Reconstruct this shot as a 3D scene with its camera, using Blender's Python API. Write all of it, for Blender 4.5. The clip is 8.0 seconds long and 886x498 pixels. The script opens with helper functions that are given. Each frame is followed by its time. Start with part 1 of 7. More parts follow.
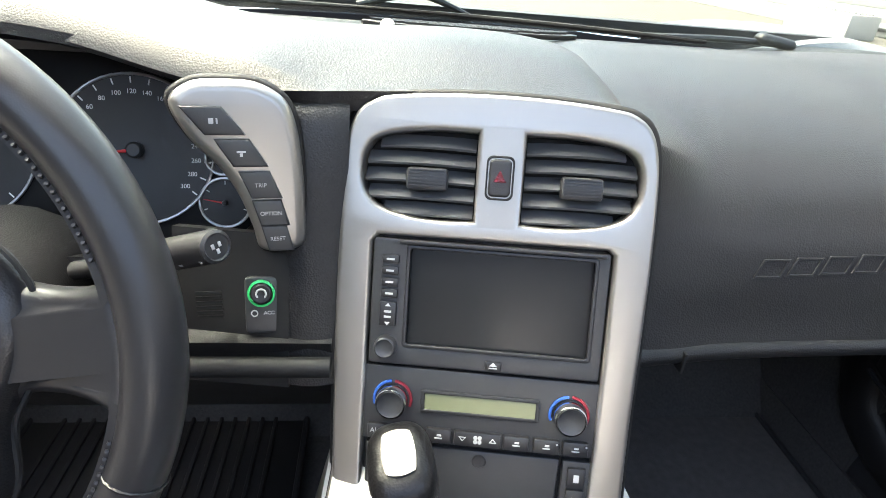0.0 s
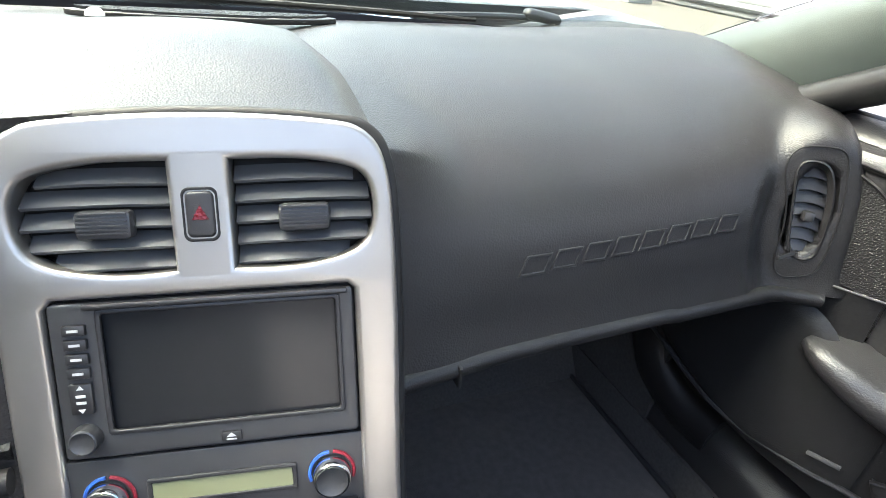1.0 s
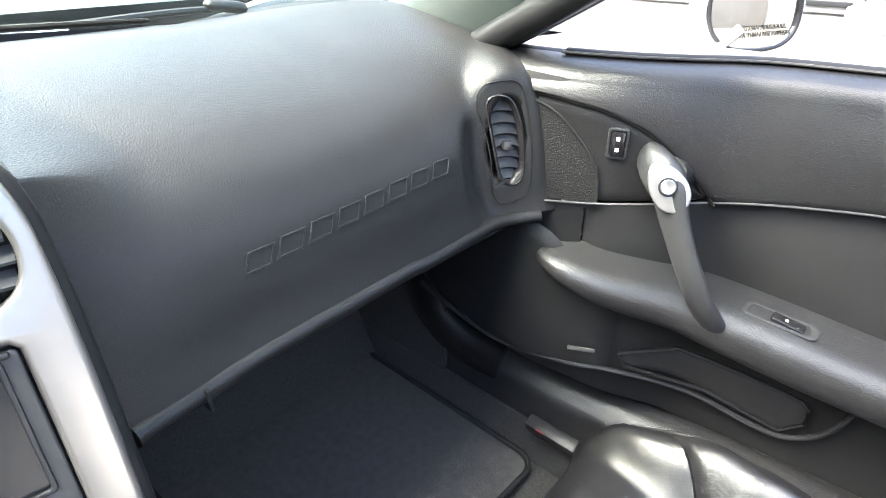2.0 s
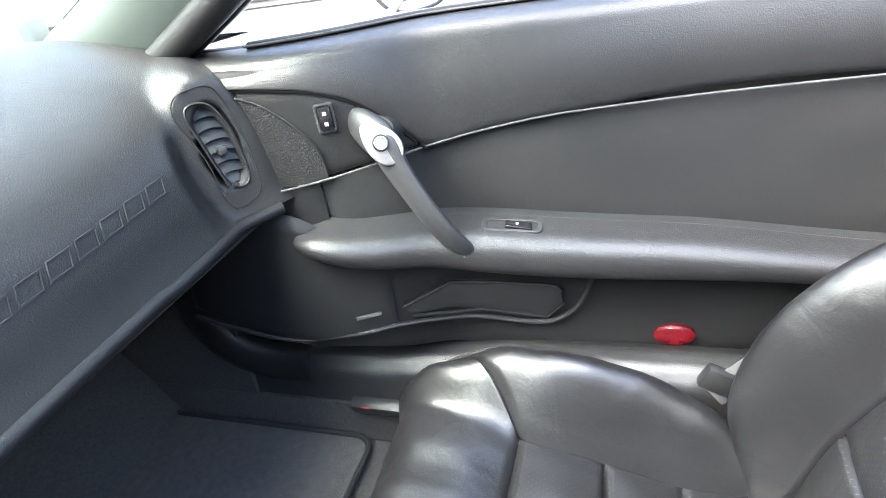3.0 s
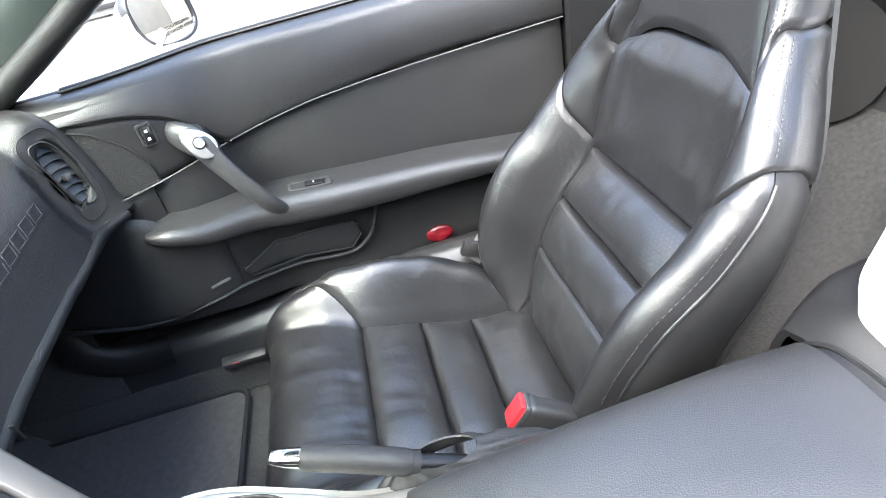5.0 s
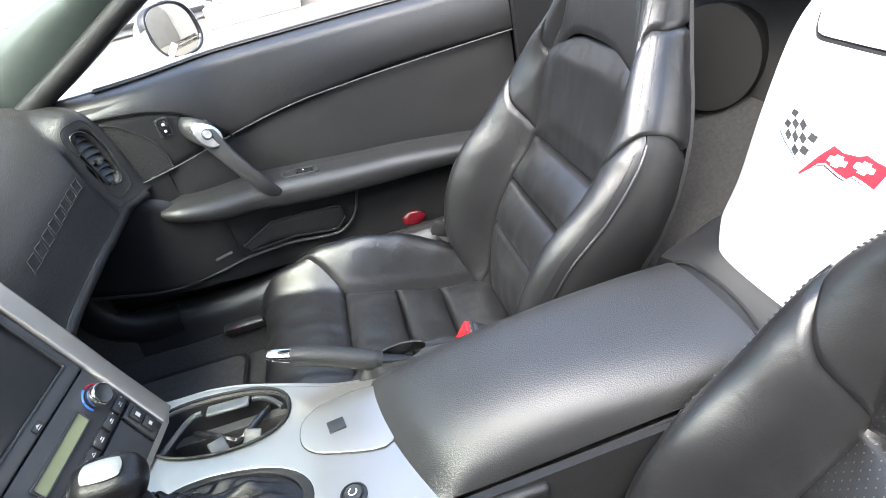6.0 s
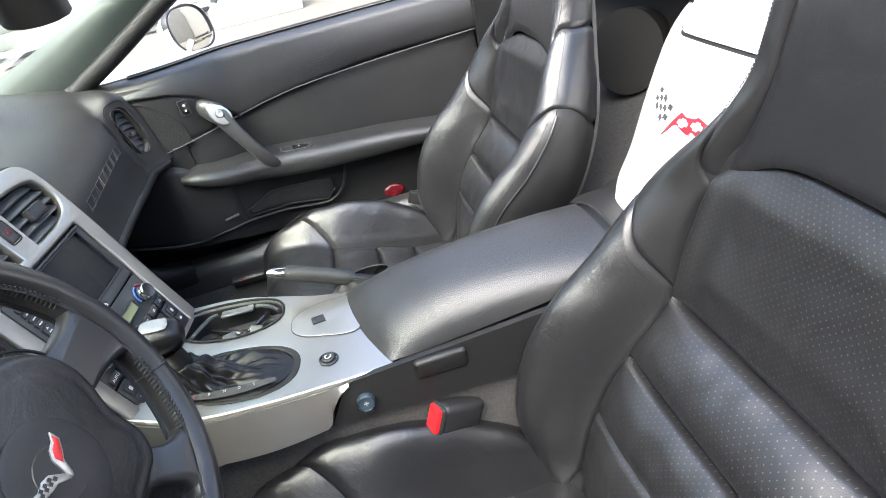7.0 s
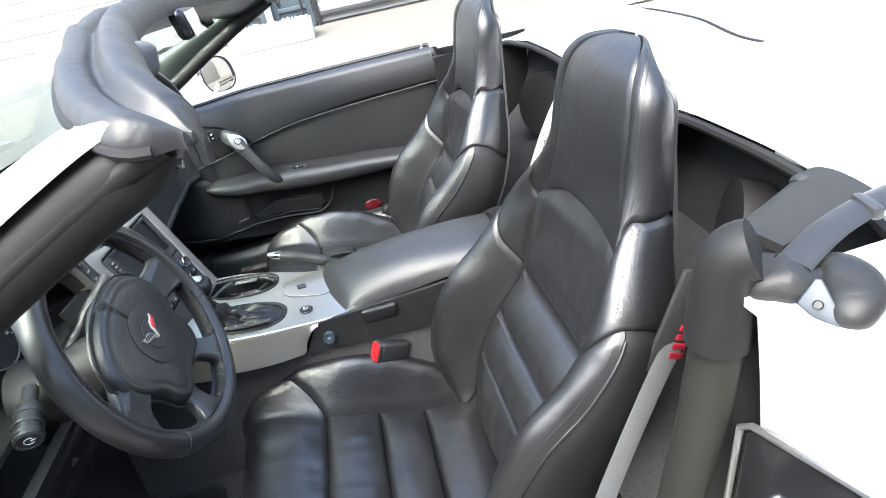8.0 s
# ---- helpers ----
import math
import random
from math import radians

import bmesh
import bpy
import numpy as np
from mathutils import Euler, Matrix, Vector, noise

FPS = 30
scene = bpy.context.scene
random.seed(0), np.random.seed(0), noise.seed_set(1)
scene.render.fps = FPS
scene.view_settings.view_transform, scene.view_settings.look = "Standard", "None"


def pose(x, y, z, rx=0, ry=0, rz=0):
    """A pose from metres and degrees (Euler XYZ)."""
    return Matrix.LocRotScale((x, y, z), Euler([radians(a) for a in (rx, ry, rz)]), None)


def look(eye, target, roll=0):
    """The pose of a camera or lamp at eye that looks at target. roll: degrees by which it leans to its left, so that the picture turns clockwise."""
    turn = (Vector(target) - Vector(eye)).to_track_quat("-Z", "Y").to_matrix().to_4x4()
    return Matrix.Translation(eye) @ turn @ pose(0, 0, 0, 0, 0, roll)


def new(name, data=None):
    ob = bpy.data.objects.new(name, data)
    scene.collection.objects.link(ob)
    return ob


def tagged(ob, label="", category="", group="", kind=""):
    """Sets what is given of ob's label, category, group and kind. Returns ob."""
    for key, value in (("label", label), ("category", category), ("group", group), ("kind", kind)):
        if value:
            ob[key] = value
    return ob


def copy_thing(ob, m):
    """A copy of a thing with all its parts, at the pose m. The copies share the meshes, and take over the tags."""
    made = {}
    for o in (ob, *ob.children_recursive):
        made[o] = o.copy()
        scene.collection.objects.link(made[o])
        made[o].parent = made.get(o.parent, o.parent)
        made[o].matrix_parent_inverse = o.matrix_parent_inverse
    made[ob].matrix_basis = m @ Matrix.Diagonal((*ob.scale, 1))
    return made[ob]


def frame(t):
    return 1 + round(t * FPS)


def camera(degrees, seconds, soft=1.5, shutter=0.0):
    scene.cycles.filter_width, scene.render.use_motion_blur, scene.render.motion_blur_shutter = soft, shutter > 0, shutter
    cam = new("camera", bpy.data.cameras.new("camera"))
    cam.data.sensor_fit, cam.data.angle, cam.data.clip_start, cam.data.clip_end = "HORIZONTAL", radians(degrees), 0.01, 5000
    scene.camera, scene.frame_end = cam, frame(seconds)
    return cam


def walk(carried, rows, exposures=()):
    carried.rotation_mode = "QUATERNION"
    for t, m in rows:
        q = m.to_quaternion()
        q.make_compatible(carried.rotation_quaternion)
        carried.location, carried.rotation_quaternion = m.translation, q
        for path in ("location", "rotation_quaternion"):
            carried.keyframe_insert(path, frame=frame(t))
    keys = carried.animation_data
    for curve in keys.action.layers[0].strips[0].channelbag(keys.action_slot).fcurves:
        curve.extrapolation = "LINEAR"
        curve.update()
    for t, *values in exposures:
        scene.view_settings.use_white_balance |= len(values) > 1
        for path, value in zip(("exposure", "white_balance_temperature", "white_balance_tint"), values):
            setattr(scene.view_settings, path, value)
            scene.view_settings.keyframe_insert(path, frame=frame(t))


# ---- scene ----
cam = camera(74.9, 8.0, soft=0.7)
PATH = [
    (0, (-0.09, 0.119, 0.976), (0.156, 1.867, 0.036), 5.4),
    (0.5, (-0.044, 0.156, 0.989), (0.411, 1.835, 0.003), 6.2),
    (1, (0.003, 0.172, 0.988), (0.742, 1.757, 0.017), 6.1),
    (1.5, (0.034, 0.176, 0.984), (1.095, 1.575, 0.027), 4.9),
    (2, (0.056, 0.144, 0.977), (1.346, 1.331, 0.015), 0.1),
    (2.2, (0.06, 0.135, 0.978), (1.437, 1.217, 0.012), -1.6),
    (3.3, (0.038, 0.072, 0.951), (1.693, 0.472, -0.098), -12.0),
    (3.5, (0.019, 0.092, 0.962), (1.668, 0.341, -0.143), -12.8),
    (4, (-0.055, 0.104, 0.998), (1.564, 0.14, -0.176), -13.6),
    (4.5, (-0.153, 0.105, 1.016), (1.476, 0.028, -0.141), -13.7),
    (6, (-0.45, 0.095, 1.041), (1.238, -0.081, -0.017), -13.7),
    (6.5, (-0.561, 0.084, 1.028), (1.133, -0.085, -0.022), -13.8),
    (7, (-0.698, 0.073, 1.07), (0.994, -0.097, 0.017), -13.6),
    (7.5, (-0.897, 0.055, 1.135), (0.814, -0.123, 0.115), -13.1),
    (8, (-1.088, 0.0, 1.194), (0.646, -0.173, 0.213), -12.0),
]
walk(cam, [(t, look(eye, target, roll)) for t, eye, target, roll in PATH], [(0, 2.78, 7100, 9), (1.0, 2.88, 6900, 9), (2.2, 3.35, 6600, 8), (3.5, 3.58, 6250, 6), (4.5, 3.5, 6250, 6), (6.0, 2.7, 6400, 7), (7.0, 2.6, 6500, 7), (7.5, 2.7, 6400, 6), (8.0, 2.6, 6300, 5)])

# ---- sky and sun: bright, thinly overcast midday ----
world = bpy.data.worlds.new("sky")
scene.world = world
world.use_nodes = True
wn = world.node_tree
sky = wn.nodes.new("ShaderNodeTexSky")
sky.sky_type = "NISHITA"
sky.sun_disc = False
SUN_UP, SUN_ROUND = 57.0, -48.0
sky.sun_elevation, sky.sun_rotation = radians(SUN_UP), radians(SUN_ROUND)
sky.air_density, sky.dust_density, sky.ozone_density = 1.0, 4.0, 1.0
wn.links.new(sky.outputs[0], wn.nodes["Background"].inputs[0])
wn.nodes["Background"].inputs[1].default_value = 0.19
sun = new("sun", bpy.data.lights.new("sun", "SUN"))
sun.data.energy, sun.data.angle, sun.data.color = 1.8, radians(65), (1.0, 0.985, 0.965)
toward = Vector((math.sin(radians(SUN_ROUND)) * math.cos(radians(SUN_UP)), math.cos(radians(SUN_ROUND)) * math.cos(radians(SUN_UP)), math.sin(radians(SUN_UP))))
sun.matrix_world = look(toward * 30, (0, 0, 0))

# ---- small helpers for shapes ----
ORIGIN = {}


def lerp(a, b, t):
    return a + (b - a) * t


def ease(a, b, x):
    t = min(1.0, max(0.0, (x - a) / (b - a)))
    return t * t * (3 - 2 * t)


def spline(rows):
    """A smooth curve through rows of (t, value) or (t, (x, y, z))."""
    ts = [r[0] for r in rows]
    vs = [np.array(r[1], float) for r in rows]
    n = len(rows)
    tang = []
    for i in range(n):
        a, b = max(0, i - 1), min(n - 1, i + 1)
        tang.append((vs[b] - vs[a]) / (ts[b] - ts[a]))

    def at(t):
        i = 0
        while i < n - 2 and t > ts[i + 1]:
            i += 1
        h = ts[i + 1] - ts[i]
        s = min(1.0, max(0.0, (t - ts[i]) / h))
        s2, s3 = s * s, s * s * s
        return (2 * s3 - 3 * s2 + 1) * vs[i] + (s3 - 2 * s2 + s) * h * tang[i] + (3 * s2 - 2 * s3) * vs[i + 1] + (s3 - s2) * h * tang[i + 1]

    return at


def line(points, per=8, closed=False):
    """Points along a smooth line through the given ones."""
    pts = [Vector(p) for p in points]
    n = len(pts)
    out = []
    for i in range(n if closed else n - 1):
        p0 = pts[(i - 1) % n] if closed or i else pts[0]
        p1, p2 = pts[i], pts[(i + 1) % n]
        p3 = pts[(i + 2) % n] if closed or i < n - 2 else pts[-1]
        for k in range(per):
            t = k / per
            out.append(0.5 * (2 * p1 + (p2 - p0) * t + (2 * p0 - 5 * p1 + 4 * p2 - p3) * t * t + (3 * p1 - p0 - 3 * p2 + p3) * t ** 3))
    if not closed:
        out.append(pts[-1])
    return out


def thing(name, at=(0, 0, 0), label="", category="", group="", kind=""):
    ob = new(name)
    ob.empty_display_size = 0.05
    ob.location = at
    ORIGIN[ob] = Vector(at)
    return tagged(ob, label, category, group, kind)


def mesh_of(name, bm, material, angle=40):
    data = bpy.data.meshes.new(name)
    bm.normal_update()
    bm.to_mesh(data)
    bm.free()
    data.materials.append(material)
    data.shade_smooth()
    data.set_sharp_from_angle(angle=radians(angle))
    return data


def part(name, bm, material, parent, label="", angle=40):
    """One mesh object under a thing or under a part; the bmesh is in world metres."""
    base = ORIGIN[parent]
    bmesh.ops.translate(bm, verts=bm.verts, vec=-base)
    ob = new(name, mesh_of(name, bm, material, angle))
    ob.parent = parent
    ORIGIN[ob] = base
    return tagged(ob, label)


def solo(name, bm, material, label, category, group="", kind="", angle=40):
    """A thing that is one mesh."""
    ob = new(name, mesh_of(name, bm, material, angle))
    ORIGIN[ob] = Vector((0, 0, 0))
    return tagged(ob, label, category, group, kind)


def sheet(f, nu, nv, thick=0.004, uv=None, flip=False):
    """A skin f(a, b), a and b from 0 to 1, with thickness behind it; uv(a, b) in metres."""
    bm = bmesh.new()
    top = [[Vector(f(i / nu, j / nv)) for j in range(nv + 1)] for i in range(nu + 1)]
    normal = [[None] * (nv + 1) for _ in range(nu + 1)]
    for i in range(nu + 1):
        for j in range(nv + 1):
            du = top[min(nu, i + 1)][j] - top[max(0, i - 1)][j]
            dv = top[i][min(nv, j + 1)] - top[i][max(0, j - 1)]
            n = du.cross(dv)
            normal[i][j] = (n.normalized() if n.length > 1e-12 else Vector((0, 0, 1))) * (-1 if flip else 1)
    front = [[bm.verts.new(p) for p in row] for row in top]
    back = [[bm.verts.new(top[i][j] - normal[i][j] * thick) for j in range(nv + 1)] for i in range(nu + 1)]
    layer = bm.loops.layers.uv.new("uv")

    def face(vs, coords=None):
        if flip:
            vs = vs[::-1]
            coords = coords[::-1] if coords else None
        try:
            fc = bm.faces.new(vs)
        except ValueError:
            return
        if coords:
            for lp, c in zip(fc.loops, coords):
                lp[layer].uv = c

    for i in range(nu):
        for j in range(nv):
            ids = ((i, j), (i + 1, j), (i + 1, j + 1), (i, j + 1))
            face([front[a][b] for a, b in ids], [uv(a / nu, b / nv) for a, b in ids] if uv else None)
            face([back[a][b] for a, b in ids[::-1]])
    for i in range(nu):
        face([front[i + 1][0], front[i][0], back[i][0], back[i + 1][0]])
        face([front[i][nv], front[i + 1][nv], back[i + 1][nv], back[i][nv]])
    for j in range(nv):
        face([front[0][j], front[0][j + 1], back[0][j + 1], back[0][j]])
        face([front[nu][j + 1], front[nu][j], back[nu][j], back[nu][j + 1]])
    bmesh.ops.remove_doubles(bm, verts=bm.verts, dist=1e-5)
    return bm


def tube(points, r, segs=12, closed=False, squash=None, up=(0, 0, 1), caps=True):
    """A rod along points. r: radius or a function of 0..1; squash: (across, along up) factors of 0..1."""
    bm = bmesh.new()
    n = len(points)
    pts = [Vector(p) for p in points]
    rings = []
    for i, p in enumerate(pts):
        if closed:
            d = pts[(i + 1) % n] - pts[i - 1]
        else:
            d = pts[min(n - 1, i + 1)] - pts[max(0, i - 1)]
        d.normalize()
        side = d.cross(Vector(up))
        side = side.normalized() if side.length > 1e-6 else Vector((1, 0, 0))
        high = side.cross(d).normalized()
        t = i / max(1, n - 1)
        rad = r(t) if callable(r) else r
        sx, sy = squash(t) if squash else (1, 1)
        rings.append([bm.verts.new(p + side * (math.cos(2 * math.pi * k / segs) * rad * sx) + high * (math.sin(2 * math.pi * k / segs) * rad * sy)) for k in range(segs)])
    for i in range(n if closed else n - 1):
        a, b = rings[i], rings[(i + 1) % n]
        for k in range(segs):
            bm.faces.new((a[k], b[k], b[(k + 1) % segs], a[(k + 1) % segs]))
    if caps and not closed:
        bm.faces.new(rings[0])
        bm.faces.new(rings[-1][::-1])
    bmesh.ops.recalc_face_normals(bm, faces=bm.faces)
    return bm


def box(size, m=Matrix(), r=0.0, seg=2):
    bm = bmesh.new()
    bmesh.ops.create_cube(bm, size=1)
    bmesh.ops.scale(bm, verts=bm.verts, vec=size)
    if r:
        bmesh.ops.bevel(bm, geom=list(bm.edges), offset=r, segments=seg, profile=0.5, affect="EDGES")
    bmesh.ops.transform(bm, matrix=m, verts=bm.verts)
    return bm


def lathe(profile, segs=24, m=Matrix()):
    """Turn (radius, height) rows round z."""
    bm = bmesh.new()
    rings = []
    for r, z in profile:
        rings.append([bm.verts.new((r * math.cos(2 * math.pi * k / segs), r * math.sin(2 * math.pi * k / segs), z)) for k in range(segs)])
    for a, b in zip(rings, rings[1:]):
        for k in range(segs):
            bm.faces.new((a[k], a[(k + 1) % segs], b[(k + 1) % segs], b[k]))
    bm.faces.new(rings[0][::-1])
    bm.faces.new(rings[-1])
    bmesh.ops.remove_doubles(bm, verts=bm.verts, dist=1e-6)
    bmesh.ops.recalc_face_normals(bm, faces=bm.faces)
    bmesh.ops.transform(bm, matrix=m, verts=bm.verts)
    return bm


def rounded(x0, y0, x1, y1, r, n=5):
    """A rounded rectangle as a loop of (x, y)."""
    out = []
    for cx, cy, a in ((x1 - r, y1 - r, 0), (x0 + r, y1 - r, 90), (x0 + r, y0 + r, 180), (x1 - r, y0 + r, 270)):
        for k in range(n + 1):
            t = radians(a + 90 * k / n)
            out.append((cx + r * math.cos(t), cy + r * math.sin(t)))
    return out


def curve_mesh(data, m):
    ob = bpy.data.objects.new("shape", data)
    scene.collection.objects.link(ob)
    got = bpy.data.meshes.new_from_object(ob.evaluated_get(bpy.context.evaluated_depsgraph_get()))
    bpy.data.objects.remove(ob)
    bpy.data.curves.remove(data)
    bm = bmesh.new()
    bm.from_mesh(got)
    bpy.data.meshes.remove(got)
    bmesh.ops.remove_doubles(bm, verts=bm.verts, dist=1e-6)
    bmesh.ops.recalc_face_normals(bm, faces=bm.faces)
    bmesh.ops.transform(bm, matrix=m, verts=bm.verts)
    return bm


def plate(outline, holes=(), depth=0.004, bevel=0.001, m=Matrix(), seg=2):
    """A flat plate with real holes, its face at z = 0 of m, its back at -depth."""
    data = bpy.data.curves.new("plate", "CURVE")
    data.dimensions, data.fill_mode = "2D", "BOTH"
    data.extrude, data.bevel_depth, data.bevel_resolution, data.offset = max(depth / 2 - bevel, 1e-5), bevel, seg, -bevel
    for loop in (outline, *holes):
        s = data.splines.new("POLY")
        s.points.add(len(loop) - 1)
        for q, (x, y) in zip(s.points, loop):
            q.co = (x, y, 0, 1)
        s.use_cyclic_u = True
    return curve_mesh(data, m @ pose(0, 0, -depth / 2))


def words(body, size, m, depth=0.0004):
    data = bpy.data.curves.new("words", "FONT")
    data.body, data.size, data.extrude = body, size, depth
    data.align_x, data.align_y = "CENTER", "CENTER"
    return curve_mesh(data, m)


def join(*bms):
    out = bms[0]
    for b in bms[1:]:
        tmp = bpy.data.meshes.new("tmp")
        b.to_mesh(tmp)
        b.free()
        out.from_mesh(tmp)
        bpy.data.meshes.remove(tmp)
    return out


def axes(origin, x, up):
    """A frame with x across, y along up, z towards the viewer."""
    x, up = Vector(x).normalized(), Vector(up).normalized()
    z = x.cross(up).normalized()
    up = z.cross(x).normalized()
    m = Matrix((x, up, z)).transposed().to_4x4()
    m.translation = origin
    return m


# ---- materials ----
def material(name, color, rough=0.5, metal=0.0, noise_size=40.0, vary=0.15, bump=0.0, bump_size=900.0, coat=0.0, spec=0.5, rough_vary=0.1, bump_kind="noise", stain=0.0, crease=0.0):
    mt = bpy.data.materials.new(name)
    mt.use_nodes = True
    nt = mt.node_tree
    n, l = nt.nodes, nt.links
    b = n["Principled BSDF"]
    b.inputs["Metallic"].default_value = metal
    b.inputs["Coat Weight"].default_value = coat
    b.inputs["Coat Roughness"].default_value = 0.08
    b.inputs["Specular IOR Level"].default_value = spec
    co = n.new("ShaderNodeTexCoord")
    big = n.new("ShaderNodeTexNoise")
    big.inputs["Scale"].default_value, big.inputs["Detail"].default_value = noise_size, 6.0
    l.new(co.outputs["Object"], big.inputs["Vector"])
    ramp = n.new("ShaderNodeMix")
    ramp.data_type = "RGBA"
    ramp.inputs[6].default_value = (*[c * (1 - vary) for c in color], 1)
    ramp.inputs[7].default_value = (*[min(1, c * (1 + vary)) for c in color], 1)
    l.new(big.outputs[0], ramp.inputs[0])
    last = ramp.outputs[2]
    if stain:
        patch = n.new("ShaderNodeTexNoise")
        patch.inputs["Scale"].default_value, patch.inputs["Detail"].default_value = noise_size * 0.15, 3.0
        l.new(co.outputs["Object"], patch.inputs["Vector"])
        mix = n.new("ShaderNodeMix")
        mix.data_type, mix.blend_type = "RGBA", "MULTIPLY"
        mix.inputs[7].default_value = (1 - stain, 1 - stain, 1 - stain, 1)
        l.new(patch.outputs[0], mix.inputs[0])
        l.new(last, mix.inputs[6])
        last = mix.outputs[2]
    l.new(last, b.inputs["Base Color"])
    rr = n.new("ShaderNodeMapRange")
    rr.inputs[3].default_value, rr.inputs[4].default_value = rough * (1 - rough_vary), min(1, rough * (1 + rough_vary))
    l.new(big.outputs[0], rr.inputs[0])
    l.new(rr.outputs[0], b.inputs["Roughness"])
    if bump:
        if bump_kind == "cells":
            tex = n.new("ShaderNodeTexVoronoi")
            tex.inputs["Scale"].default_value = bump_size
            height = tex.outputs["Distance"]
        else:
            tex = n.new("ShaderNodeTexNoise")
            tex.inputs["Scale"].default_value, tex.inputs["Detail"].default_value = bump_size, 3.0
            height = tex.outputs[0]
        l.new(co.outputs["Object"], tex.inputs["Vector"])
        bp = n.new("ShaderNodeBump")
        bp.inputs["Strength"].default_value, bp.inputs["Distance"].default_value = bump, 0.001
        l.new(height, bp.inputs["Height"])
        if crease:
            soft = n.new("ShaderNodeTexNoise")
            soft.inputs["Scale"].default_value, soft.inputs["Detail"].default_value, soft.inputs["Distortion"].default_value = 26.0, 5.0, 1.2
            l.new(co.outputs["Object"], soft.inputs["Vector"])
            bc = n.new("ShaderNodeBump")
            bc.inputs["Strength"].default_value, bc.inputs["Distance"].default_value = crease, 0.006
            l.new(soft.outputs[0], bc.inputs["Height"])
            l.new(bc.outputs[0], bp.inputs["Normal"])
        l.new(bp.outputs[0], b.inputs["Normal"])
    return mt


def perforate(mt, pitch=0.0084, hole=0.12, dark=0.06):
    """Rows of pin holes over the uv grid, in metres, staggered like leather perforation. Their catch of light is
    painted in as dots paler than the leather.
    """
    nt = mt.node_tree
    n, l = nt.nodes, nt.links
    b = n["Principled BSDF"]
    uv = n.new("ShaderNodeUVMap")
    sep = n.new("ShaderNodeSeparateXYZ")
    l.new(uv.outputs[0], sep.inputs[0])

    def calc(op, a, c=None):
        m = n.new("ShaderNodeMath")
        m.operation = op
        for k, v in enumerate((a, c)):
            if v is None:
                continue
            if isinstance(v, (int, float)):
                m.inputs[k].default_value = v
            else:
                l.new(v, m.inputs[k])
        return m.outputs[0]

    u = calc("MULTIPLY", sep.outputs[0], 1 / pitch)
    v = calc("MULTIPLY", sep.outputs[1], 1 / pitch)
    p, q = calc("ADD", u, v), calc("SUBTRACT", u, v)
    fp, fq = calc("SUBTRACT", calc("FRACT", p), 0.5), calc("SUBTRACT", calc("FRACT", q), 0.5)
    d = calc("SQRT", calc("ADD", calc("MULTIPLY", fp, fp), calc("MULTIPLY", fq, fq)))
    inside = calc("LESS_THAN", d, hole)
    old = b.inputs["Base Color"].links[0].from_socket
    mix = n.new("ShaderNodeMix")
    mix.data_type = "RGBA"
    mix.inputs[7].default_value = (dark, dark, dark, 1)
    l.new(inside, mix.inputs[0])
    l.new(old, mix.inputs[6])
    l.new(mix.outputs[2], b.inputs["Base Color"])
    return mt


leather = material("black_leather", (0.0092, 0.0092, 0.0100), 0.35, bump=0.13, bump_size=800, bump_kind="cells", noise_size=12, rough_vary=0.25, spec=0.68, crease=0.2)
boot_leather = material("soft_creased_leather", (0.0055, 0.0055, 0.006), 0.34, bump=0.16, bump_size=520, bump_kind="cells", noise_size=14, rough_vary=0.15, spec=0.28)
satin_grip = material("pale_grey_rubber", (0.035, 0.037, 0.037), 0.45, noise_size=30)
rim_leather = material("worn_smooth_leather", (0.016, 0.016, 0.0168), 0.33, bump=0.03, bump_size=900, bump_kind="cells", noise_size=10, rough_vary=0.3)
leather_pin = perforate(material("perforated_leather", (0.0092, 0.0092, 0.0100), 0.35, bump=0.15, bump_size=800, bump_kind="cells", noise_size=12, spec=0.66, crease=0.14), hole=0.11, dark=0.06)
vinyl = material("grained_vinyl", (0.0152, 0.0152, 0.01568), 0.42, spec=0.66, bump=0.28, bump_size=650, bump_kind="cells", noise_size=9, rough_vary=0.12)
# Lighter and greener than the trim: light through tinted glass is painted in.
pillar_lining = material("green_lit_pillar_lining", (0.036, 0.046, 0.041), 0.46, spec=0.5, bump=0.08, bump_size=700, bump_kind="cells", noise_size=10)
dash_vinyl = material("grained_dash_vinyl", (0.0165, 0.0162, 0.0165), 0.38, spec=0.32, bump=0.28, bump_size=620, bump_kind="cells", noise_size=9, rough_vary=0.12)
vinyl_dull = material("dull_vinyl", (0.0105, 0.0105, 0.0108), 0.46, bump=0.22, bump_size=800, bump_kind="cells", noise_size=9, spec=0.34)
suede = material("black_suede_cloth", (0.021, 0.021, 0.0215), 0.7, spec=0.22, bump=0.3, bump_size=300, noise_size=14, vary=0.25, rough_vary=0.2, stain=0.3)
plastic = material("black_plastic", (0.0147, 0.0147, 0.0154), 0.42, bump=0.15, bump_size=1500, noise_size=20)
plastic_grey = material("dark_grey_plastic", (0.026, 0.027, 0.028), 0.4, bump=0.1, bump_size=1500, noise_size=20)
vent_plastic = material("satin_grey_vent_plastic", (0.068, 0.0704, 0.0736), 0.3, bump=0.05, bump_size=1500, noise_size=20)
gloss_black = material("gloss_black_plastic", (0.012, 0.012, 0.013), 0.16, noise_size=20)
rubber = material("black_rubber_seal", (0.012, 0.012, 0.012), 0.55, spec=0.25, bump=0.1, bump_size=300)
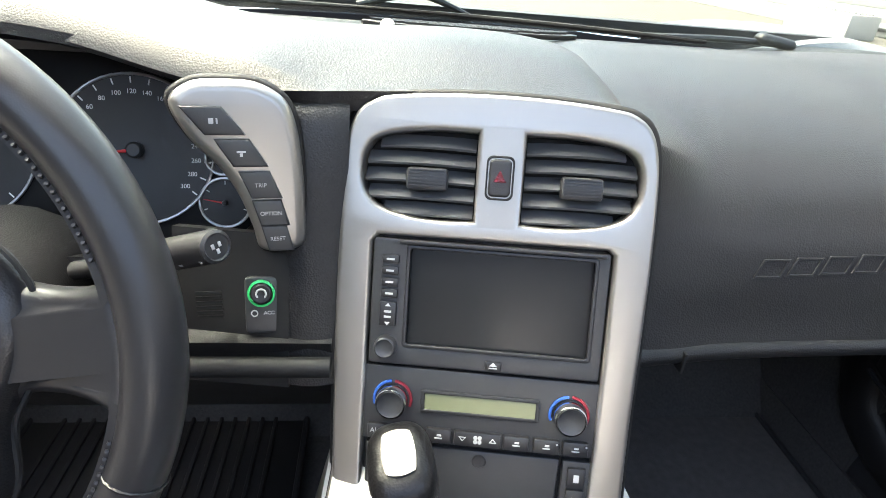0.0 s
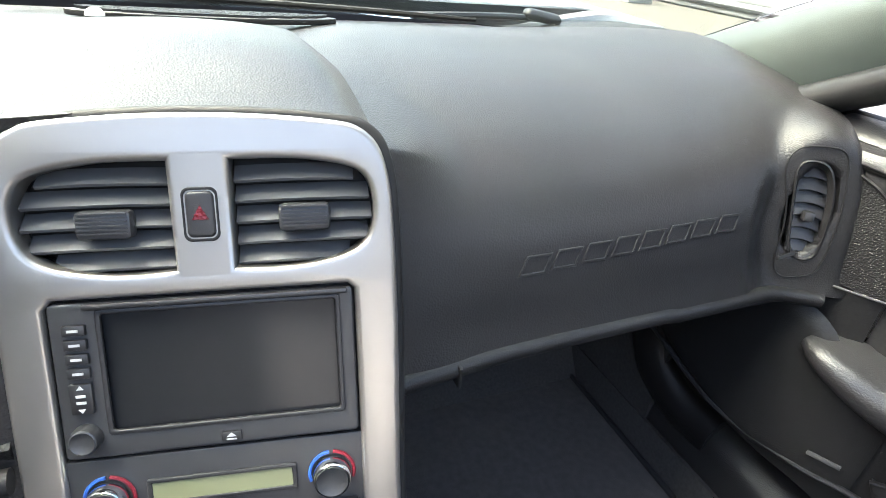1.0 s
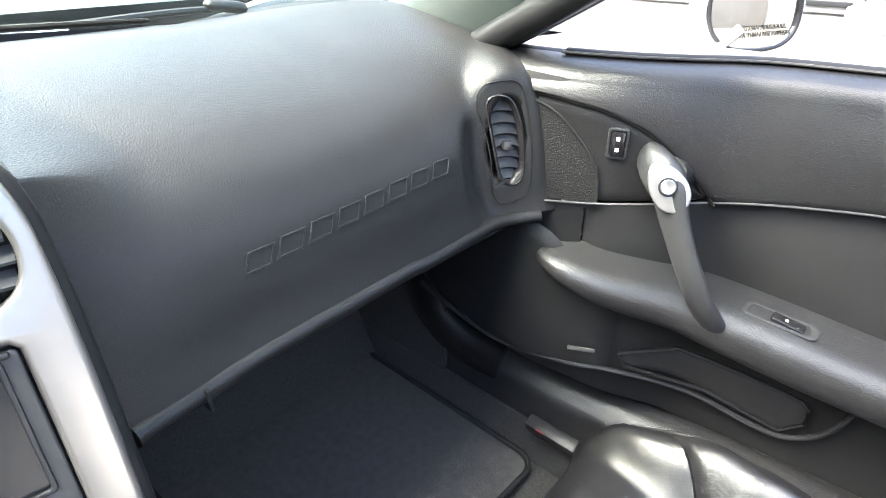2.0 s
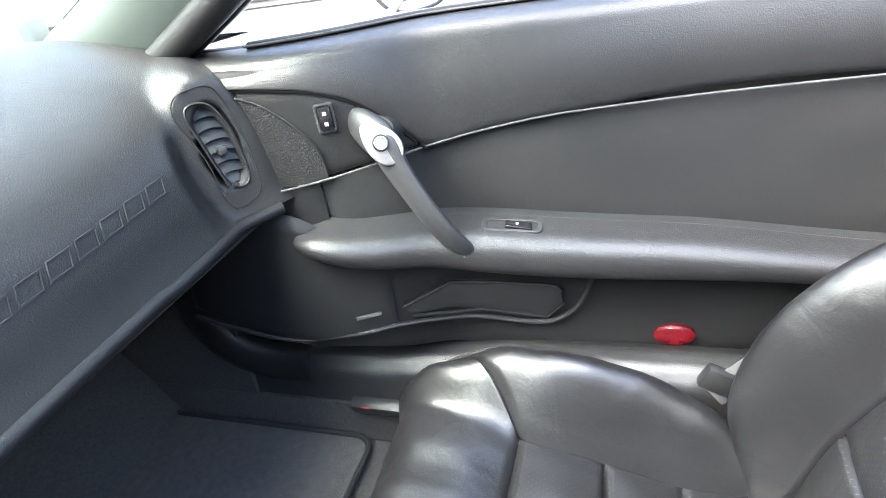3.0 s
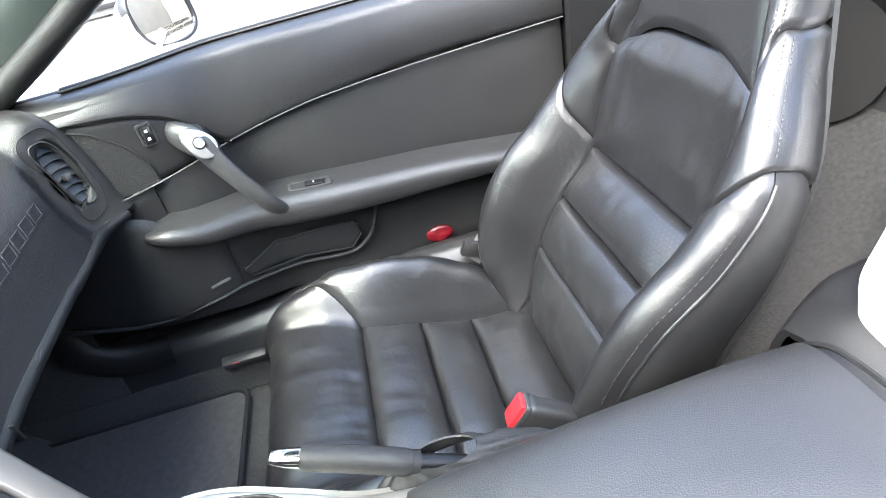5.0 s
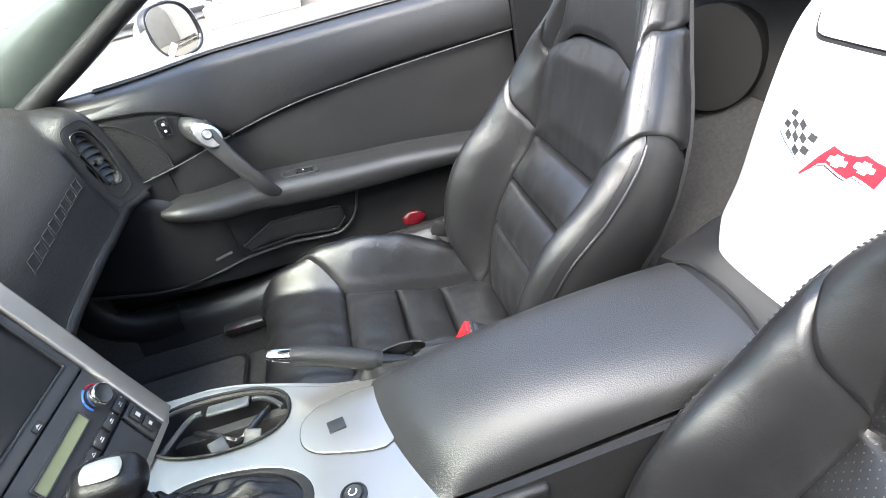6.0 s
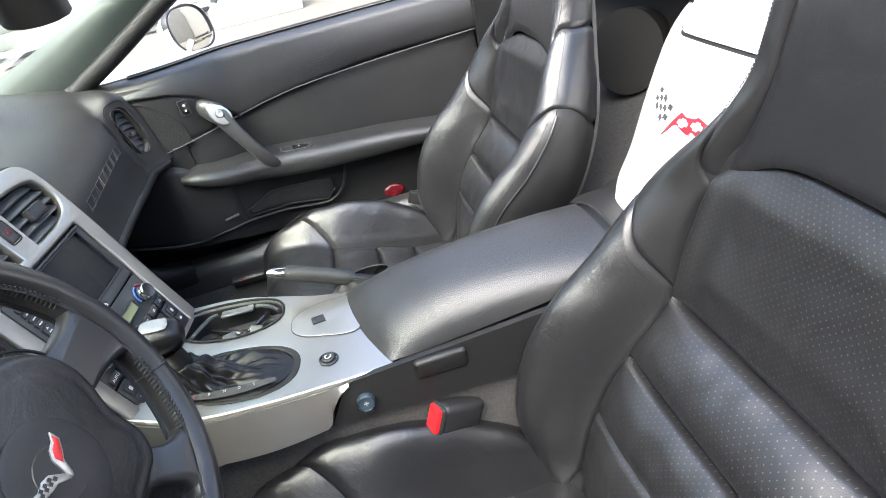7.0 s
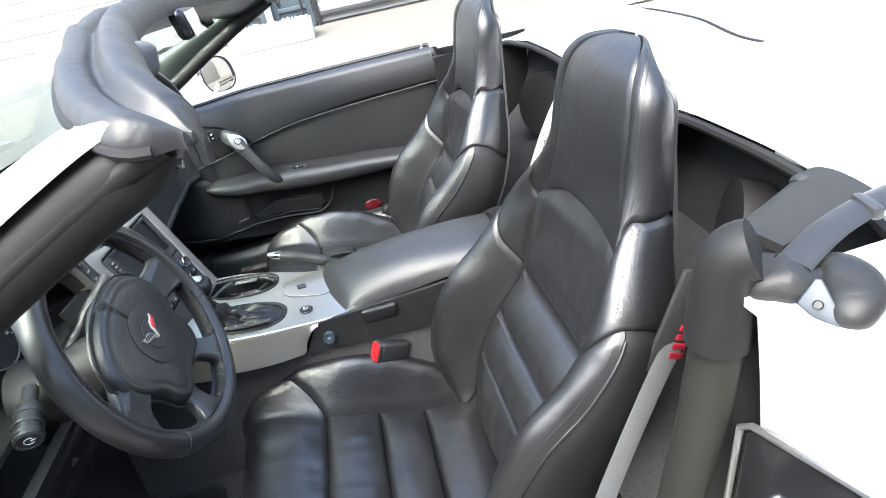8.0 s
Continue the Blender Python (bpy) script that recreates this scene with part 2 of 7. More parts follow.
grey_seal = material("weathered_grey_rubber", (0.021, 0.021, 0.021), 0.45, crease=0.2, bump=0.15, bump_size=120, noise_size=18, vary=0.3)
carpet = material("charcoal_carpet", (0.046, 0.0445, 0.0435), 0.95, bump=1.0, bump_size=170, noise_size=220, vary=0.5, spec=0.15)
# Paler than the carpet: light for the dim footwell is painted in.
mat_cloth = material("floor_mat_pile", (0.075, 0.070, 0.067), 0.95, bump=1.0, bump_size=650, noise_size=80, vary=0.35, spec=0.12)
silver = material("satin_silver_paint", (0.320, 0.308, 0.286), 0.33, metal=0.85, noise_size=5, vary=0.05, bump=0.03, bump_size=2500)
chrome = material("bright_chrome", (0.8, 0.8, 0.8), 0.12, metal=1.0, vary=0.03)
satin_metal = material("brushed_aluminium", (0.5, 0.5, 0.49), 0.3, metal=0.9, noise_size=60, vary=0.08)
white_paint = material("white_car_paint", (0.63, 0.63, 0.625), 0.25, coat=0.7, noise_size=3, vary=0.015)
red_plastic = material("red_plastic", (0.55, 0.015, 0.02), 0.3, noise_size=40)
red_lens = material("red_reflector_lens", (0.0900, 0.0024, 0.0060), 0.25, bump=0.5, bump_size=500, bump_kind="cells")
white_ink = material("white_marking", (0.75, 0.75, 0.73), 0.5, vary=0.03)
label_ink = material("soft_white_marking", (0.42, 0.42, 0.41), 0.5, vary=0.03)
grey_ink = material("grey_marking", (0.3, 0.3, 0.3), 0.5, vary=0.03)
dark_ink = material("dark_marking", (0.02, 0.02, 0.02), 0.5, vary=0.03)
red_ink = material("red_marking", (0.16, 0.003, 0.012), 0.55, vary=0.05)
blue_ink = material("blue_marking", (0.02, 0.09, 0.35), 0.4, vary=0.05)
screen_mat = material("dark_lcd_glass", (0.012, 0.013, 0.014), 0.25, spec=0.3, noise_size=4, vary=0.1)
lcd_mat = material("unlit_green_grey_lcd", (0.17, 0.18, 0.10), 0.3, noise_size=30, vary=0.05)
dark_thread = material("black_stitching_thread", (0.022, 0.022, 0.023), 0.5)
pillar_vinyl = material("matt_black_pillar_vinyl", (0.0144, 0.0144, 0.01472), 0.52, spec=0.32, bump=0.1, bump_size=700, bump_kind="cells", noise_size=10)
thread = material("grey_stitching_thread", (0.026, 0.026, 0.027), 0.7)
webbing = material("grey_seat_belt_webbing", (0.08, 0.083, 0.086), 0.7, bump=0.6, bump_size=500)
asphalt = material("pale_concrete_paving", (0.1232, 0.1156, 0.1003), 0.85, bump=0.5, bump_size=60, noise_size=1.2, vary=0.15, stain=0.2)
kerb_mat = material("white_kerb_concrete", (0.468, 0.4615, 0.442), 0.8, bump=0.5, bump_size=40, noise_size=6)
cladding = material("white_wall_cladding", (0.294, 0.294, 0.2898), 0.5, noise_size=1.5, vary=0.05)
door_teal = material("dark_teal_painted_door", (0.0715, 0.091, 0.1014), 0.45, noise_size=3, vary=0.15)
pebble = material("white_pebbles", (0.34, 0.34, 0.33), 0.7, noise_size=30, vary=0.3)
mirror_mat = material("mirror_silver", (0.8, 0.79, 0.74), 0.02, metal=1.0, vary=0.01)


def glass(name, tint):
    mt = bpy.data.materials.new(name)
    mt.use_nodes = True
    nt = mt.node_tree
    b = nt.nodes["Principled BSDF"]
    b.inputs["Base Color"].default_value = (*tint, 1)
    b.inputs["Transmission Weight"].default_value = 1.0
    b.inputs["Roughness"].default_value = 0.0
    b.inputs["IOR"].default_value = 1.2
    return mt


tinted = glass("green_tinted_glass", (0.74, 0.82, 0.74))

# ---- seats ----
back_line = spline([(0.29, (-0.075, 0.29)), (0.317, (-0.088, 0.317)), (0.45, (-0.115, 0.45)), (0.54, (-0.163, 0.54)), (0.613, (-0.222, 0.613)), (0.70, (-0.262, 0.70)),
                    (0.79, (-0.285, 0.79)), (0.86, (-0.298, 0.86)), (0.94, (-0.310, 0.935)), (1.0, (-0.322, 0.983)), (1.04, (-0.340, 1.008)), (1.08, (-0.364, 1.018)), (1.11, (-0.382, 1.013)), (1.16, (-0.398, 0.975))])
back_wide = spline([(0.29, 0.19), (0.35, 0.215), (0.45, 0.232), (0.55, 0.238), (0.65, 0.237), (0.70, 0.230), (0.75, 0.206), (0.80, 0.174), (0.84, 0.154), (0.90, 0.141), (0.96, 0.136), (1.0, 0.127), (1.04, 0.106), (1.07, 0.078), (1.09, 0.047), (1.10, 0.010)])
back_rise = spline([(0.29, 0.02), (0.35, 0.055), (0.45, 0.085), (0.55, 0.088), (0.62, 0.075), (0.69, 0.056), (0.76, 0.036), (0.82, 0.014), (0.88, 0.0), (1.08, -0.004)])
back_in = spline([(0.29, 0.166), (0.45, 0.158), (0.613, 0.154), (0.68, 0.153), (0.73, 0.150), (0.76, 0.142), (0.78, 0.116), (0.792, 0.07), (0.800, 0.004)])
cush_line = spline([(0, (0.345, 0.26)), (0.05, (0.368, 0.31)), (0.10, (0.374, 0.36)), (0.14, (0.358, 0.398)), (0.18, (0.318, 0.418)), (0.24, (0.252, 0.415)), (0.285, (0.203, 0.402)),
                    (0.39, (0.102, 0.370)), (0.485, (0.014, 0.337)), (0.59, (-0.087, 0.315)), (0.62, (-0.115, 0.31))])
cush_wide = spline([(0, 0.19), (0.1, 0.218), (0.18, 0.236), (0.3, 0.247), (0.45, 0.247), (0.55, 0.236), (0.62, 0.215)])
cush_rise = spline([(0, 0.0), (0.1, 0.002), (0.18, 0.028), (0.24, 0.058), (0.35, 0.078), (0.45, 0.072), (0.55, 0.045), (0.62, 0.02)])
cush_in = spline([(0, 0.168), (0.1, 0.180), (0.16, 0.178), (0.2, 0.170), (0.285, 0.154), (0.39, 0.158), (0.485, 0.164), (0.62, 0.185)])
EDGE = 0.8


shell_x = spline([(0.29, 0.168), (0.45, 0.190), (0.58, 0.188), (0.70, 0.170), (0.80, 0.144), (0.90, 0.122), (1.0, 0.104), (1.08, 0.06)])


def rear_edge(s, sg):
    """Where the cushion's side wall ends, low under it."""
    return Vector((sg * (float(cush_wide(s)) - 0.012), min(cush_line(s)[0], 0.325), 0.300))


def hull(which, u, s, lift=0.0):
    """A point of the seat's skin: u across (1 is the outer corner, past it the side wall), s along."""
    line_at, wide, rise, inner = (back_line, back_wide, back_rise, back_in) if which == "back" else (cush_line, cush_wide, cush_rise, cush_in)
    reach = 0.07 * ease(0.45, 0.55, s) * ease(0.80, 0.72, s) + 0.004 if which == "back" else 0.004
    c, d = line_at(s), line_at(s + reach) - line_at(s - reach)
    d /= np.linalg.norm(d)
    n = np.array((d[1], -d[0]))
    w, hb = float(wide(s)), float(rise(s))
    au, sg = abs(u), (1 if u >= 0 else -1)
    xin = float(inner(min(s, 0.73) if which == "back" else s)) / w / 0.86 * EDGE
    if au > 1:
        p, q = hull(which, sg * 1.0, s, lift), rear_edge(s, sg)
        return p.lerp(q, min(1.0, (au - 1) / 0.3))
    foot = min(xin, 0.72) - 0.04 - (0.16 * ease(0.58, 0.72, s) if which == "back" else 0.0)
    h = hb * ease(foot, 0.8, au) - 0.008 * (1 - au * au) * (au < 1)
    if au <= EDGE:
        x = w * 0.86 * au / EDGE
    else:
        phi = min(1.0, (au - EDGE) / (1 - EDGE)) * math.pi / 2
        x = w * (0.86 + 0.14 * math.sin(phi))
        h -= 0.036 * (1 - math.cos(phi))
    h += lift
    return Vector((sg * x, c[0] + n[0] * h, c[1] + n[1] * h))


def across(which, x, s):
    wide = back_wide if which == "back" else cush_wide
    return x / float(wide(s)) / 0.86 * EDGE


def panel(name, which, u0, u1, s0, s1, nu, nv, mt, root, puff=0.004, soft=0.013, deep=0.006, label="", wrinkle=0.0, crown=False, round_=False):
    """An upholstered panel between seams: its borders sink into the seam."""
    long = abs(s1(0.5) - s0(0.5))

    def spot(a, b):
        s = lerp(s0(a), s1(a), b)
        return lerp(u0(s), u1(s), a), s

    def f(a, b):
        u, s = spot(a, b)
        ua, ub = u0(s), u1(s)
        wide = abs(ub - ua) * 0.25
        outer_a, outer_b = abs(ua) > 1.2, abs(ub) > 1.2
        da = min(9 if outer_a else a, 9 if outer_b else 1 - a) * wide
        e = min(da, (b if crown else min(b, 1 - b)) * long)
        pillow = ease(0, 0.05, e) if not round_ else (1 - abs(2 * b - 1) ** 2.4) * ease(-0.01, 0.07, da)
        lift = -deep * (1 - ease(0, soft, e)) + puff * pillow
        if wrinkle:
            p = hull(which, u, s)
            lift += wrinkle * noise.noise(p * 22) * ease(0, 0.03, e) + wrinkle * 0.6 * noise.noise(Vector((p.x * 60, p.y * 14, p.z * 14)))
        return hull(which, u, s, lift)

    def uv(a, b):
        u, s = spot(a, b)
        return (u * 0.26, s)

    return part(name, sheet(f, nu, nv, 0.008, uv, flip=u1(0.5) > u0(0.5)), mt, root, label, 60)


cap_in = spline([(0.66, 0.155), (0.70, 0.153), (0.73, 0.151), (0.77, 0.141), (0.80, 0.129), (0.86, 0.114), (0.94, 0.107), (1.0, 0.095), (1.04, 0.077), (1.07, 0.052), (1.09, 0.028), (1.10, 0.004)])
back_deep = spline([(0.29, 0.100), (0.45, 0.098), (0.60, 0.084), (0.70, 0.075), (0.80, 0.063), (0.90, 0.056), (1.0, 0.050), (1.04, 0.042), (1.07, 0.030), (1.10, 0.008)])


def back_axes(s):
    """Centre line of the backrest and its forward normal."""
    reach = 0.07 * ease(0.45, 0.55, s) * ease(0.80, 0.72, s) + 0.012
    c, d = back_line(s), back_line(s + reach) - back_line(s - reach)
    d /= np.linalg.norm(d)
    return c, np.array((d[1], -d[0]))


def flank(sg, v, s, lift=0.0):
    """The side of the backrest and headrest: v runs from the inner seam over the bolster and round to the back."""
    w, r, deep = float(back_wide(s)), max(0.0, float(back_rise(s))), float(back_deep(s))
    xi = float(back_in(s)) if s < 0.70 else float(cap_in(s))
    xi = min(xi, w - 0.003)
    xr = min(float(shell_x(s)), w * 0.93)
    ui = xi / w / 0.86 * EDGE
    foot = min(ui, 0.72) - 0.04 - 0.16 * ease(0.58, 0.72, s)
    f0 = r * ease(foot, 0.8, ui) * ease(0.80, 0.70, s)
    ring = spline([(0.0, (xi - 0.007, f0 - 0.014)), (0.05, (xi + 0.002, f0 - 0.001)), (0.14, (lerp(xi, w, 0.30), lerp(f0, r, 0.62) + 0.002)), (0.30, (lerp(xi, w, 0.64), r)), (0.42, (lerp(xi, w, 0.90), r - 0.010 - 0.05 * r)),
                   (0.54, (w, r * 0.62 - 0.022)), (0.76, (lerp(w, xr, 0.40) + 0.002, lerp(r * 0.62 - 0.022, -deep, 0.55))), (1.0, (xr, -deep))])
    x, f = ring(v)
    tx, tf = ring(min(1.0, v + 0.02)) - ring(max(0.0, v - 0.02))
    k = math.hypot(tx, tf) or 1.0
    x, f = x - tf / k * lift, f + tx / k * lift
    c, n = back_axes(s)
    return Vector((sg * x, c[0] + n[0] * f, c[1] + n[1] * f))


def shoulder(v):
    """Height of the seam across the bolster, rising outwards and dipping again towards the back."""
    return lerp(0.616, 0.722, ease(-0.08, 0.50, v)) - 0.030 * ease(0.55, 1.0, v)


def cap_seam(v):
    """Height of the seam under the headrest."""
    return lerp(0.742, 0.832, ease(-0.05, 0.42, v))


def const(v):
    return lambda s: v


def stitches(runs, root, name="stitching"):
    """Short raised threads along lines of points."""
    bm = bmesh.new()
    for pts in runs:
        for a, b in zip(pts[::2], pts[1::2]):
            d = b - a
            mid = (a + b) / 2
            m = d.to_track_quat("X", "Z").to_matrix().to_4x4()
            m.translation = mid
            piece = bmesh.ops.create_cube(bm, size=1)["verts"]
            bmesh.ops.scale(bm, verts=piece, vec=(d.length * 0.85, 0.0011, 0.0011))
            bmesh.ops.transform(bm, verts=piece, matrix=m)
    return tagged(part(name, bm, thread, root, "", 30), "light grey thread", kind="stuff")


def seat():
    root = thing("car_seat", (0, 0, 0.27), "black leather sports seat with perforated ribbed centre", "car seat", "pair of car seats")
    ub = lambda s: across("back", float(back_in(s)), s)  # noqa: E731
    uc = lambda s: lerp(1.27, across("cush", float(cush_in(s)), s), min(1.0, max(0.0, (s - 0.125) / 0.16)) ** 0.75)  # noqa: E731
    neg = lambda g: (lambda s: -g(s))  # noqa: E731
    for a, b in ((0.30, 0.455), (0.455, 0.54), (0.54, 0.613)):
        panel("back_rib", "back", neg(ub), ub, const(a), const(b), 30, 26, leather_pin, root, 0.017, 0.006, 0.011, "pin-holed leather rib", 0.003, round_=True)
    panel("back_insert", "back", neg(ub), ub, const(0.613), const(0.799), 34, 34, leather_pin, root, 0.014, 0.007, 0.011, "pin-holed leather panel", 0.0025)
    def piece(name, sg, v0, v1, low, high, nu, nv, mt, label="", top_sunk=True, puff=0.0015):
        def f(a, b):
            v = lerp(v0, v1, a)
            s = lerp(low(v), high(v), b)
            e = min((a if v0 < 0.01 else 1.0) * 0.16, b * 0.30, (1 - b) * 0.30 if top_sunk else 1.0)
            p = flank(sg, v, s, puff * ease(0, 0.05, e) - 0.0055 * (1 - ease(0, 0.006, e)))
            return p + Vector((0, 1, 0.4)) * (0.0022 * noise.noise(p * 20) * ease(0, 0.03, e))
        part(name, sheet(f, nu, nv, 0.003, flip=sg > 0), mt, root, label, 70)

    for sg in (1, -1):
        piece("back_bolster", sg, 0.0, 0.47, const(0.296), shoulder, 30, 44, leather)
        piece("bolster_side", sg, 0.475, 1.0, const(0.296), shoulder, 22, 40, pillar_vinyl, "matt black grained seat flank", puff=0.0)
        piece("shoulder_piece", sg, 0.0, 1.0, shoulder, cap_seam, 44, 26, leather)
        piece("headrest_side", sg, 0.0, 1.0, cap_seam, const(1.10), 40, 44, leather, top_sunk=False)

    def cap(a, b):
        q = 2 * a - 1
        s = lerp(lerp(0.800, 0.742, abs(q) ** 3.4), 1.10, b)
        c, n = back_axes(s)
        x = q * float(cap_in(s))
        e = min((1 - abs(q)) * 0.12, b * 0.3)
        f = 0.007 * (1 - q * q) * ease(1.09, 1.0, s) - 0.004 * (1 - ease(0, 0.008, e))
        return (x, c[0] + n[0] * f, c[1] + n[1] * f)

    part("headrest", sheet(cap, 36, 40, 0.003, flip=True), leather, root, "", 70)
    # cushion
    panel("cushion_front", "cush", neg(uc), uc, const(0.0), const(0.285), 60, 40, leather, root, 0.008, 0.006, 0.010, "", 0.003)
    for a, b in ((0.285, 0.39), (0.39, 0.485), (0.485, 0.60)):
        panel("cushion_rib", "cush", neg(uc), uc, const(a), const(b), 30, 26, leather_pin, root, 0.016, 0.006, 0.011, "pin-holed leather rib", 0.003, round_=True)
    for sg in (1, -1):
        g = (lambda s: uc(s)) if sg > 0 else (lambda s: -uc(s))
        panel("cushion_bolster", "cush", g, const(1.3 * sg), const(0.128), const(0.615), 34, 50, leather, root, 0.011, 0.006, 0.011, "", 0.0036)
    part("back_core", sheet(lambda a, b: hull("back", lerp(-0.80, 0.80, a), lerp(0.30, 0.84, b), -0.014), 24, 40, 0.004, flip=True), leather, root, "", 70)
    # back shell and base
    part("back_shell", sheet(lambda a, b: flank(1, 1.0, lerp(0.30, 1.095, b)).lerp(flank(-1, 1.0, lerp(0.30, 1.095, b)), a) - Vector((0, 0.014 * math.sin(math.pi * a) * ease(1.1, 1.0, b), 0)), 16, 34, 0.006), vinyl, root, "black vinyl back cover")
    part("seat_base", box((0.40, 0.40, 0.04), pose(0, 0.12, 0.282), 0.01), plastic, root)
    part("seat_rail", box((0.03, 0.42, 0.03), pose(0.16, 0.12, 0.285), 0.004), plastic, root)
    part("seat_rail", box((0.03, 0.42, 0.03), pose(-0.16, 0.12, 0.285), 0.004), plastic, root)
    # piping and stitching
    for sg in (1, -1):
        pts = [flank(sg, 0.475, s, 0.0005) for s in np.linspace(0.31, 0.712, 34)]
        part("piping", tube(pts, 0.0026, 8), leather, root, "sewn leather piping")
        pts = [hull("cush", sg * 0.93, s, 0.004) for s in np.linspace(0.08, 0.60, 34)]
        part("piping", tube(pts, 0.0028, 8), leather, root, "sewn leather piping")
    runs = []
    for sg in (1, -1):
        for v in (0.40, 0.455):
            runs.append([flank(sg, v, s, 0.0020) for s in np.linspace(0.735, cap_seam(v) - 0.004, 40)])
            runs.append([flank(sg, v - 0.10, s, 0.0020) for s in np.linspace(cap_seam(v - 0.1) + 0.004, 1.06, 110)])
        runs.append([flank(sg, 0.43, s, 0.0020) for s in np.linspace(0.33, 0.70, 110)])
        runs.append([hull("cush", sg * 0.89, s, 0.007) for s in np.linspace(0.10, 0.59, 130)])
    stitches(runs, root)
    return root


SEAT_X = 0.378
driver_seat = seat()
driver_seat.matrix_basis = pose(-0.358, 0, 0.27)
passenger_seat = copy_thing(driver_seat, pose(SEAT_X, 0, 0.27))
driver_seat["label"] = "black leather driver's seat behind the steering wheel"
passenger_seat["label"] = "black leather passenger seat beside the closed door"

# ---- passenger door ----
door_face = spline([(-0.34, 0.745), (-0.2, 0.742), (0.0, 0.732), (0.15, 0.715), (0.25, 0.703), (0.32, 0.688), (0.37, 0.655), (0.41, 0.630), (0.45, 0.612), (0.50, 0.597), (0.56, 0.590), (0.70, 0.585)])
arc = spline([(-0.30, 0.757), (-0.2, 0.757), (-0.02, 0.755), (0.15, 0.740), (0.25, 0.728), (0.32, 0.716), (0.345, 0.745), (0.38, 0.785), (0.42, 0.808), (0.46, 0.818), (0.50, 0.824), (0.56, 0.826)])
low_trim = spline([(-0.30, 0.757), (0.15, 0.740), (0.25, 0.728), (0.32, 0.716), (0.40, 0.707), (0.50, 0.697), (0.56, 0.690)])


arm_top = spline([(-0.275, 0.548), (-0.14, 0.563), (0.0, 0.583), (0.1, 0.594), (0.25, 0.613), (0.33, 0.622), (0.40, 0.634), (0.44, 0.642), (0.472, 0.640)])
arm_low = spline([(-0.275, 0.520), (-0.08, 0.532), (0.1, 0.541), (0.26, 0.560), (0.37, 0.588), (0.43, 0.612), (0.472, 0.630)])
arm_out = spline([(-0.275, 0.050), (-0.1, 0.056), (0.1, 0.058), (0.26, 0.060), (0.36, 0.056), (0.42, 0.048), (0.455, 0.036), (0.472, 0.020)])


def door_x(y, z):
    x = float(door_face(y))
    x += 0.012 * ease(0.62, 0.40, z) * ease(0.45, 0.1, y) - 0.012 * ease(0.60, 0.42, z) * ease(0.30, 0.42, y)
    return x


def skin(name, y0, y1, z0, z1, nu, nv, mt, root, out=0.0, puff=0.0, soft=0.012, deep=0.004, label="", thick=0.02):
    """A panel on the door's face between two heights that may vary along the door."""
    def f(a, b):
        y = lerp(y0, y1, a)
        za, zb = z0(y), z1(y)
        z = lerp(za, zb, b)
        e = min(min(a, 1 - a) * abs(y1 - y0), min(b, 1 - b) * abs(zb - za))
        lift = out - deep * (1 - ease(0, soft, e)) + puff * ease(0, 0.06, e)
        return (door_x(y, z) - lift, y, z)

    return part(name, sheet(f, nu, nv, thick, lambda a, b: (lerp(y0, y1, a), b * 0.2), flip=y1 > y0), mt, root, label, 60)


door = thing("car_door", (0.72, 0.1, 0.36), "closed black car door panel with armrest and grab handle", "car door")
REAR = -0.275


def pad(a, b):
    """The padded top of the door, rolling over to the window slot."""
    y = lerp(0.56, REAR, a)
    z0 = float(arc(y))
    t = b * 1.25
    if t < 1:
        z = lerp(z0, 0.838, t)
        x = door_x(y, z) - 0.005 + 0.004 * (1 - ease(0, 0.06, t)) - 0.004 * math.sin(math.pi * t) * ease(0.03, 0.08, 0.838 - z0) + 0.008 * t * t
    else:
        w = (t - 1) / 0.25
        z = 0.838 + 0.020 * math.sin(w * math.pi / 2)
        x = door_x(y, 0.84) + 0.003 + 0.05 * (1 - math.cos(w * math.pi / 2))
    return (x, y, z)


trim_grey = material("silvery_grey_trim", (0.075, 0.075, 0.075), 0.38)
trim_dark = material("pale_grey_lip", (0.05, 0.048, 0.045), 0.5)
part("belt_pad", sheet(pad, 70, 26, 0.02), vinyl, door, "grained black padded door top", 60)
belt_line = np.linspace(0.50, REAR, 30)
part("belt_seal", tube([(door_x(y, 0.84) + 0.052, y, 0.8595) for y in belt_line], 0.0065, 8, squash=lambda t: (1.6, 0.7)), rubber, door, "black window seal along the door top")
part("seal_lip", tube([(door_x(y, 0.84) + 0.040, y, 0.8605) for y in belt_line], 0.0016, 6), trim_dark, door)
skin("switch_panel", 0.56, 0.325, lambda y: float(low_trim(y)) + 0.003, lambda y: float(arc(y)) - 0.003, 36, 16, vinyl_dull, door, 0.0, 0.001, 0.006, 0.003)
skin("suede_insert", 0.44, REAR, lambda y: float(arm_top(y)) - 0.02, lambda y: float(low_trim(y)) - 0.003, 50, 16, suede, door, -0.006, 0.004, 0.012, 0.004, "black suede-like cloth panel")
skin("front_filler", 0.56, 0.44, lambda y: 0.60, lambda y: float(low_trim(y)) - 0.003, 10, 10, vinyl_dull, door, -0.002, 0.0)
trim = [(door_x(y, 0.74) - 0.006, y, float(low_trim(y)) + 0.001) for y in np.linspace(0.50, REAR, 40)]
part("trim_strip", tube(trim, 0.0014, 8), trim_grey, door, "thin silvery trim line")
edge = [(door_x(y, 0.8) - 0.001, y, float(arc(y)) - 0.001) for y in np.linspace(0.54, 0.33, 26)]
part("panel_gap", tube(edge, 0.002, 6), rubber, door)


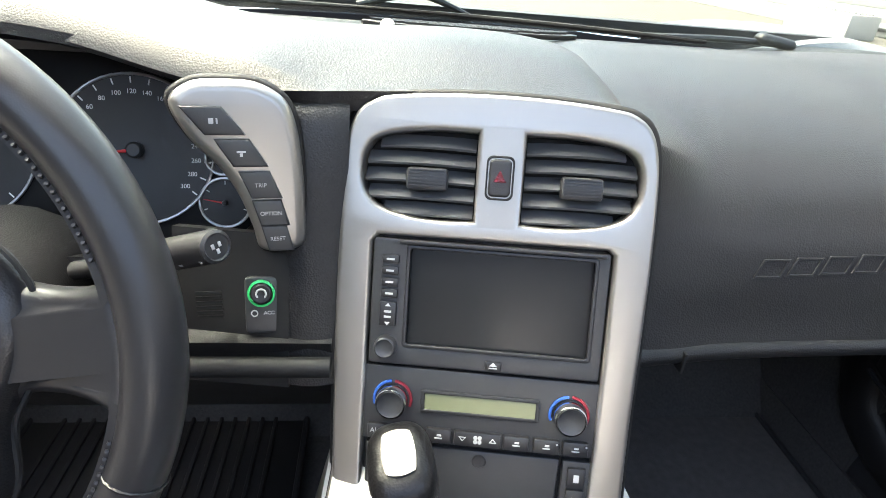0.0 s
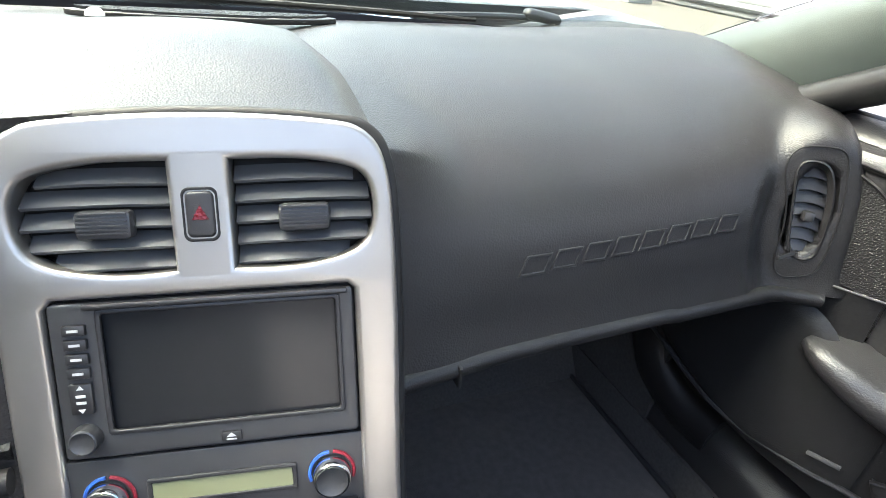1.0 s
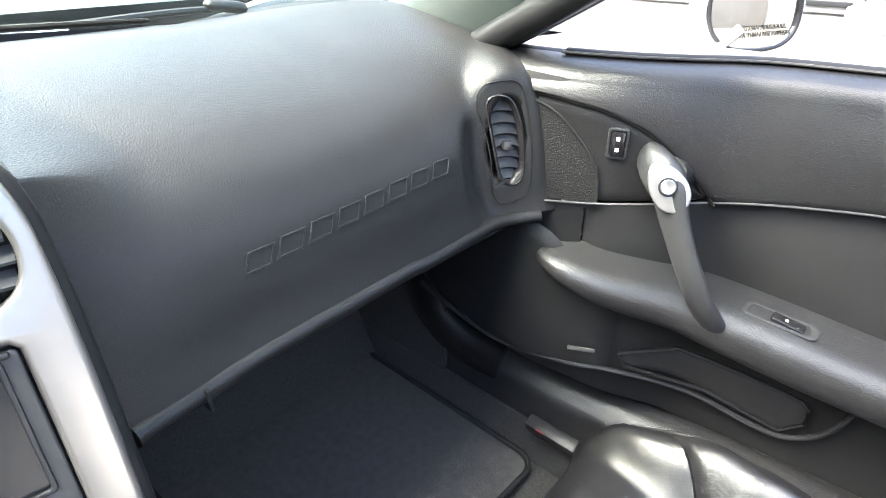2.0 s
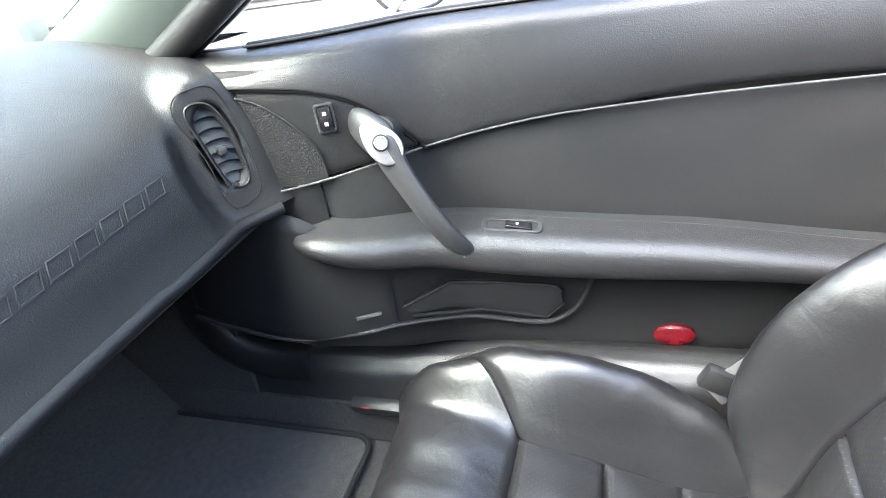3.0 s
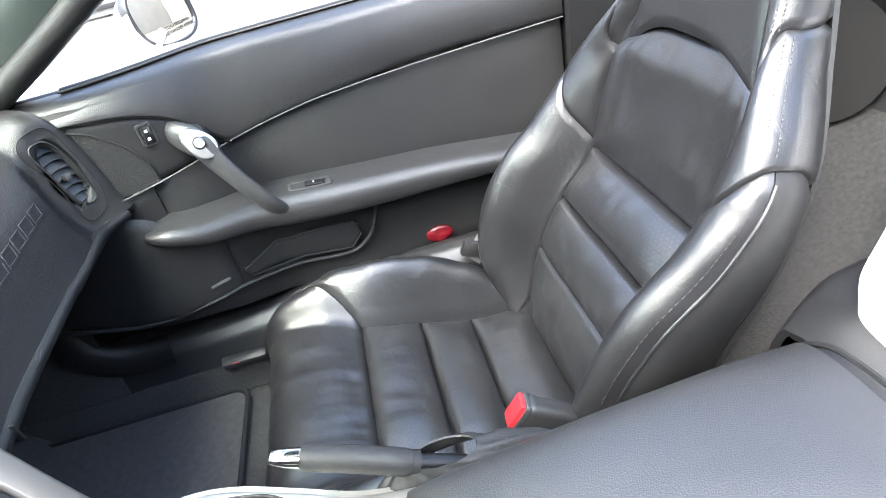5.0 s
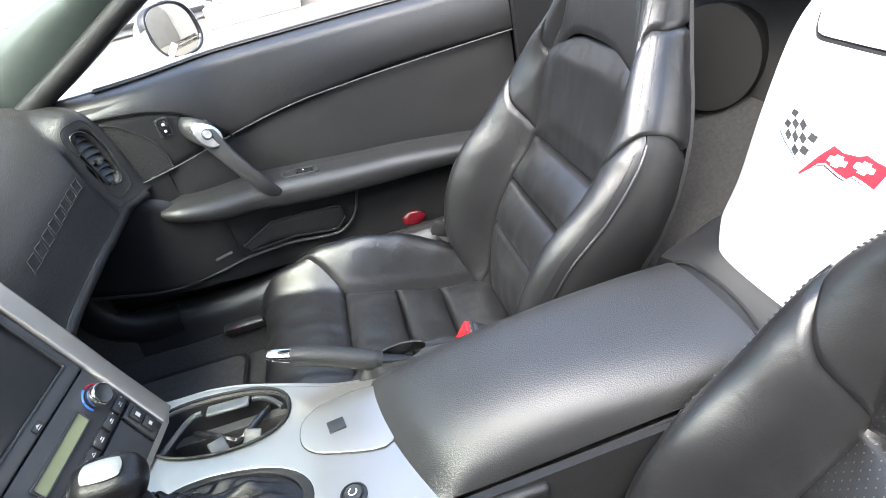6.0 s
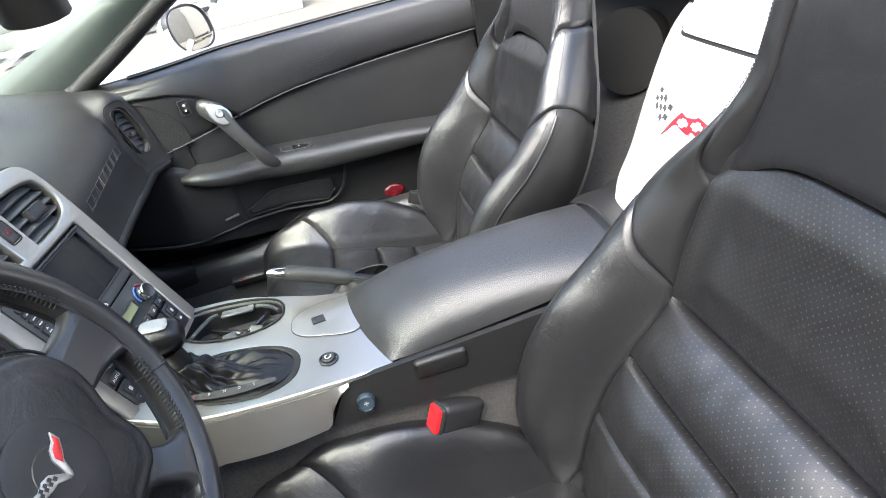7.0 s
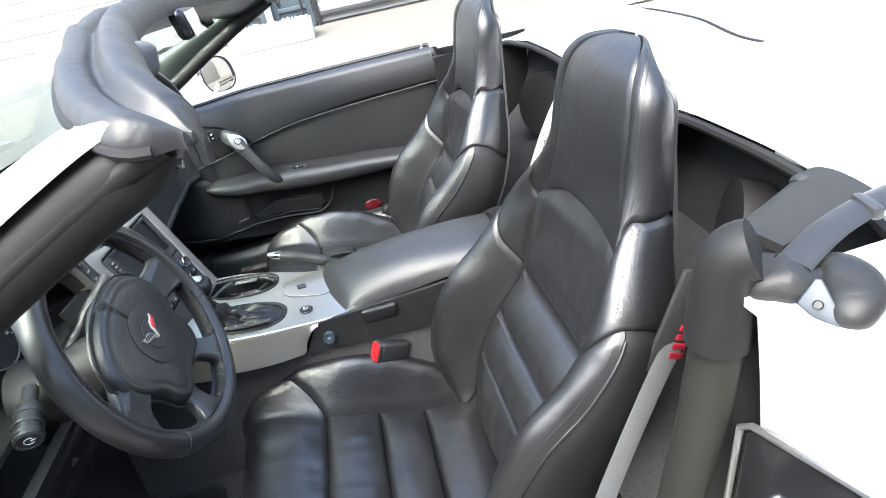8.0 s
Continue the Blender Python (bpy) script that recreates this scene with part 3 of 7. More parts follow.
# armrest: a shelf with a flat, tilted top and a rounded nose that tapers to its front tip
def arm(a, b):
    y = lerp(0.472, REAR, a)
    top, bot, out = float(arm_top(y)), float(arm_low(y)), float(arm_out(y))
    tall, face = top - bot, door_x(y, 0.6)
    ring = spline([(0.0, (0.010, top + 0.004)), (0.10, (-0.006, top)), (0.28, (-0.45 * out, top - 0.07 * tall)), (0.45, (-0.80 * out, top - 0.16 * tall)), (0.58, (-0.97 * out, top - 0.34 * tall)),
                   (0.70, (-out, top - 0.60 * tall)), (0.82, (-0.90 * out, bot + 0.08 * tall)), (0.91, (-0.66 * out, bot)), (1.0, (0.012, bot + 0.014))])
    dx, z = ring(b)
    return (face + dx, y, z)


part("armrest", sheet(arm, 64, 30, 0.004), vinyl, door, "padded black armrest", 80)
part("armrest_welt", tube([(door_x(y, 0.6) - 0.007, y, float(arm_top(y)) + 0.002) for y in np.linspace(0.37, REAR, 40)], 0.0022, 8), vinyl, door)

# lower panel with speaker grille, map pocket and kick strip
door_low = lambda y: float(np.interp(y, (-0.30, -0.05, 0.10, 0.30, 0.43, 0.55, 0.64, 0.70), (0.40, 0.37, 0.362, 0.395, 0.452, 0.476, 0.510, 0.535)))  # noqa: E731
skin("lower_panel", 0.70, REAR, door_low, lambda y: 0.62 if y > 0.45 else float(arm_low(y)) + 0.02, 60, 14, vinyl_dull, door, 0.0, 0.0)
skin("speaker_cover", 0.66, 0.385, lambda y: max(0.475, door_low(y) + 0.012), lambda y: float(spline([(0.385, 0.585), (0.42, 0.600), (0.46, 0.655), (0.50, 0.672), (0.66, 0.672)])(y)), 30, 18, vinyl_dull, door, 0.014, 0.003, 0.010, 0.008, "black door speaker cover")
part("speaker_badge", box((0.034, 0.006, 0.002), axes((door_x(0.41, 0.51) - 0.020, 0.41, 0.512), (0.47, -0.88, 0), (0, 0, 1)), 0.0008), trim_grey, door, "small bare metal badge")
pocket_top = lambda y: float(np.interp(y, (0.17, 0.175, 0.317, 0.375), (0.492, 0.499, 0.518, 0.505)))  # noqa: E731
pocket_low = lambda y: float(np.interp(y, (0.168, 0.193, 0.366, 0.375), (0.466, 0.446, 0.486, 0.500)))  # noqa: E731
skin("map_pocket", 0.374, 0.170, pocket_low, pocket_top, 34, 8, plastic, door, 0.011, 0.0, 0.004, 0.002, "shallow black map pocket", 0.012)
corners = [(0.375, 0.504), (0.317, 0.519), (0.245, 0.510), (0.178, 0.500), (0.169, 0.490), (0.168, 0.468), (0.191, 0.445), (0.28, 0.466), (0.366, 0.485)]
part("pocket_rim", tube([(door_x(y, z) - 0.0105, y, z) for y, z in corners], 0.0026, 8, True), vinyl_dull, door)
kick = [(door_x(y, z) - 0.012, y, z) for y, z in ((0.66, 0.522), (0.53, 0.490), (0.43, 0.484), (0.383, 0.480), (0.30, 0.457), (0.22, 0.440), (0.185, 0.439), (0.156, 0.456), (0.138, 0.485), (0.124, 0.53))]
part("kick_ridge", tube(line(kick, 6), 0.0036, 8), vinyl, door)
part("courtesy_reflector", lathe([(0.001, 0.004), (0.020, 0.003), (0.024, 0.0), (0.024, -0.006)], 24, axes((door_x(0.02, 0.40) - 0.006, 0.02, 0.402), (0, 1, 0), (0, 0, 1)) @ pose(0, 0, 0, 0, 180, 0) @ Matrix.Diagonal((1.15, 0.72, 1, 1))), red_lens, door, "oval red reflector lens")

# lock switch
sw = axes((door_x(0.412, 0.777) - 0.005, 0.412, 0.777), (0.45, -0.89, 0), (0, 0, 1))
lock = part("lock_switch", plate(rounded(-0.011, -0.017, 0.011, 0.017, 0.004), (rounded(-0.008, -0.014, 0.008, 0.014, 0.003),), 0.005, 0.001, sw), plastic_grey, door)
part("rocker", box((0.015, 0.027, 0.004), sw, 0.0015), gloss_black, lock)
part("lock_mark", box((0.004, 0.004, 0.001), sw @ pose(0, 0.006, 0.0024)), white_ink, lock)
part("lock_mark", box((0.004, 0.004, 0.001), sw @ pose(0, -0.006, 0.0024)), white_ink, lock)

# meshed tweeter cover at the front of the switch panel
grille_back = spline([(0.70, 0.425), (0.74, 0.428), (0.77, 0.445), (0.80, 0.475), (0.82, 0.505)])
mesh_black = material("fine_black_mesh", (0.0105, 0.0105, 0.0108), 0.55, spec=0.3, bump=1.0, bump_size=560, bump_kind="cells", noise_size=560, vary=0.7)


def grille(a, b):
    z = lerp(0.703, 0.812, b)
    y = lerp(0.540, float(grille_back(z)), a)
    return (door_x(y, z) - 0.0022, y, z)


part("tweeter_grille", sheet(grille, 12, 14, 0.002), mesh_black, door, "fine black mesh tweeter cover")
edge = [(door_x(y, z) - 0.003, y, z) for y, z in ((0.50, 0.815), (0.475, 0.803), (0.445, 0.772), (0.428, 0.74), (0.425, 0.706))]
part("tweeter_edge", tube(line(edge, 6), 0.0016, 6), rubber, door)

# grab handle with a bare metal door button on its head
grip = line([(0.652, 0.397, 0.774), (0.640, 0.375, 0.760), (0.630, 0.351, 0.741), (0.625, 0.338, 0.714), (0.623, 0.318, 0.675), (0.627, 0.297, 0.634), (0.637, 0.284, 0.607), (0.650, 0.277, 0.588)], 6)
handle = part("grab_handle", tube(grip, lambda t: float(spline([(0, 0.004), (0.04, 0.011), (0.12, 0.0195), (0.24, 0.0230), (0.36, 0.0195), (0.55, 0.0160), (0.85, 0.0165), (1, 0.0180)])(t)), 20, squash=lambda t: (1.0, 0.60), up=(-1, 0.3, 0.2)), plastic_grey, door, "dark grey grab handle")
part("handle_stalk", tube([(0.645, 0.36, 0.75), (0.66, 0.36, 0.745), (0.685, 0.36, 0.74)], 0.02, 12), plastic_grey, handle)
nk = Vector((-0.86, -0.32, 0.40)).normalized()
xk = Vector((0.05, -0.62, -0.78))
knob_m = axes(Vector((0.6160, 0.3465, 0.7480)), xk, nk.cross(xk))
part("button_plate", plate([(0.029 * math.cos(t), 0.0185 * math.sin(t) * (1 + 0.22 * math.cos(t))) for t in np.linspace(0, 2 * math.pi, 28, endpoint=False)], (), 0.012, 0.002, knob_m), satin_metal, handle, "bare aluminium button plate")
part("button_groove", tube([knob_m @ Vector((0.0088 * math.cos(t), 0.0088 * math.sin(t), 0.0006)) for t in np.linspace(0, 2 * math.pi, 28, endpoint=False)], 0.0010, 6, True), plastic, handle)
part("door_button", lathe([(0.0080, -0.004), (0.0080, 0.003), (0.0068, 0.0045), (0.0045, 0.004), (0.001, 0.0035)], 24, knob_m), satin_metal, handle, "round chrome door release button")

# window switch in the armrest
wm = axes((door_x(0.225, 0.63) - 0.028, 0.222, 0.6085), (0.08, -0.99, -0.10), (0.95, 0.05, 0.22))
ws = part("window_switch", plate(rounded(-0.038, -0.012, 0.038, 0.012, 0.008), (rounded(-0.031, -0.008, 0.031, 0.008, 0.006),), 0.006, 0.001, wm @ pose(0, 0, 0.003)), plastic_grey, door)
part("switch_rocker", box((0.034, 0.013, 0.006), wm @ pose(0.008, 0, 0.001, 0, 6, 0), 0.002), gloss_black, ws)
part("switch_mark", box((0.003, 0.003, 0.001), wm @ pose(0.006, 0, 0.0045)), white_ink, ws)

# outer skin, window slot seals
part("outer_skin", sheet(lambda a, b: (0.86 + 0.04 * math.sin(math.pi * b) - 0.03 * b, lerp(0.75, REAR - 0.03, a), lerp(0.25, 0.85, b)), 16, 12, 0.004), white_paint, door, "white painted outer skin")
belt_x = lambda a: door_x(lerp(0.60, REAR, a), 0.84) + 0.046  # noqa: E731
part("belt_seal", sheet(lambda a, b: (belt_x(a) + 0.030 * b, lerp(0.60, REAR, a), 0.856 + 0.004 * math.sin(math.pi * b)), 36, 4, 0.010), rubber, door)
part("belt_cap", sheet(lambda a, b: (lerp(belt_x(a) + 0.030, 0.872, b), lerp(0.60, REAR, a), 0.857 - 0.010 * b * b), 36, 5, 0.010), white_paint, door)
part("lock_pin", lathe([(0.006, 0), (0.006, 0.006), (0.003, 0.008), (0.003, 0.016), (0.001, 0.017)], 10, pose(0.735, -0.245, 0.858)), satin_metal, door)

# ---- dashboard ----
dash = thing("dashboard", (0, 0.6, 0.69), "grained black dashboard with silver centre stack bezel", "dashboard")
STACK = axes((0.0008, 0.5065, 0.8272), (0.9797, -0.1944, 0.0499), (0.0218, 0.35, 0.9365))


def on(m, x, y, z=0.0):
    return m @ pose(x, y, z)


# passenger pad: a tall face that rolls forward into the top
pad_line = spline([(0.0, (0.0, 0.688)), (0.10, (0.010, 0.712)), (0.22, (0.021, 0.748)), (0.34, (0.035, 0.783)), (0.46, (0.060, 0.816)), (0.56, (0.100, 0.843)), (0.68, (0.170, 0.866)), (0.80, (0.265, 0.880)), (0.90, (0.36, 0.883)), (1.0, (0.52, 0.866))])
pad_base = spline([(0.11, 0.474), (0.16, 0.482), (0.23, 0.490), (0.36, 0.496), (0.48, 0.500), (0.58, 0.508), (0.64, 0.516)])


def top_pad(a, b):
    x = lerp(-0.62, 0.118, a)
    y0 = float(spline([(-0.62, 0.62), (-0.5, 0.60), (-0.36, 0.585), (-0.22, 0.548), (-0.17, 0.535), (-0.14, 0.532), (-0.10, 0.540), (0.0, 0.540), (0.09, 0.522), (0.118, 0.530)])(x))
    z0 = float(spline([(-0.62, 0.85), (-0.5, 0.895), (-0.36, 0.911), (-0.30, 0.905), (-0.22, 0.891), (-0.14, 0.888), (-0.10, 0.888), (0.0, 0.892), (0.09, 0.886), (0.118, 0.872)])(x))
    y = lerp(y0, 1.0, b)
    z = z0 + 0.012 * math.sin(math.pi * min(1, b * 1.4)) * (1 - b) - (z0 - 0.866) * ease(0.4, 1.0, b)
    mid = ease(-0.19, -0.13, x)
    z -= 0.016 * (1 - ease(0, 0.025, b)) * (1 - mid) + mid * 0.012 * (1 - ease(0, 0.30, b))
    return (x, y, z - 0.006 * ease(0.090, 0.118, x))


def pad_face(a, b):
    low_x = lerp(0.117, 0.620, a)
    dy, z = pad_line(b)
    x = low_x - 0.003 * ease(0.0, 0.4, b) * (1 - a) - 0.05 * ease(0.52, 0.72, b) * (1 - a) ** 3 + 0.02 * ease(0.5, 1, b) * a
    right = ease(0.40, 0.62, x)
    dy *= lerp(1.0, 0.62 + 0.38 * ease(0.6, 1.0, b), right)
    z += 0.010 * right * ease(0.5, 0.8, b) - 0.004 * (1 - right) * ease(0.4, 0.8, b)
    dip = ease(0.20, 0.115, x) * ease(0.15, 0.45, b) * (1 - ease(0.6, 0.9, b))
    swell = 0.006 * math.sin(math.pi * min(1, a * 1.05)) * math.sin(math.pi * min(1, b * 1.6))
    return (x, float(pad_base(low_x)) + dy + 0.012 * dip - swell - 0.045 * ease(0.53, 0.625, x) * (1 - ease(0.5, 0.75, b)), z)


SV = axes((0.568, 0.512, 0.763), (0.80, -0.60, 0.0), (-0.05, 0.2, 0.97))
SV_BACK = SV.inverted()


def passenger_pad(a, b):
    """The airbag cover, whose inner end runs smoothly into the dash top beside the stack."""
    p = Vector(pad_face(a, b))
    if b < 0.5:
        c = Vector((p.x, float(pad_base(0.117)) + 0.004, 0.688)).lerp(Vector(top_pad(1.0, 0.0)), b / 0.5)
    else:
        c = Vector(top_pad(1.0, ((b - 0.5) / 0.5) ** 1.6))
    c.x = p.x
    p = c.lerp(p, ease(-0.02, 0.17, a))
    # a flat oval end with a hollow for the vent
    q = SV_BACK @ p
    q.z = lerp(q.z, 0.0042, ease(1.65, 1.0, math.hypot((q.x + 0.006) / 0.036, (q.y - 0.006) / 0.070)))
    q.z -= 0.024 * ease(1.0, 0.82, math.hypot((q.x + 0.006) / 0.0215, (q.y - 0.009) / 0.050))
    return SV @ q


part("passenger_pad", sheet(passenger_pad, 110, 84, 0.010), dash_vinyl, dash, "grained black airbag cover pad", 70)


part("top_pad", sheet(top_pad, 60, 40, 0.015), dash_vinyl, dash, "grained black dash top", 70)
# defroster grille and light sensor near the glass
dg = axes((0.03, 0.90, 0.8805), (1, 0, 0), (0, 1, 0))
part("defroster_grille", plate([(0.14 * math.cos(t), 0.028 * math.sin(t) if math.sin(t) < 0 else 0.012 * math.sin(t)) for t in np.linspace(0, 2 * math.pi, 40, endpoint=False)], (), 0.006, 0.001, dg), plastic, dash)
for k in range(7):
    w = 0.13 * math.sqrt(max(0, 1 - ((k * 0.0045) / 0.030) ** 2))
    part("grille_slat", box((2 * w, 0.0016, 0.003), on(dg, 0, 0.006 - k * 0.0045, 0.001)), plastic_grey, dash)
part("light_sensor", lathe([(0.009, 0), (0.009, 0.002), (0.006, 0.006), (0.001, 0.0075)], 16, pose(-0.078, 0.862, 0.880)), white_ink, dash, "small white sensor dome")

# lower roll under the passenger pad and the knee panel behind it
roll = [(x, float(pad_base(x)) + 0.003 - 0.045 * ease(0.53, 0.625, x), 0.6845 - 0.002 * (x > 0.4)) for x in np.linspace(0.120, 0.590, 30)]
part("lower_roll", tube(roll, 0.0085, 12), vinyl_dull, dash)
part("roll_notch", box((0.003, 0.020, 0.020), pose(0.172, 0.486, 0.681), 0.001), rubber, dash)
part("under_panel", sheet(lambda a, b: (lerp(0.12, 0.62, a), lerp(0.51, 0.80, b), 0.676 - 0.05 * b), 10, 8, 0.01), plastic, dash)
# Black sheet stands in for the shade of the gap to the door.
part("end_gap", sheet(lambda a, b: Vector(passenger_pad(1.0, b * 0.86)) + Vector((0.004 + 0.045 * a, 0.006 + 0.025 * a, -0.003)), 4, 40, 0.004), rubber, dash, "black sheet put in for the shaded gap at the dash end")
# embossed word mark as plain slanted outline shapes that follow the pad
def on_pad(x, z):
    """A frame on the airbag cover at a given x and height."""
    a = (x - 0.117) / 0.503
    lo, hi = 0.0, 0.7
    for _ in range(24):
        mid = (lo + hi) / 2
        lo, hi = (mid, hi) if passenger_pad(a, mid)[2] < z else (lo, mid)
    p = Vector(passenger_pad(a, lo))
    return axes(p, Vector(passenger_pad(a + 0.02, lo)) - p, Vector(passenger_pad(a, lo + 0.02)) - p)


cell = 0.246 / 8
for k in range(8):
    m = on_pad(0.231 + (k + 0.5) * cell, 0.7555 + 0.0016 * k)
    w, h, sl, t = cell * 0.82, 0.0165, 0.0085, 0.0021

    def slant(px, py):
        return (px - w / 2 + sl * (py / h - 0.5), py - h / 2)

    outer = [slant(0, 0), slant(w, 0), slant(w, h), slant(0, h)]
    inner = [slant(t, t), slant(w - t, t), slant(w - t, h - t), slant(t, h - t)]
    part("embossed_shape", plate(outer, (inner,), 0.004, 0.0008, on(m, 0, 0, 0.0013)), dash_vinyl, dash)
part("airbag_bars", box((0.024, 0.0035, 0.002), axes((0.545, 0.5065, 0.728), (0.98, 0.05, 0.05), (0, 0.3, 0.95))), plastic_grey, dash)

# side vent at the door end
egg = [(p.x * 0.92, p.y) for p in line([(-0.043, 0.060, 0), (-0.034, 0.0705, 0), (-0.015, 0.074, 0), (0.004, 0.073, 0), (0.014, 0.060, 0), (0.023, 0.020, 0), (0.026, -0.020, 0), (0.022, -0.050, 0), (0.006, -0.060, 0), (-0.014, -0.062, 0), (-0.024, -0.045, 0), (-0.026, -0.010, 0), (-0.034, 0.022, 0), (-0.043, 0.045, 0)], 4, True)]
slot = [(p.x * 0.92, p.y) for p in line([(-0.017, 0.0535, 0), (-0.001, 0.048, 0), (0.0095, 0.020, 0), (0.0125, -0.022, 0), (0.006, -0.035, 0), (-0.006, -0.035, 0), (-0.0135, -0.024, 0), (-0.022, 0.016, 0), (-0.0265, 0.045, 0)], 4, True)]
bowl = [(-0.004 + (x + 0.004) * 1.30, 0.006 + (y - 0.006) * 1.14) for x, y in slot]


def vent_bowl(a, b):
    k = a * len(slot)
    i, w = int(k) % len(slot), k - int(k)
    m = (i + 1) % len(slot)
    q = lerp(bowl[i][0], bowl[m][0], w), lerp(bowl[i][1], bowl[m][1], w)
    r = lerp(slot[i][0], slot[m][0], w), lerp(slot[i][1], slot[m][1], w)
    return SV @ Vector((lerp(q[0], r[0], b), lerp(q[1], r[1], b), 0.0050 - 0.0085 * math.sin(b * math.pi / 2) ** 1.3))


sv = part("side_vent", sheet(vent_bowl, 80, 6, 0.002), dash_vinyl, dash, "tall rounded end vent", 60)
part("vent_seam", tube([SV @ Vector((x, y, 0.0046)) for x, y in egg], 0.0009, 6, True), rubber, sv)
part("vent_hollow", plate([(x * 1.08 + 0.0005, y * 1.05) for x, y in slot], (), 0.004, 0.0005, on(SV, 0, 0, -0.013)), rubber, sv)
for k in range(7):
    y = -0.028 + k * 0.0128
    xs = [p[0] for p in slot if abs(p[1] - y) < 0.014]
    mid, wide = (min(xs) + max(xs)) / 2, max(xs) - min(xs)
    blade = sheet(lambda a, b, mid=mid, wide=wide, y=y: SV @ Vector((mid + (a - 0.5) * wide * 0.94, y + 0.0060 * (2 * b - 1) - 0.003 * (2 * a - 1) ** 2, -0.0015 - 0.006 * b)), 8, 3, 0.0018)
    part("slat", blade, plastic, sv, "", 60)
part("slider", box((0.010, 0.010, 0.012), on(SV, -0.005, 0.004, 0.002), 0.002), plastic_grey, sv)

# ---- centre stack ----
def chord(loop, y):
    """Where a level line enters and leaves a closed loop."""
    xs = []
    for (xa, ya), (xb, yb) in zip(loop, loop[1:] + loop[:1]):
        if (ya - y) * (yb - y) <= 0 and ya != yb:
            xs.append(lerp(xa, xb, (y - ya) / (yb - ya)))
    return min(xs), max(xs)


edge = [(-0.112, -0.255), (-0.1145, -0.16), (-0.115, -0.078), (-0.1135, 0.0), (-0.111, 0.026), (-0.104, 0.043), (-0.092, 0.051), (-0.079, 0.0545), (-0.038, 0.0575), (0.002, 0.058), (0.040, 0.0565), (0.075, 0.053),
        (0.092, 0.049), (0.104, 0.038), (0.110, 0.018), (0.112, -0.01), (0.1125, -0.06), (0.1115, -0.12), (0.110, -0.18), (0.110, -0.255)]
smooth_edge = [(p.x, p.y) for p in line([(x, y, 0) for x, y in edge], 4)]
left_vent = [(p.x, p.y) for p in line([(-0.017, 0.031, 0), (-0.055, 0.0305, 0), (-0.086, 0.025, 0), (-0.097, 0.015, 0), (-0.0995, -0.003, 0), (-0.094, -0.019, 0), (-0.079, -0.028, 0), (-0.049, -0.033, 0), (-0.0165, -0.0325, 0)], 4)]
right_vent = [(-x + 0.0005, y) for x, y in left_vent]
face_hole = rounded(-0.0905, -0.30, 0.0885, -0.0455, 0.006)
face_hole = [(x - 0.0015 * (1 if x > 0 else -1) * ease(-0.1, -0.25, y) * (2 if x > 0 else 0.4), max(y, -0.2555)) for x, y in face_hole]
part("gasket", plate([(x * 1.045, y + 0.0045) for x, y in smooth_edge], (left_vent, right_vent), 0.014, 0.004, on(STACK, 0, 0, -0.002)), rubber, dash)
body_hole = [(-0.0900, -0.2545), (0.0845, -0.2545), (0.0858, -0.10), (0.0858, -0.050), (0.082, -0.0465), (-0.085, -0.0465), (-0.0895, -0.052)]
part("bezel", plate(smooth_edge, (left_vent, right_vent, body_hole), 0.022, 0.0038, on(STACK, 0, 0, 0.008), 4), silver, dash, "satin silver stack bezel", 50)
part("stack_core", box((0.215, 0.30, 0.05), on(STACK, 0, -0.10, -0.045), 0.01), rubber, dash)
for sg, loop in ((-1, left_vent), (1, right_vent)):
    vent = part("air_vent", plate(loop, (), 0.004, 0.0004, on(STACK, 0, 0, -0.014)), rubber, dash)
    for k, y in enumerate((0.0235, 0.0115, -0.001, -0.0135, -0.0255)):
        x0, x1 = chord(loop, y)
        x0, x1 = x0 + 0.001, x1 - 0.001
        slat = sheet(lambda a, b, x0=x0, x1=x1, y=y: STACK @ Vector((lerp(x0, x1, a), y + 0.0043 * (b - 0.5) * 2 - 0.0008 * (2 * a - 1) ** 2, 0.0035 - 0.010 * b - 0.003 * (2 * a - 1) ** 2)), 14, 4, 0.0022)
        part("slat", slat, vent_plastic, vent, "", 60)
    kx = -0.052 if sg < 0 else 0.0585
    knob = part("vent_slider", box((0.030, 0.0165, 0.012), on(STACK, kx, -0.004, 0.004), 0.003), plastic_grey, vent)
    for k in range(6):
        part("grip_ridge", box((0.026, 0.0009, 0.0012), on(STACK, kx, 0.0025 - k * 0.0022, 0.0102)), plastic, knob)
hz = part("hazard_switch", plate(rounded(-0.0078, -0.0135, 0.0082, 0.0135, 0.0035), (), 0.010, 0.0018, on(STACK, 0, 0, 0.0095)), plastic, dash)
part("hazard_rim", plate(rounded(-0.0098, -0.0158, 0.0102, 0.0158, 0.0045), (rounded(-0.0085, -0.0142, 0.0089, 0.0142, 0.004),), 0.004, 0.0005, on(STACK, 0, 0, 0.0088)), rubber, dash)
part("hazard_triangle", plate([(-0.0045, -0.004), (0.005, -0.004), (0.0002, 0.0045)], (), 0.0006, 0.0001, on(STACK, 0, 0.001, 0.0099)), red_lens, hz, "dull red warning triangle")

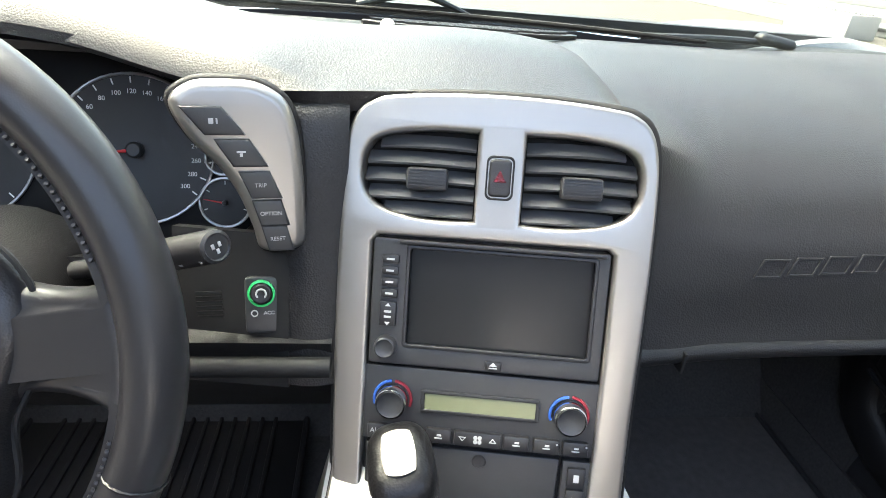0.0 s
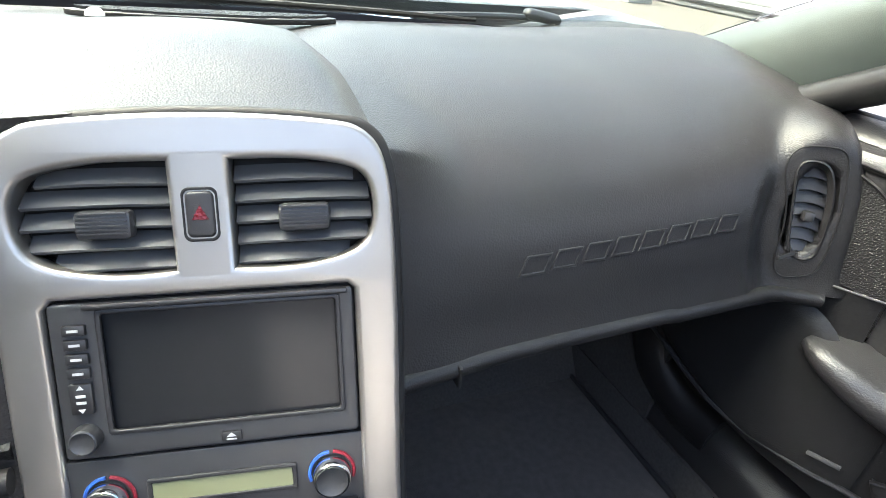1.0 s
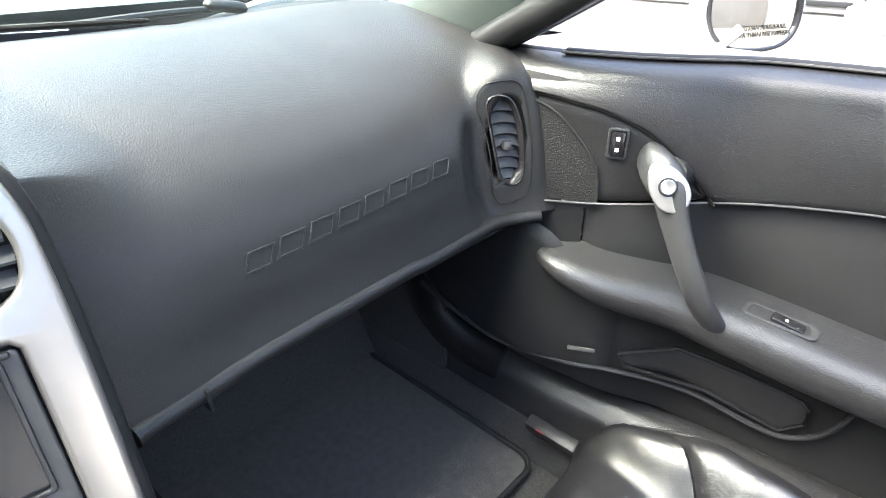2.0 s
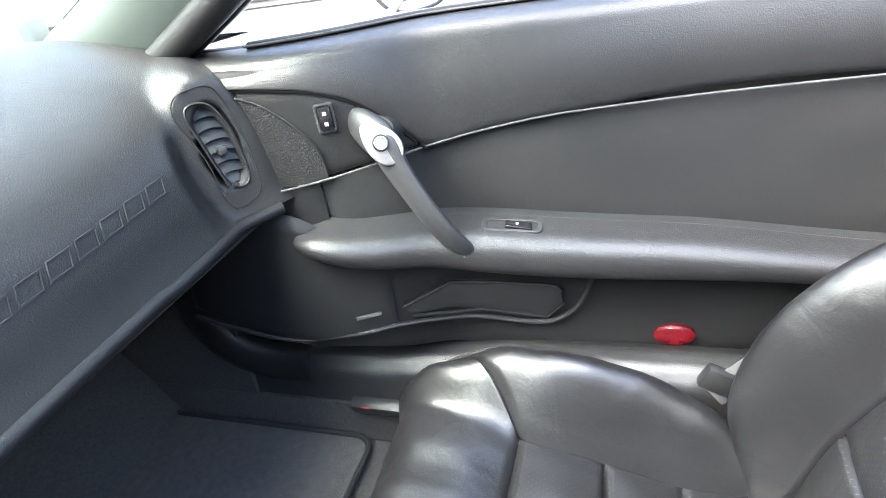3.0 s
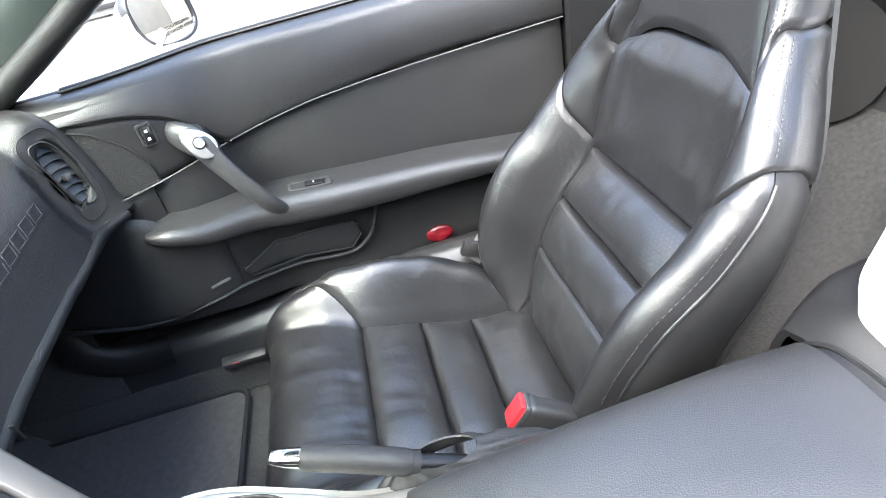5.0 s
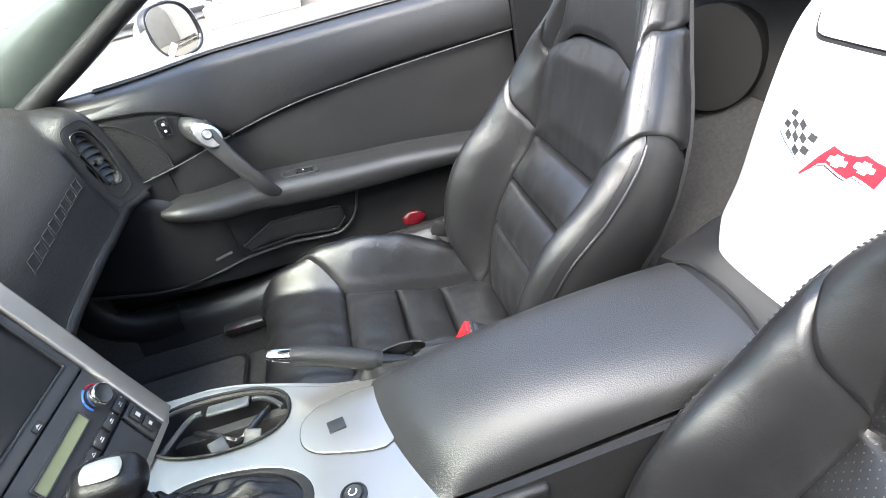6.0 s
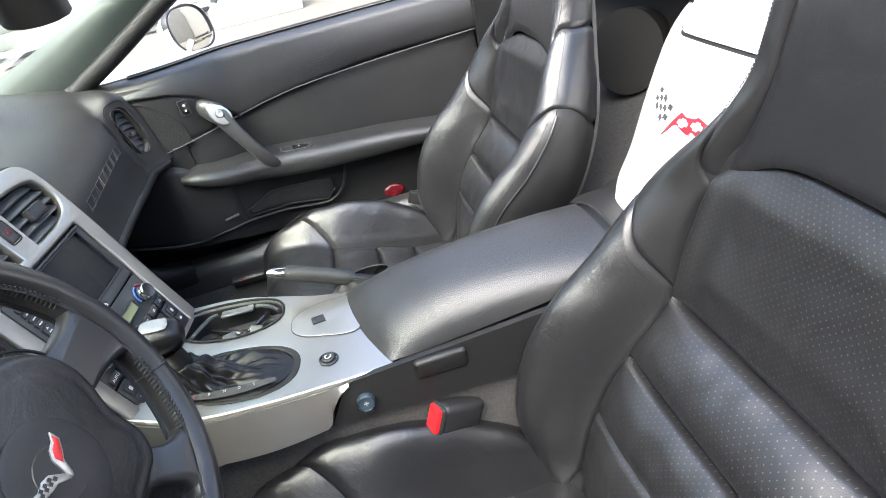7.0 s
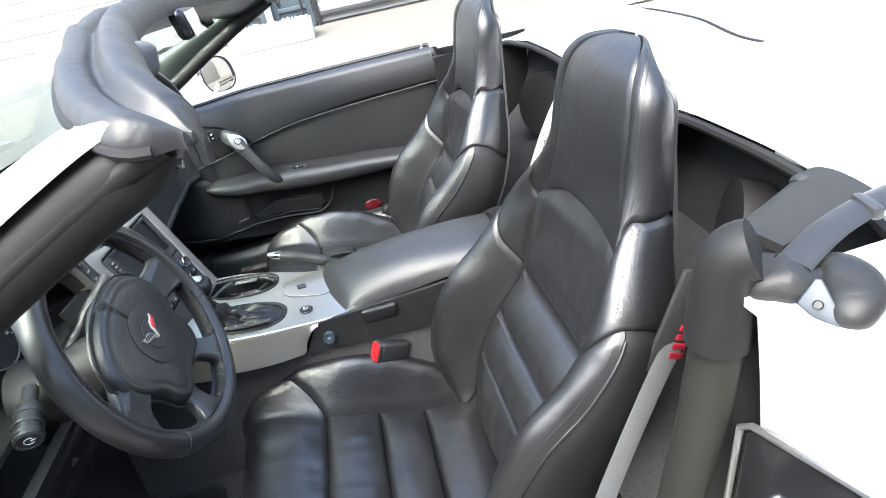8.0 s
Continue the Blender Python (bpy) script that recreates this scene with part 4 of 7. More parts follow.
# navigation radio
radio = part("radio", plate(rounded(-0.0885, -0.1445, 0.0845, -0.0485, 0.003), (rounded(-0.0615, -0.1285, 0.0745, -0.0545, 0.002),), 0.012, 0.0015, on(STACK, 0, 0, 0.006)), plastic_grey, dash, "dark grey navigation radio")
part("display", plate(rounded(-0.063, -0.130, 0.076, -0.053, 0.002), (), 0.003, 0.0004, on(STACK, 0, 0, 0.003)), screen_mat, radio, "switched-off dark display")
part("display_frame", plate(rounded(-0.0635, -0.1305, 0.0765, -0.0525, 0.003), (rounded(-0.0605, -0.1275, 0.0735, -0.0555, 0.002),), 0.003, 0.0008, on(STACK, 0, 0, 0.0072)), plastic, radio)
part("hood_ridge", box((0.150, 0.0035, 0.005), on(STACK, 0.006, -0.0505, 0.0075), 0.0012), plastic, radio)
for k in range(4):
    b = part("radio_button", box((0.0125, 0.0062, 0.004), on(STACK, -0.0748, -0.0640 - 0.0086 * k, 0.0068), 0.0008), plastic, radio)
    part("button_mark", box((0.0058, 0.0014, 0.0006), on(STACK, -0.0748, -0.0640 - 0.0086 * k, 0.009)), label_ink, b)
b = part("radio_button", box((0.0125, 0.0185, 0.004), on(STACK, -0.0750, -0.1055, 0.0068), 0.0008), plastic, radio)
part("button_mark", plate([(-0.002, -0.001), (0.002, -0.001), (0, 0.0015)], (), 0.0005, 0.0001, on(STACK, -0.075, -0.0985, 0.0092)), label_ink, b)
part("button_mark", plate([(-0.002, 0.001), (0.002, 0.001), (0, -0.0015)], (), 0.0005, 0.0001, on(STACK, -0.075, -0.1125, 0.0092)), label_ink, b)
part("button_mark", box((0.0052, 0.0016, 0.0006), on(STACK, -0.075, -0.1035, 0.009)), label_ink, b)
part("button_mark", box((0.0052, 0.0016, 0.0006), on(STACK, -0.075, -0.1075, 0.009)), label_ink, b)
KNOB = [(0.0085, -0.004), (0.0085, 0.004), (0.0078, 0.0075), (0.0068, 0.0082), (0.0055, 0.0072), (0.001, 0.0072)]
part("volume_knob", lathe(KNOB, 28, on(STACK, -0.0752, -0.1302, 0.007)), plastic_grey, radio)
b = part("eject_button", box((0.012, 0.0060, 0.003), on(STACK, 0.006, -0.1385, 0.0068), 0.0008), plastic, radio)
part("button_mark", plate([(-0.003, -0.0005), (0.003, -0.0005), (0, 0.0022)], (), 0.0005, 0.0001, on(STACK, 0.006, -0.1382, 0.0086)), label_ink, b)
part("button_mark", box((0.006, 0.0008, 0.0005), on(STACK, 0.006, -0.1402, 0.0085)), label_ink, b)

# climate panel
clim = part("climate_panel", plate([(-0.0905, -0.2055), (0.086, -0.2045), (0.0878, -0.1465), (-0.0915, -0.1465)], (), 0.010, 0.0012, on(STACK, 0, 0, 0.0045)), plastic_grey, dash, "dark grey climate control panel")
part("lcd_frame", plate(rounded(-0.0465, -0.1805, 0.0435, -0.1625, 0.002), (rounded(-0.0435, -0.1778, 0.0405, -0.1652, 0.001),), 0.003, 0.0006, on(STACK, 0, 0, 0.0062)), plastic, clim)
part("lcd", box((0.085, 0.0135, 0.001), on(STACK, -0.0015, -0.1715, 0.0048)), lcd_mat, clim, "blank greenish grey display")
for kx, cool in ((-0.068, 0), (0.0655, 1)):
    k = part("temperature_knob", lathe([(0.0114, 0.0), (0.0114, 0.007), (0.0110, 0.012), (0.0099, 0.0140), (0.0088, 0.0132), (0.001, 0.0125)], 36, on(STACK, kx, -0.1722, 0.004)), plastic_grey, clim)
    part("chrome_ring", lathe([(0.0117, 0.0030), (0.0122, 0.0050), (0.0118, 0.0122), (0.0110, 0.0134), (0.0104, 0.0110)], 36, on(STACK, kx, -0.1722, 0.004)), chrome, k)
    for a0, a1, ink in ((95, 200, blue_ink), (-20, 85, red_ink)):
        pts = [on(STACK, kx, -0.1722, 0.0052) @ Vector((0.0142 * math.cos(radians(t)), 0.0142 * math.sin(radians(t)), 0)) for t in np.linspace(a0, a1, 16)]
        part("temperature_arc", tube(pts, 0.0012, 6), ink, clim)
row = ((-0.076, 0.020), (-0.0545, 0.0195), (-0.0310, 0.0195), (-0.0012, 0.036), (0.0280, 0.0195), (0.0505, 0.0195), (0.0722, 0.019))
for n, (bx, w) in enumerate(row):
    b = part("climate_button", box((w, 0.0115, 0.006), on(STACK, bx, -0.1975, 0.0055), 0.0015), plastic, clim)
    if n == 0:
        part("button_word", words("AUTO", 0.0055, on(STACK, bx, -0.1972, 0.0087), 0.0002), label_ink, b)
    elif n == 3:
        part("button_mark", plate([(-0.003, 0.0015), (0.003, 0.0015), (0, -0.002)], ([(-0.0018, 0.0009), (0.0018, 0.0009), (0, -0.0012)],), 0.0005, 0.0001, on(STACK, bx - 0.0115, -0.197, 0.0089)), label_ink, b)
        part("button_mark", plate([(-0.003, -0.0015), (0.003, -0.0015), (0, 0.002)], ([(-0.0018, -0.0009), (0.0018, -0.0009), (0, 0.0012)],), 0.0005, 0.0001, on(STACK, bx + 0.0115, -0.197, 0.0089)), label_ink, b)
        part("button_mark", join(*[lathe([(0.0016, 0), (0.0016, 0.0005), (0.0005, 0.0005)], 10, on(STACK, bx + 0.0023 * math.cos(t), -0.197 + 0.0023 * math.sin(t), 0.0086)) for t in (0.8, 2.36, 3.93, 5.5)]), label_ink, b)
    else:
        part("button_mark", box((0.0056, 0.0009, 0.0006), on(STACK, bx, -0.1985, 0.0087)), label_ink, b)
        part("button_mark", box((0.0034, 0.0014, 0.0006), on(STACK, bx + 0.0005, -0.1962, 0.0087)), label_ink, b)
        if n in (1, 5, 6):
            part("led", lathe([(0.0008, 0), (0.0008, 0.0006), (0.0002, 0.0006)], 8, on(STACK, bx + 0.0078, -0.1945, 0.0084)), label_ink, b)

# ashtray door and seat heater switches
tray = part("ashtray_door", plate([(-0.0605, -0.2545), (0.0605, -0.2545), (0.062, -0.2085), (-0.062, -0.2085)], (), 0.008, 0.0015, on(STACK, 0, 0, 0.0035)), plastic_grey, dash, "dark grey ashtray lid")
part("push_dimple", lathe([(0.0055, 0.0), (0.0050, 0.0008), (0.001, 0.0004)], 20, on(STACK, 0.001, -0.2165, 0.0035)), plastic, tray)
for sg in (1, -1):
    pod = part("heater_switch", plate([(0.0635 * sg, -0.2545), (0.087 * sg, -0.2545), (0.087 * sg, -0.2085), (0.0645 * sg, -0.2085)][:: sg], (), 0.009, 0.0015, on(STACK, 0, 0, 0.0045)), plastic_grey, dash)
    for k in range(2):
        b = part("heater_button", box((0.0135, 0.0155, 0.004), on(STACK, 0.075 * sg, -0.2205 - 0.0175 * k, 0.0055), 0.001), plastic, pod)
        part("button_mark", box((0.004, 0.006 if k == 0 else 0.004, 0.0006), on(STACK, 0.075 * sg, -0.2205 - 0.0175 * k, 0.0077)), label_ink, b)

# ---- driver's side of the dashboard ----
LP = axes((-0.180, 0.506, 0.83), (0.985, 0.17, 0.0), (0.0, 0.20, 0.98))
strip_line = spline([(0.0, (0.468, 0.665)), (0.5, (0.500, 0.770)), (0.74, (0.516, 0.830)), (0.88, (0.526, 0.858)), (1.0, (0.537, 0.868))])
part("side_strip", sheet(lambda a, b: (lerp(-0.160, -0.108, a), float(strip_line(b)[0]) + 0.006 * (2 * a - 1) ** 2, float(strip_line(b)[1])), 10, 34, 0.01), dash_vinyl, dash, "grained strip beside the stack", 70)
pod_edge = [(p.x, p.y) for p in line([(0.041, -0.0055, 0), (0.038, 0.024, 0), (0.031, 0.043, 0), (0.013, 0.054, 0), (-0.010, 0.0555, 0), (-0.0285, 0.0535, 0), (-0.0420, 0.041, 0), (-0.0320, 0.018, 0), (-0.0145, -0.002, 0), (-0.0030, -0.0214, 0), (0.0050, -0.045, 0), (0.0095, -0.0605, 0), (0.026, -0.063, 0), (0.040, -0.057, 0), (0.0415, -0.03, 0)], 5, True)]
part("pod_gasket", plate([(x * 1.07, y * 1.05) for x, y in pod_edge], (), 0.026, 0.004, on(LP, 0, 0, 0.000), 3), rubber, dash)
pod = part("button_pod", plate(pod_edge, (), 0.030, 0.008, on(LP, 0, 0, 0.008), 5), silver, dash, "satin silver switch pod", 50)
keys = [(-0.0150, 0.0293), (0.0012, 0.0083), (0.0122, -0.0135), (0.0180, -0.0333), (0.0215, -0.0515)]
for n, (kx, ky) in enumerate(keys):
    sl = (-0.77, -0.60, -0.40, -0.28, -0.24)[n]
    w = (0.0128, 0.0112, 0.0102, 0.0098, 0.0086)[n]
    h = 0.0093
    cut = [(kx - w + sl * h, ky + h), (kx - w - sl * h, ky - h), (kx + w - sl * h, ky - h), (kx + w + sl * h, ky + h)]
    b = part("pod_button", plate(cut, (), 0.012, 0.0016, on(LP, 0, 0, 0.0115)), plastic_grey, pod)
    if n in (2, 3, 4):
        part("button_word", words(("TRIP", "OPTION", "RESET")[n - 2], 0.0039, on(LP, kx, ky, 0.0117), 0.0002), label_ink, b)
    elif n == 0:
        part("button_mark", box((0.0030, 0.0036, 0.0005), on(LP, kx - 0.001, ky, 0.0117)), label_ink, b)
        part("button_mark", box((0.0011, 0.0034, 0.0005), on(LP, kx + 0.0026, ky, 0.0117)), label_ink, b)
    else:
        part("button_mark", box((0.0056, 0.0011, 0.0005), on(LP, kx, ky + 0.001, 0.0117)), label_ink, b)
        part("button_mark", box((0.0018, 0.0022, 0.0005), on(LP, kx, ky - 0.001, 0.0117)), label_ink, b)

part("ignition_panel", sheet(lambda a, b: (lerp(-0.235, -0.150, a), lerp(0.468, 0.505, b) + 0.01 * (1 - a), lerp(0.664, 0.776, b)), 8, 10, 0.012), rubber, dash)
IG = axes((-0.170, 0.4925, 0.7255), (0.99, 0.10, 0), (0.0, 0.31, 0.95)) @ Matrix.Diagonal((0.84, 0.86, 1, 1))
ig = part("ignition_switch", plate(rounded(-0.0145, -0.027, 0.0145, 0.024, 0.005), (), 0.008, 0.0018, on(IG, 0, 0, 0.004)), plastic_grey, dash)
part("start_ring", lathe([(0.0118, 0.0), (0.0118, 0.0025), (0.0100, 0.003), (0.0095, 0.0015), (0.0095, 0.0)], 32, on(IG, 0, 0.0095, 0.004)), material("green_start_ring", (0.02, 0.45, 0.12), 0.3, vary=0.02), ig, "green start button ring")
part("start_button", lathe([(0.0090, 0), (0.0090, 0.0032), (0.0075, 0.004), (0.001, 0.003)], 28, on(IG, 0, 0.0095, 0.004)), plastic, ig)
part("start_mark", tube([on(IG, 0, 0.0095, 0.0076) @ Vector((0.0042 * math.cos(t), 0.0042 * math.sin(t), 0)) for t in np.linspace(-0.8, 3.9, 14)], 0.0008, 5), label_ink, ig)
part("off_ring", tube([on(IG, -0.0065, -0.0085, 0.0043) @ Vector((0.0026 * math.cos(t), 0.0026 * math.sin(t), 0)) for t in np.linspace(0, 6.283, 16, endpoint=False)], 0.0005, 5, True), label_ink, ig)
part("switch_word", words("ACC", 0.0045, on(IG, 0.0060, -0.0085, 0.0042), 0.0002), label_ink, ig)
for k in range(6):
    part("speaker_slot", box((0.018, 0.0018, 0.002), axes((-0.206, 0.485, 0.738 - 0.0042 * k), (0.99, 0.1, 0), (0, 0.3, 0.95))), rubber, dash)

# instrument cluster
CL = axes((-0.372, 0.600, 0.797), (0.995, 0.06, 0.0), (0.0, 0.34, 0.94))
cl = thing("instrument_cluster", (-0.372, 0.6, 0.73), "black instrument cluster with red needles and white figures", "instrument cluster")
part("cluster_face", plate(rounded(-0.185, -0.080, 0.185, 0.080, 0.05), (), 0.006, 0.001, CL), material("matt_black_dial_face", (0.005, 0.005, 0.0055), 0.55, spec=0.2), cl)
for gx, gy, r, marks in ((0.085, 0.003, 0.062, 1), (-0.050, 0.003, 0.060, 2), (0.155, -0.040, 0.021, 0), (0.154, -0.002, 0.014, 0), (-0.150, -0.045, 0.022, 0)):
    g = part("gauge", lathe([(r, 0), (r, 0.001), (r * 0.5, 0.001), (0.001, 0.001)], 40, on(CL, gx, gy, 0.0005)), plastic, cl)
    part("gauge_rim", tube([on(CL, gx, gy, 0.002) @ Vector((r * math.cos(t), r * math.sin(t), 0)) for t in np.linspace(0, 2 * math.pi, 48, endpoint=False)], 0.0013, 6, True), satin_metal, g)
    ang = (188, 235, 170, 100, 200)[(0.085, -0.050, 0.155, 0.154, -0.150).index(gx)]
    tip = Vector((math.cos(radians(ang)), math.sin(radians(ang)), 0)) * r * 0.82
    part("needle", tube([on(CL, gx, gy, 0.007) @ Vector((0, 0, 0)), on(CL, gx, gy, 0.006) @ tip], lambda t, r=r: 0.0016 * (1 - 0.6 * t) * (r / 0.06) ** 0.5, 6), red_plastic, g, "red needle")
    part("needle_hub", lathe([(r * 0.11, 0), (r * 0.11, 0.006), (r * 0.08, 0.008), (0.0005, 0.008)], 18, on(CL, gx, gy, 0.001)), plastic_grey, g)
    if marks:
        total = 15 if marks == 1 else 8
        for k in range(total + 1):
            t = radians(178 - 14.4 * k) if marks == 1 else radians(225 - 270 * k / total)
            c = on(CL, gx, gy, 0.0015) @ Vector((r * 0.92 * math.cos(t), r * 0.92 * math.sin(t), 0))
            part("tick", box((0.005, 0.0011, 0.0006), axes(c, CL.to_3x3() @ Vector((math.cos(t), math.sin(t), 0)), CL.to_3x3() @ Vector((-math.sin(t), math.cos(t), 0)))), white_ink, g)
            if marks == 1 and k > 2:
                part("figure", words(str(20 * k), 0.0053, on(CL, gx + r * 0.77 * math.cos(t), gy + r * 0.77 * math.sin(t), 0.0016), 0.0002), white_ink, g)
    else:
        for k in range(5):
            t = radians(200 - 220 * k / 4)
            c = on(CL, gx, gy, 0.0015) @ Vector((r * 0.82 * math.cos(t), r * 0.82 * math.sin(t), 0))
            part("tick", box((0.003, 0.0008, 0.0006), axes(c, CL.to_3x3() @ Vector((math.cos(t), math.sin(t), 0)), CL.to_3x3() @ Vector((-math.sin(t), math.cos(t), 0)))), white_ink, g)
part("cluster_shroud", sheet(lambda a, b: (lerp(-0.58, -0.205, a), lerp(0.575, 0.66, b), 0.876 + 0.027 * math.sin(math.pi * min(1, 0.05 + a * 0.98)) ** 0.8 - 0.022 * b), 24, 6, 0.008), vinyl_dull, dash)
part("cluster_lip", sheet(lambda a, b: CL @ Vector((lerp(-0.21, 0.175, a), -0.082, lerp(-0.01, 0.07, b))), 20, 6, 0.006), vinyl_dull, dash)
part("knee_panel", sheet(lambda a, b: (lerp(-0.62, -0.118, a), lerp(0.50, 0.56, 1 - b) - 0.03 * math.sin(b * 2.2), lerp(0.56, 0.70, b)), 20, 12, 0.015), vinyl_dull, dash)
part("knee_edge", tube([(-0.62, 0.50, 0.682), (-0.4, 0.475, 0.683), (-0.25, 0.466, 0.685), (-0.118, 0.464, 0.687)], 0.008, 10), rubber, dash)
part("dash_end", sheet(lambda a, b: (lerp(-0.66, -0.56, a), lerp(0.55, 0.60, b), lerp(0.60, 0.87, b)), 6, 10, 0.02), vinyl_dull, dash)

# ---- steering wheel ----
wheel = thing("steering_wheel", (-0.361, 0.363, 0.778), "black leather three-spoke steering wheel with badge", "steering wheel")
WH = axes((-0.361, 0.363, 0.778), (1, -0.045, 0), (0.0, 0.337, 0.941))
R = 0.1665
ring = [WH @ Vector((R * math.cos(t), R * math.sin(t), 0)) for t in np.linspace(0, 2 * math.pi, 96, endpoint=False)]
nrm = WH.to_3x3() @ Vector((0, 0, 1))
part("rim", tube(ring, 0.0155, 18, True, squash=lambda t: (1.0, 1.12), up=nrm), rim_leather, wheel, "smooth black leather rim")
WT = WH @ pose(0, 0, 0, 0, 0, 12)
for t0 in (224, 340):
    t = radians(t0)
    c = Vector((R * math.cos(t), R * math.sin(t), 0))
    d = Vector((-math.sin(t), math.cos(t), 0))
    loop = [WH @ (c + Vector((math.cos(t), math.sin(t), 0)) * (0.0158 * math.cos(q)) + Vector((0, 0, 0.0176 * math.sin(q)))) for q in np.linspace(0, 2 * math.pi, 20, endpoint=False)]
    part("leather_seam", tube(loop, 0.0009, 5, True), leather, wheel)


def dished(bm):
    """Sink the middle of the wheel below the rim."""
    for v in bm.verts:
        p = WT.inverted() @ v.co
        rad = math.hypot(p.x, p.y)
        p.z -= 0.016 * ease(0.157, 0.100, rad)
        v.co = WT @ p
    return bm


def arc(pts):
    return [(p.x, p.y) for p in line([(r * math.cos(radians(t)), r * math.sin(radians(t)), 0) for r, t in pts], 5, True)]


side_gap = ((0.098, -27), (0.118, -21), (0.143, -20), (0.1535, -24), (0.1540, -40), (0.1530, -52), (0.143, -57), (0.122, -58), (0.103, -48))
hole = [(0.060 * math.cos(t), 0.060 * math.sin(t)) for t in np.linspace(0, 2 * math.pi, 40, endpoint=False)]
gaps = [hole, arc(((0.078, 30), (0.070, 60), (0.069, 90), (0.070, 120), (0.078, 150), (0.105, 172), (0.143, 176), (0.1535, 171), (0.1540, 140), (0.1540, 90), (0.1540, 40), (0.1535, 9), (0.143, 4), (0.105, 8))),
        arc(side_gap), arc([(r, 180 - t) for r, t in side_gap[::-1]]),
        arc(((0.108, -96), (0.108, -84), (0.118, -76), (0.143, -75), (0.153, -79), (0.154, -90), (0.153, -101), (0.143, -105), (0.118, -104)))]
disc = [(0.158 * math.cos(t), 0.158 * math.sin(t)) for t in np.linspace(0, 2 * math.pi, 90, endpoint=False)]
spokes = dished(plate(disc, gaps, 0.022, 0.008, on(WT, 0, 0, 0.0105), 4))
part("spokes", spokes, rim_leather, wheel, "black leather-wrapped spokes", 60)
runs = []
for a0, a1 in ((8, 62), (118, 172), (-55, -23), (203, 235), (-102, -78)):
    for k in range(int((a1 - a0) * 0.62)):
        t = radians(a0 + k * 1.6)
        runs.append(tube([WT @ Vector((0.1502 * math.cos(t), 0.1502 * math.sin(t), 0.0035)), WT @ Vector((0.1532 * math.cos(t + 0.016), 0.1532 * math.sin(t + 0.016), 0.0118))], 0.0010, 5))
tagged(part("stitching", join(*runs), dark_thread, wheel, "black cross stitching on the rim"), kind="stuff")
half = [(0, 0.070), (0.045, 0.066), (0.082, 0.050), (0.104, 0.026), (0.110, -0.004), (0.100, -0.030), (0.083, -0.055), (0.076, -0.088), (0.056, -0.106), (0.030, -0.104)]
hub_edge = [(p.x, p.y) for p in line([(x, y, 0) for x, y in half] + [(0, -0.100, 0)] + [(-x, y, 0) for x, y in half[:0:-1]], 5, True)]


def dome(a, b):
    """The airbag cover: gently domed, rolling down at its edge."""
    k = a * len(hub_edge)
    m = int(k) % len(hub_edge)
    (xa, ya), (xb, yb) = hub_edge[m], hub_edge[(m + 1) % len(hub_edge)]
    x, y = lerp(xa, xb, k - int(k)), lerp(ya, yb, k - int(k))
    crease = 0.0007 * math.exp(-((b - 0.80) / 0.035) ** 2)
    return WT @ Vector((x * b, lerp(-0.015, y, b), 0.002 + 0.0065 * (1 - b * b) - crease - 0.022 * ease(0.87, 1.04, b) ** 2))


hub = part("airbag_cover", sheet(dome, 96, 30, 0.003), leather, wheel, "grained airbag cover", 60)
part("cover_seam", tube([on(WT, x * 1.012, y * 1.012, -0.0085)@ Vector((0, 0, 0)) for x, y in hub_edge], 0.0016, 6, True), rubber, hub)
part("badge_ring", lathe([(0.044, -0.006), (0.044, 0.0008), (0.042, 0.0014), (0.0225, 0.0010), (0.0218, 0.0018), (0.001, 0.0015)], 48, on(WT, 0, -0.014, 0.0078)), plastic, hub)
# crossed flags on the badge: plain shapes
BG = on(WT, 0, -0.004, 0.0108) @ Matrix.Diagonal((0.74, 0.62, 1, 1))
for side in (1, -1):
    edge = [(0.0, -0.030), (0.004, -0.028), (0.013, -0.014), (0.022, -0.010), (0.034, -0.002), (0.036, 0.012), (0.027, 0.006), (0.017, 0.006), (0.008, 0.000), (-0.001, -0.022)]
    part("badge_flag", plate([(side * x, y) for x, y in edge][::side], (), 0.002, 0.0004, on(BG, 0.0, 0.0, 0.0003 * side)), satin_metal, hub, "bright metal flag edge")
part("badge_flag", plate([(0.010, -0.013), (0.021, -0.0075), (0.031, -0.0005), (0.0325, 0.0085), (0.026, 0.0035), (0.018, 0.0035), (0.0105, -0.002)], (), 0.002, 0.0003, on(BG, 0, 0, 0.0010)), red_plastic, hub, "red enamel flag")
for k in range(14):
    u, v = k % 7, k // 7
    if (u + v) % 2 == 0:
        part("badge_check", box((0.0036, 0.0046, 0.0005), on(BG, -(0.0098 + 0.0034 * u), -0.0085 + 0.0016 * u + 0.0050 * (v - 0.5) + 0.003, 0.0004)), dark_ink, hub)
part("column_shroud", tube([WH @ Vector((0, -0.01, -0.03)), WH @ Vector((0, -0.02, -0.12)), (-0.36, 0.54, 0.71)], lambda t: 0.046 + 0.018 * t, 24, up=(1, 0, 0)), vinyl_dull, wheel)
stalk_pts = line([(-0.300, 0.500, 0.745), (-0.25, 0.482, 0.765), (-0.190, 0.456, 0.792)], 6)
stalk = part("wiper_stalk", tube(stalk_pts, lambda t: 0.007 + 0.0042 * ease(0.40, 0.52, t), 20), plastic, wheel, "black wiper stalk")
tipm = axes(stalk_pts[-1], (0.62, 0.75, 0.10), (-0.25, 0.1, 0.93))
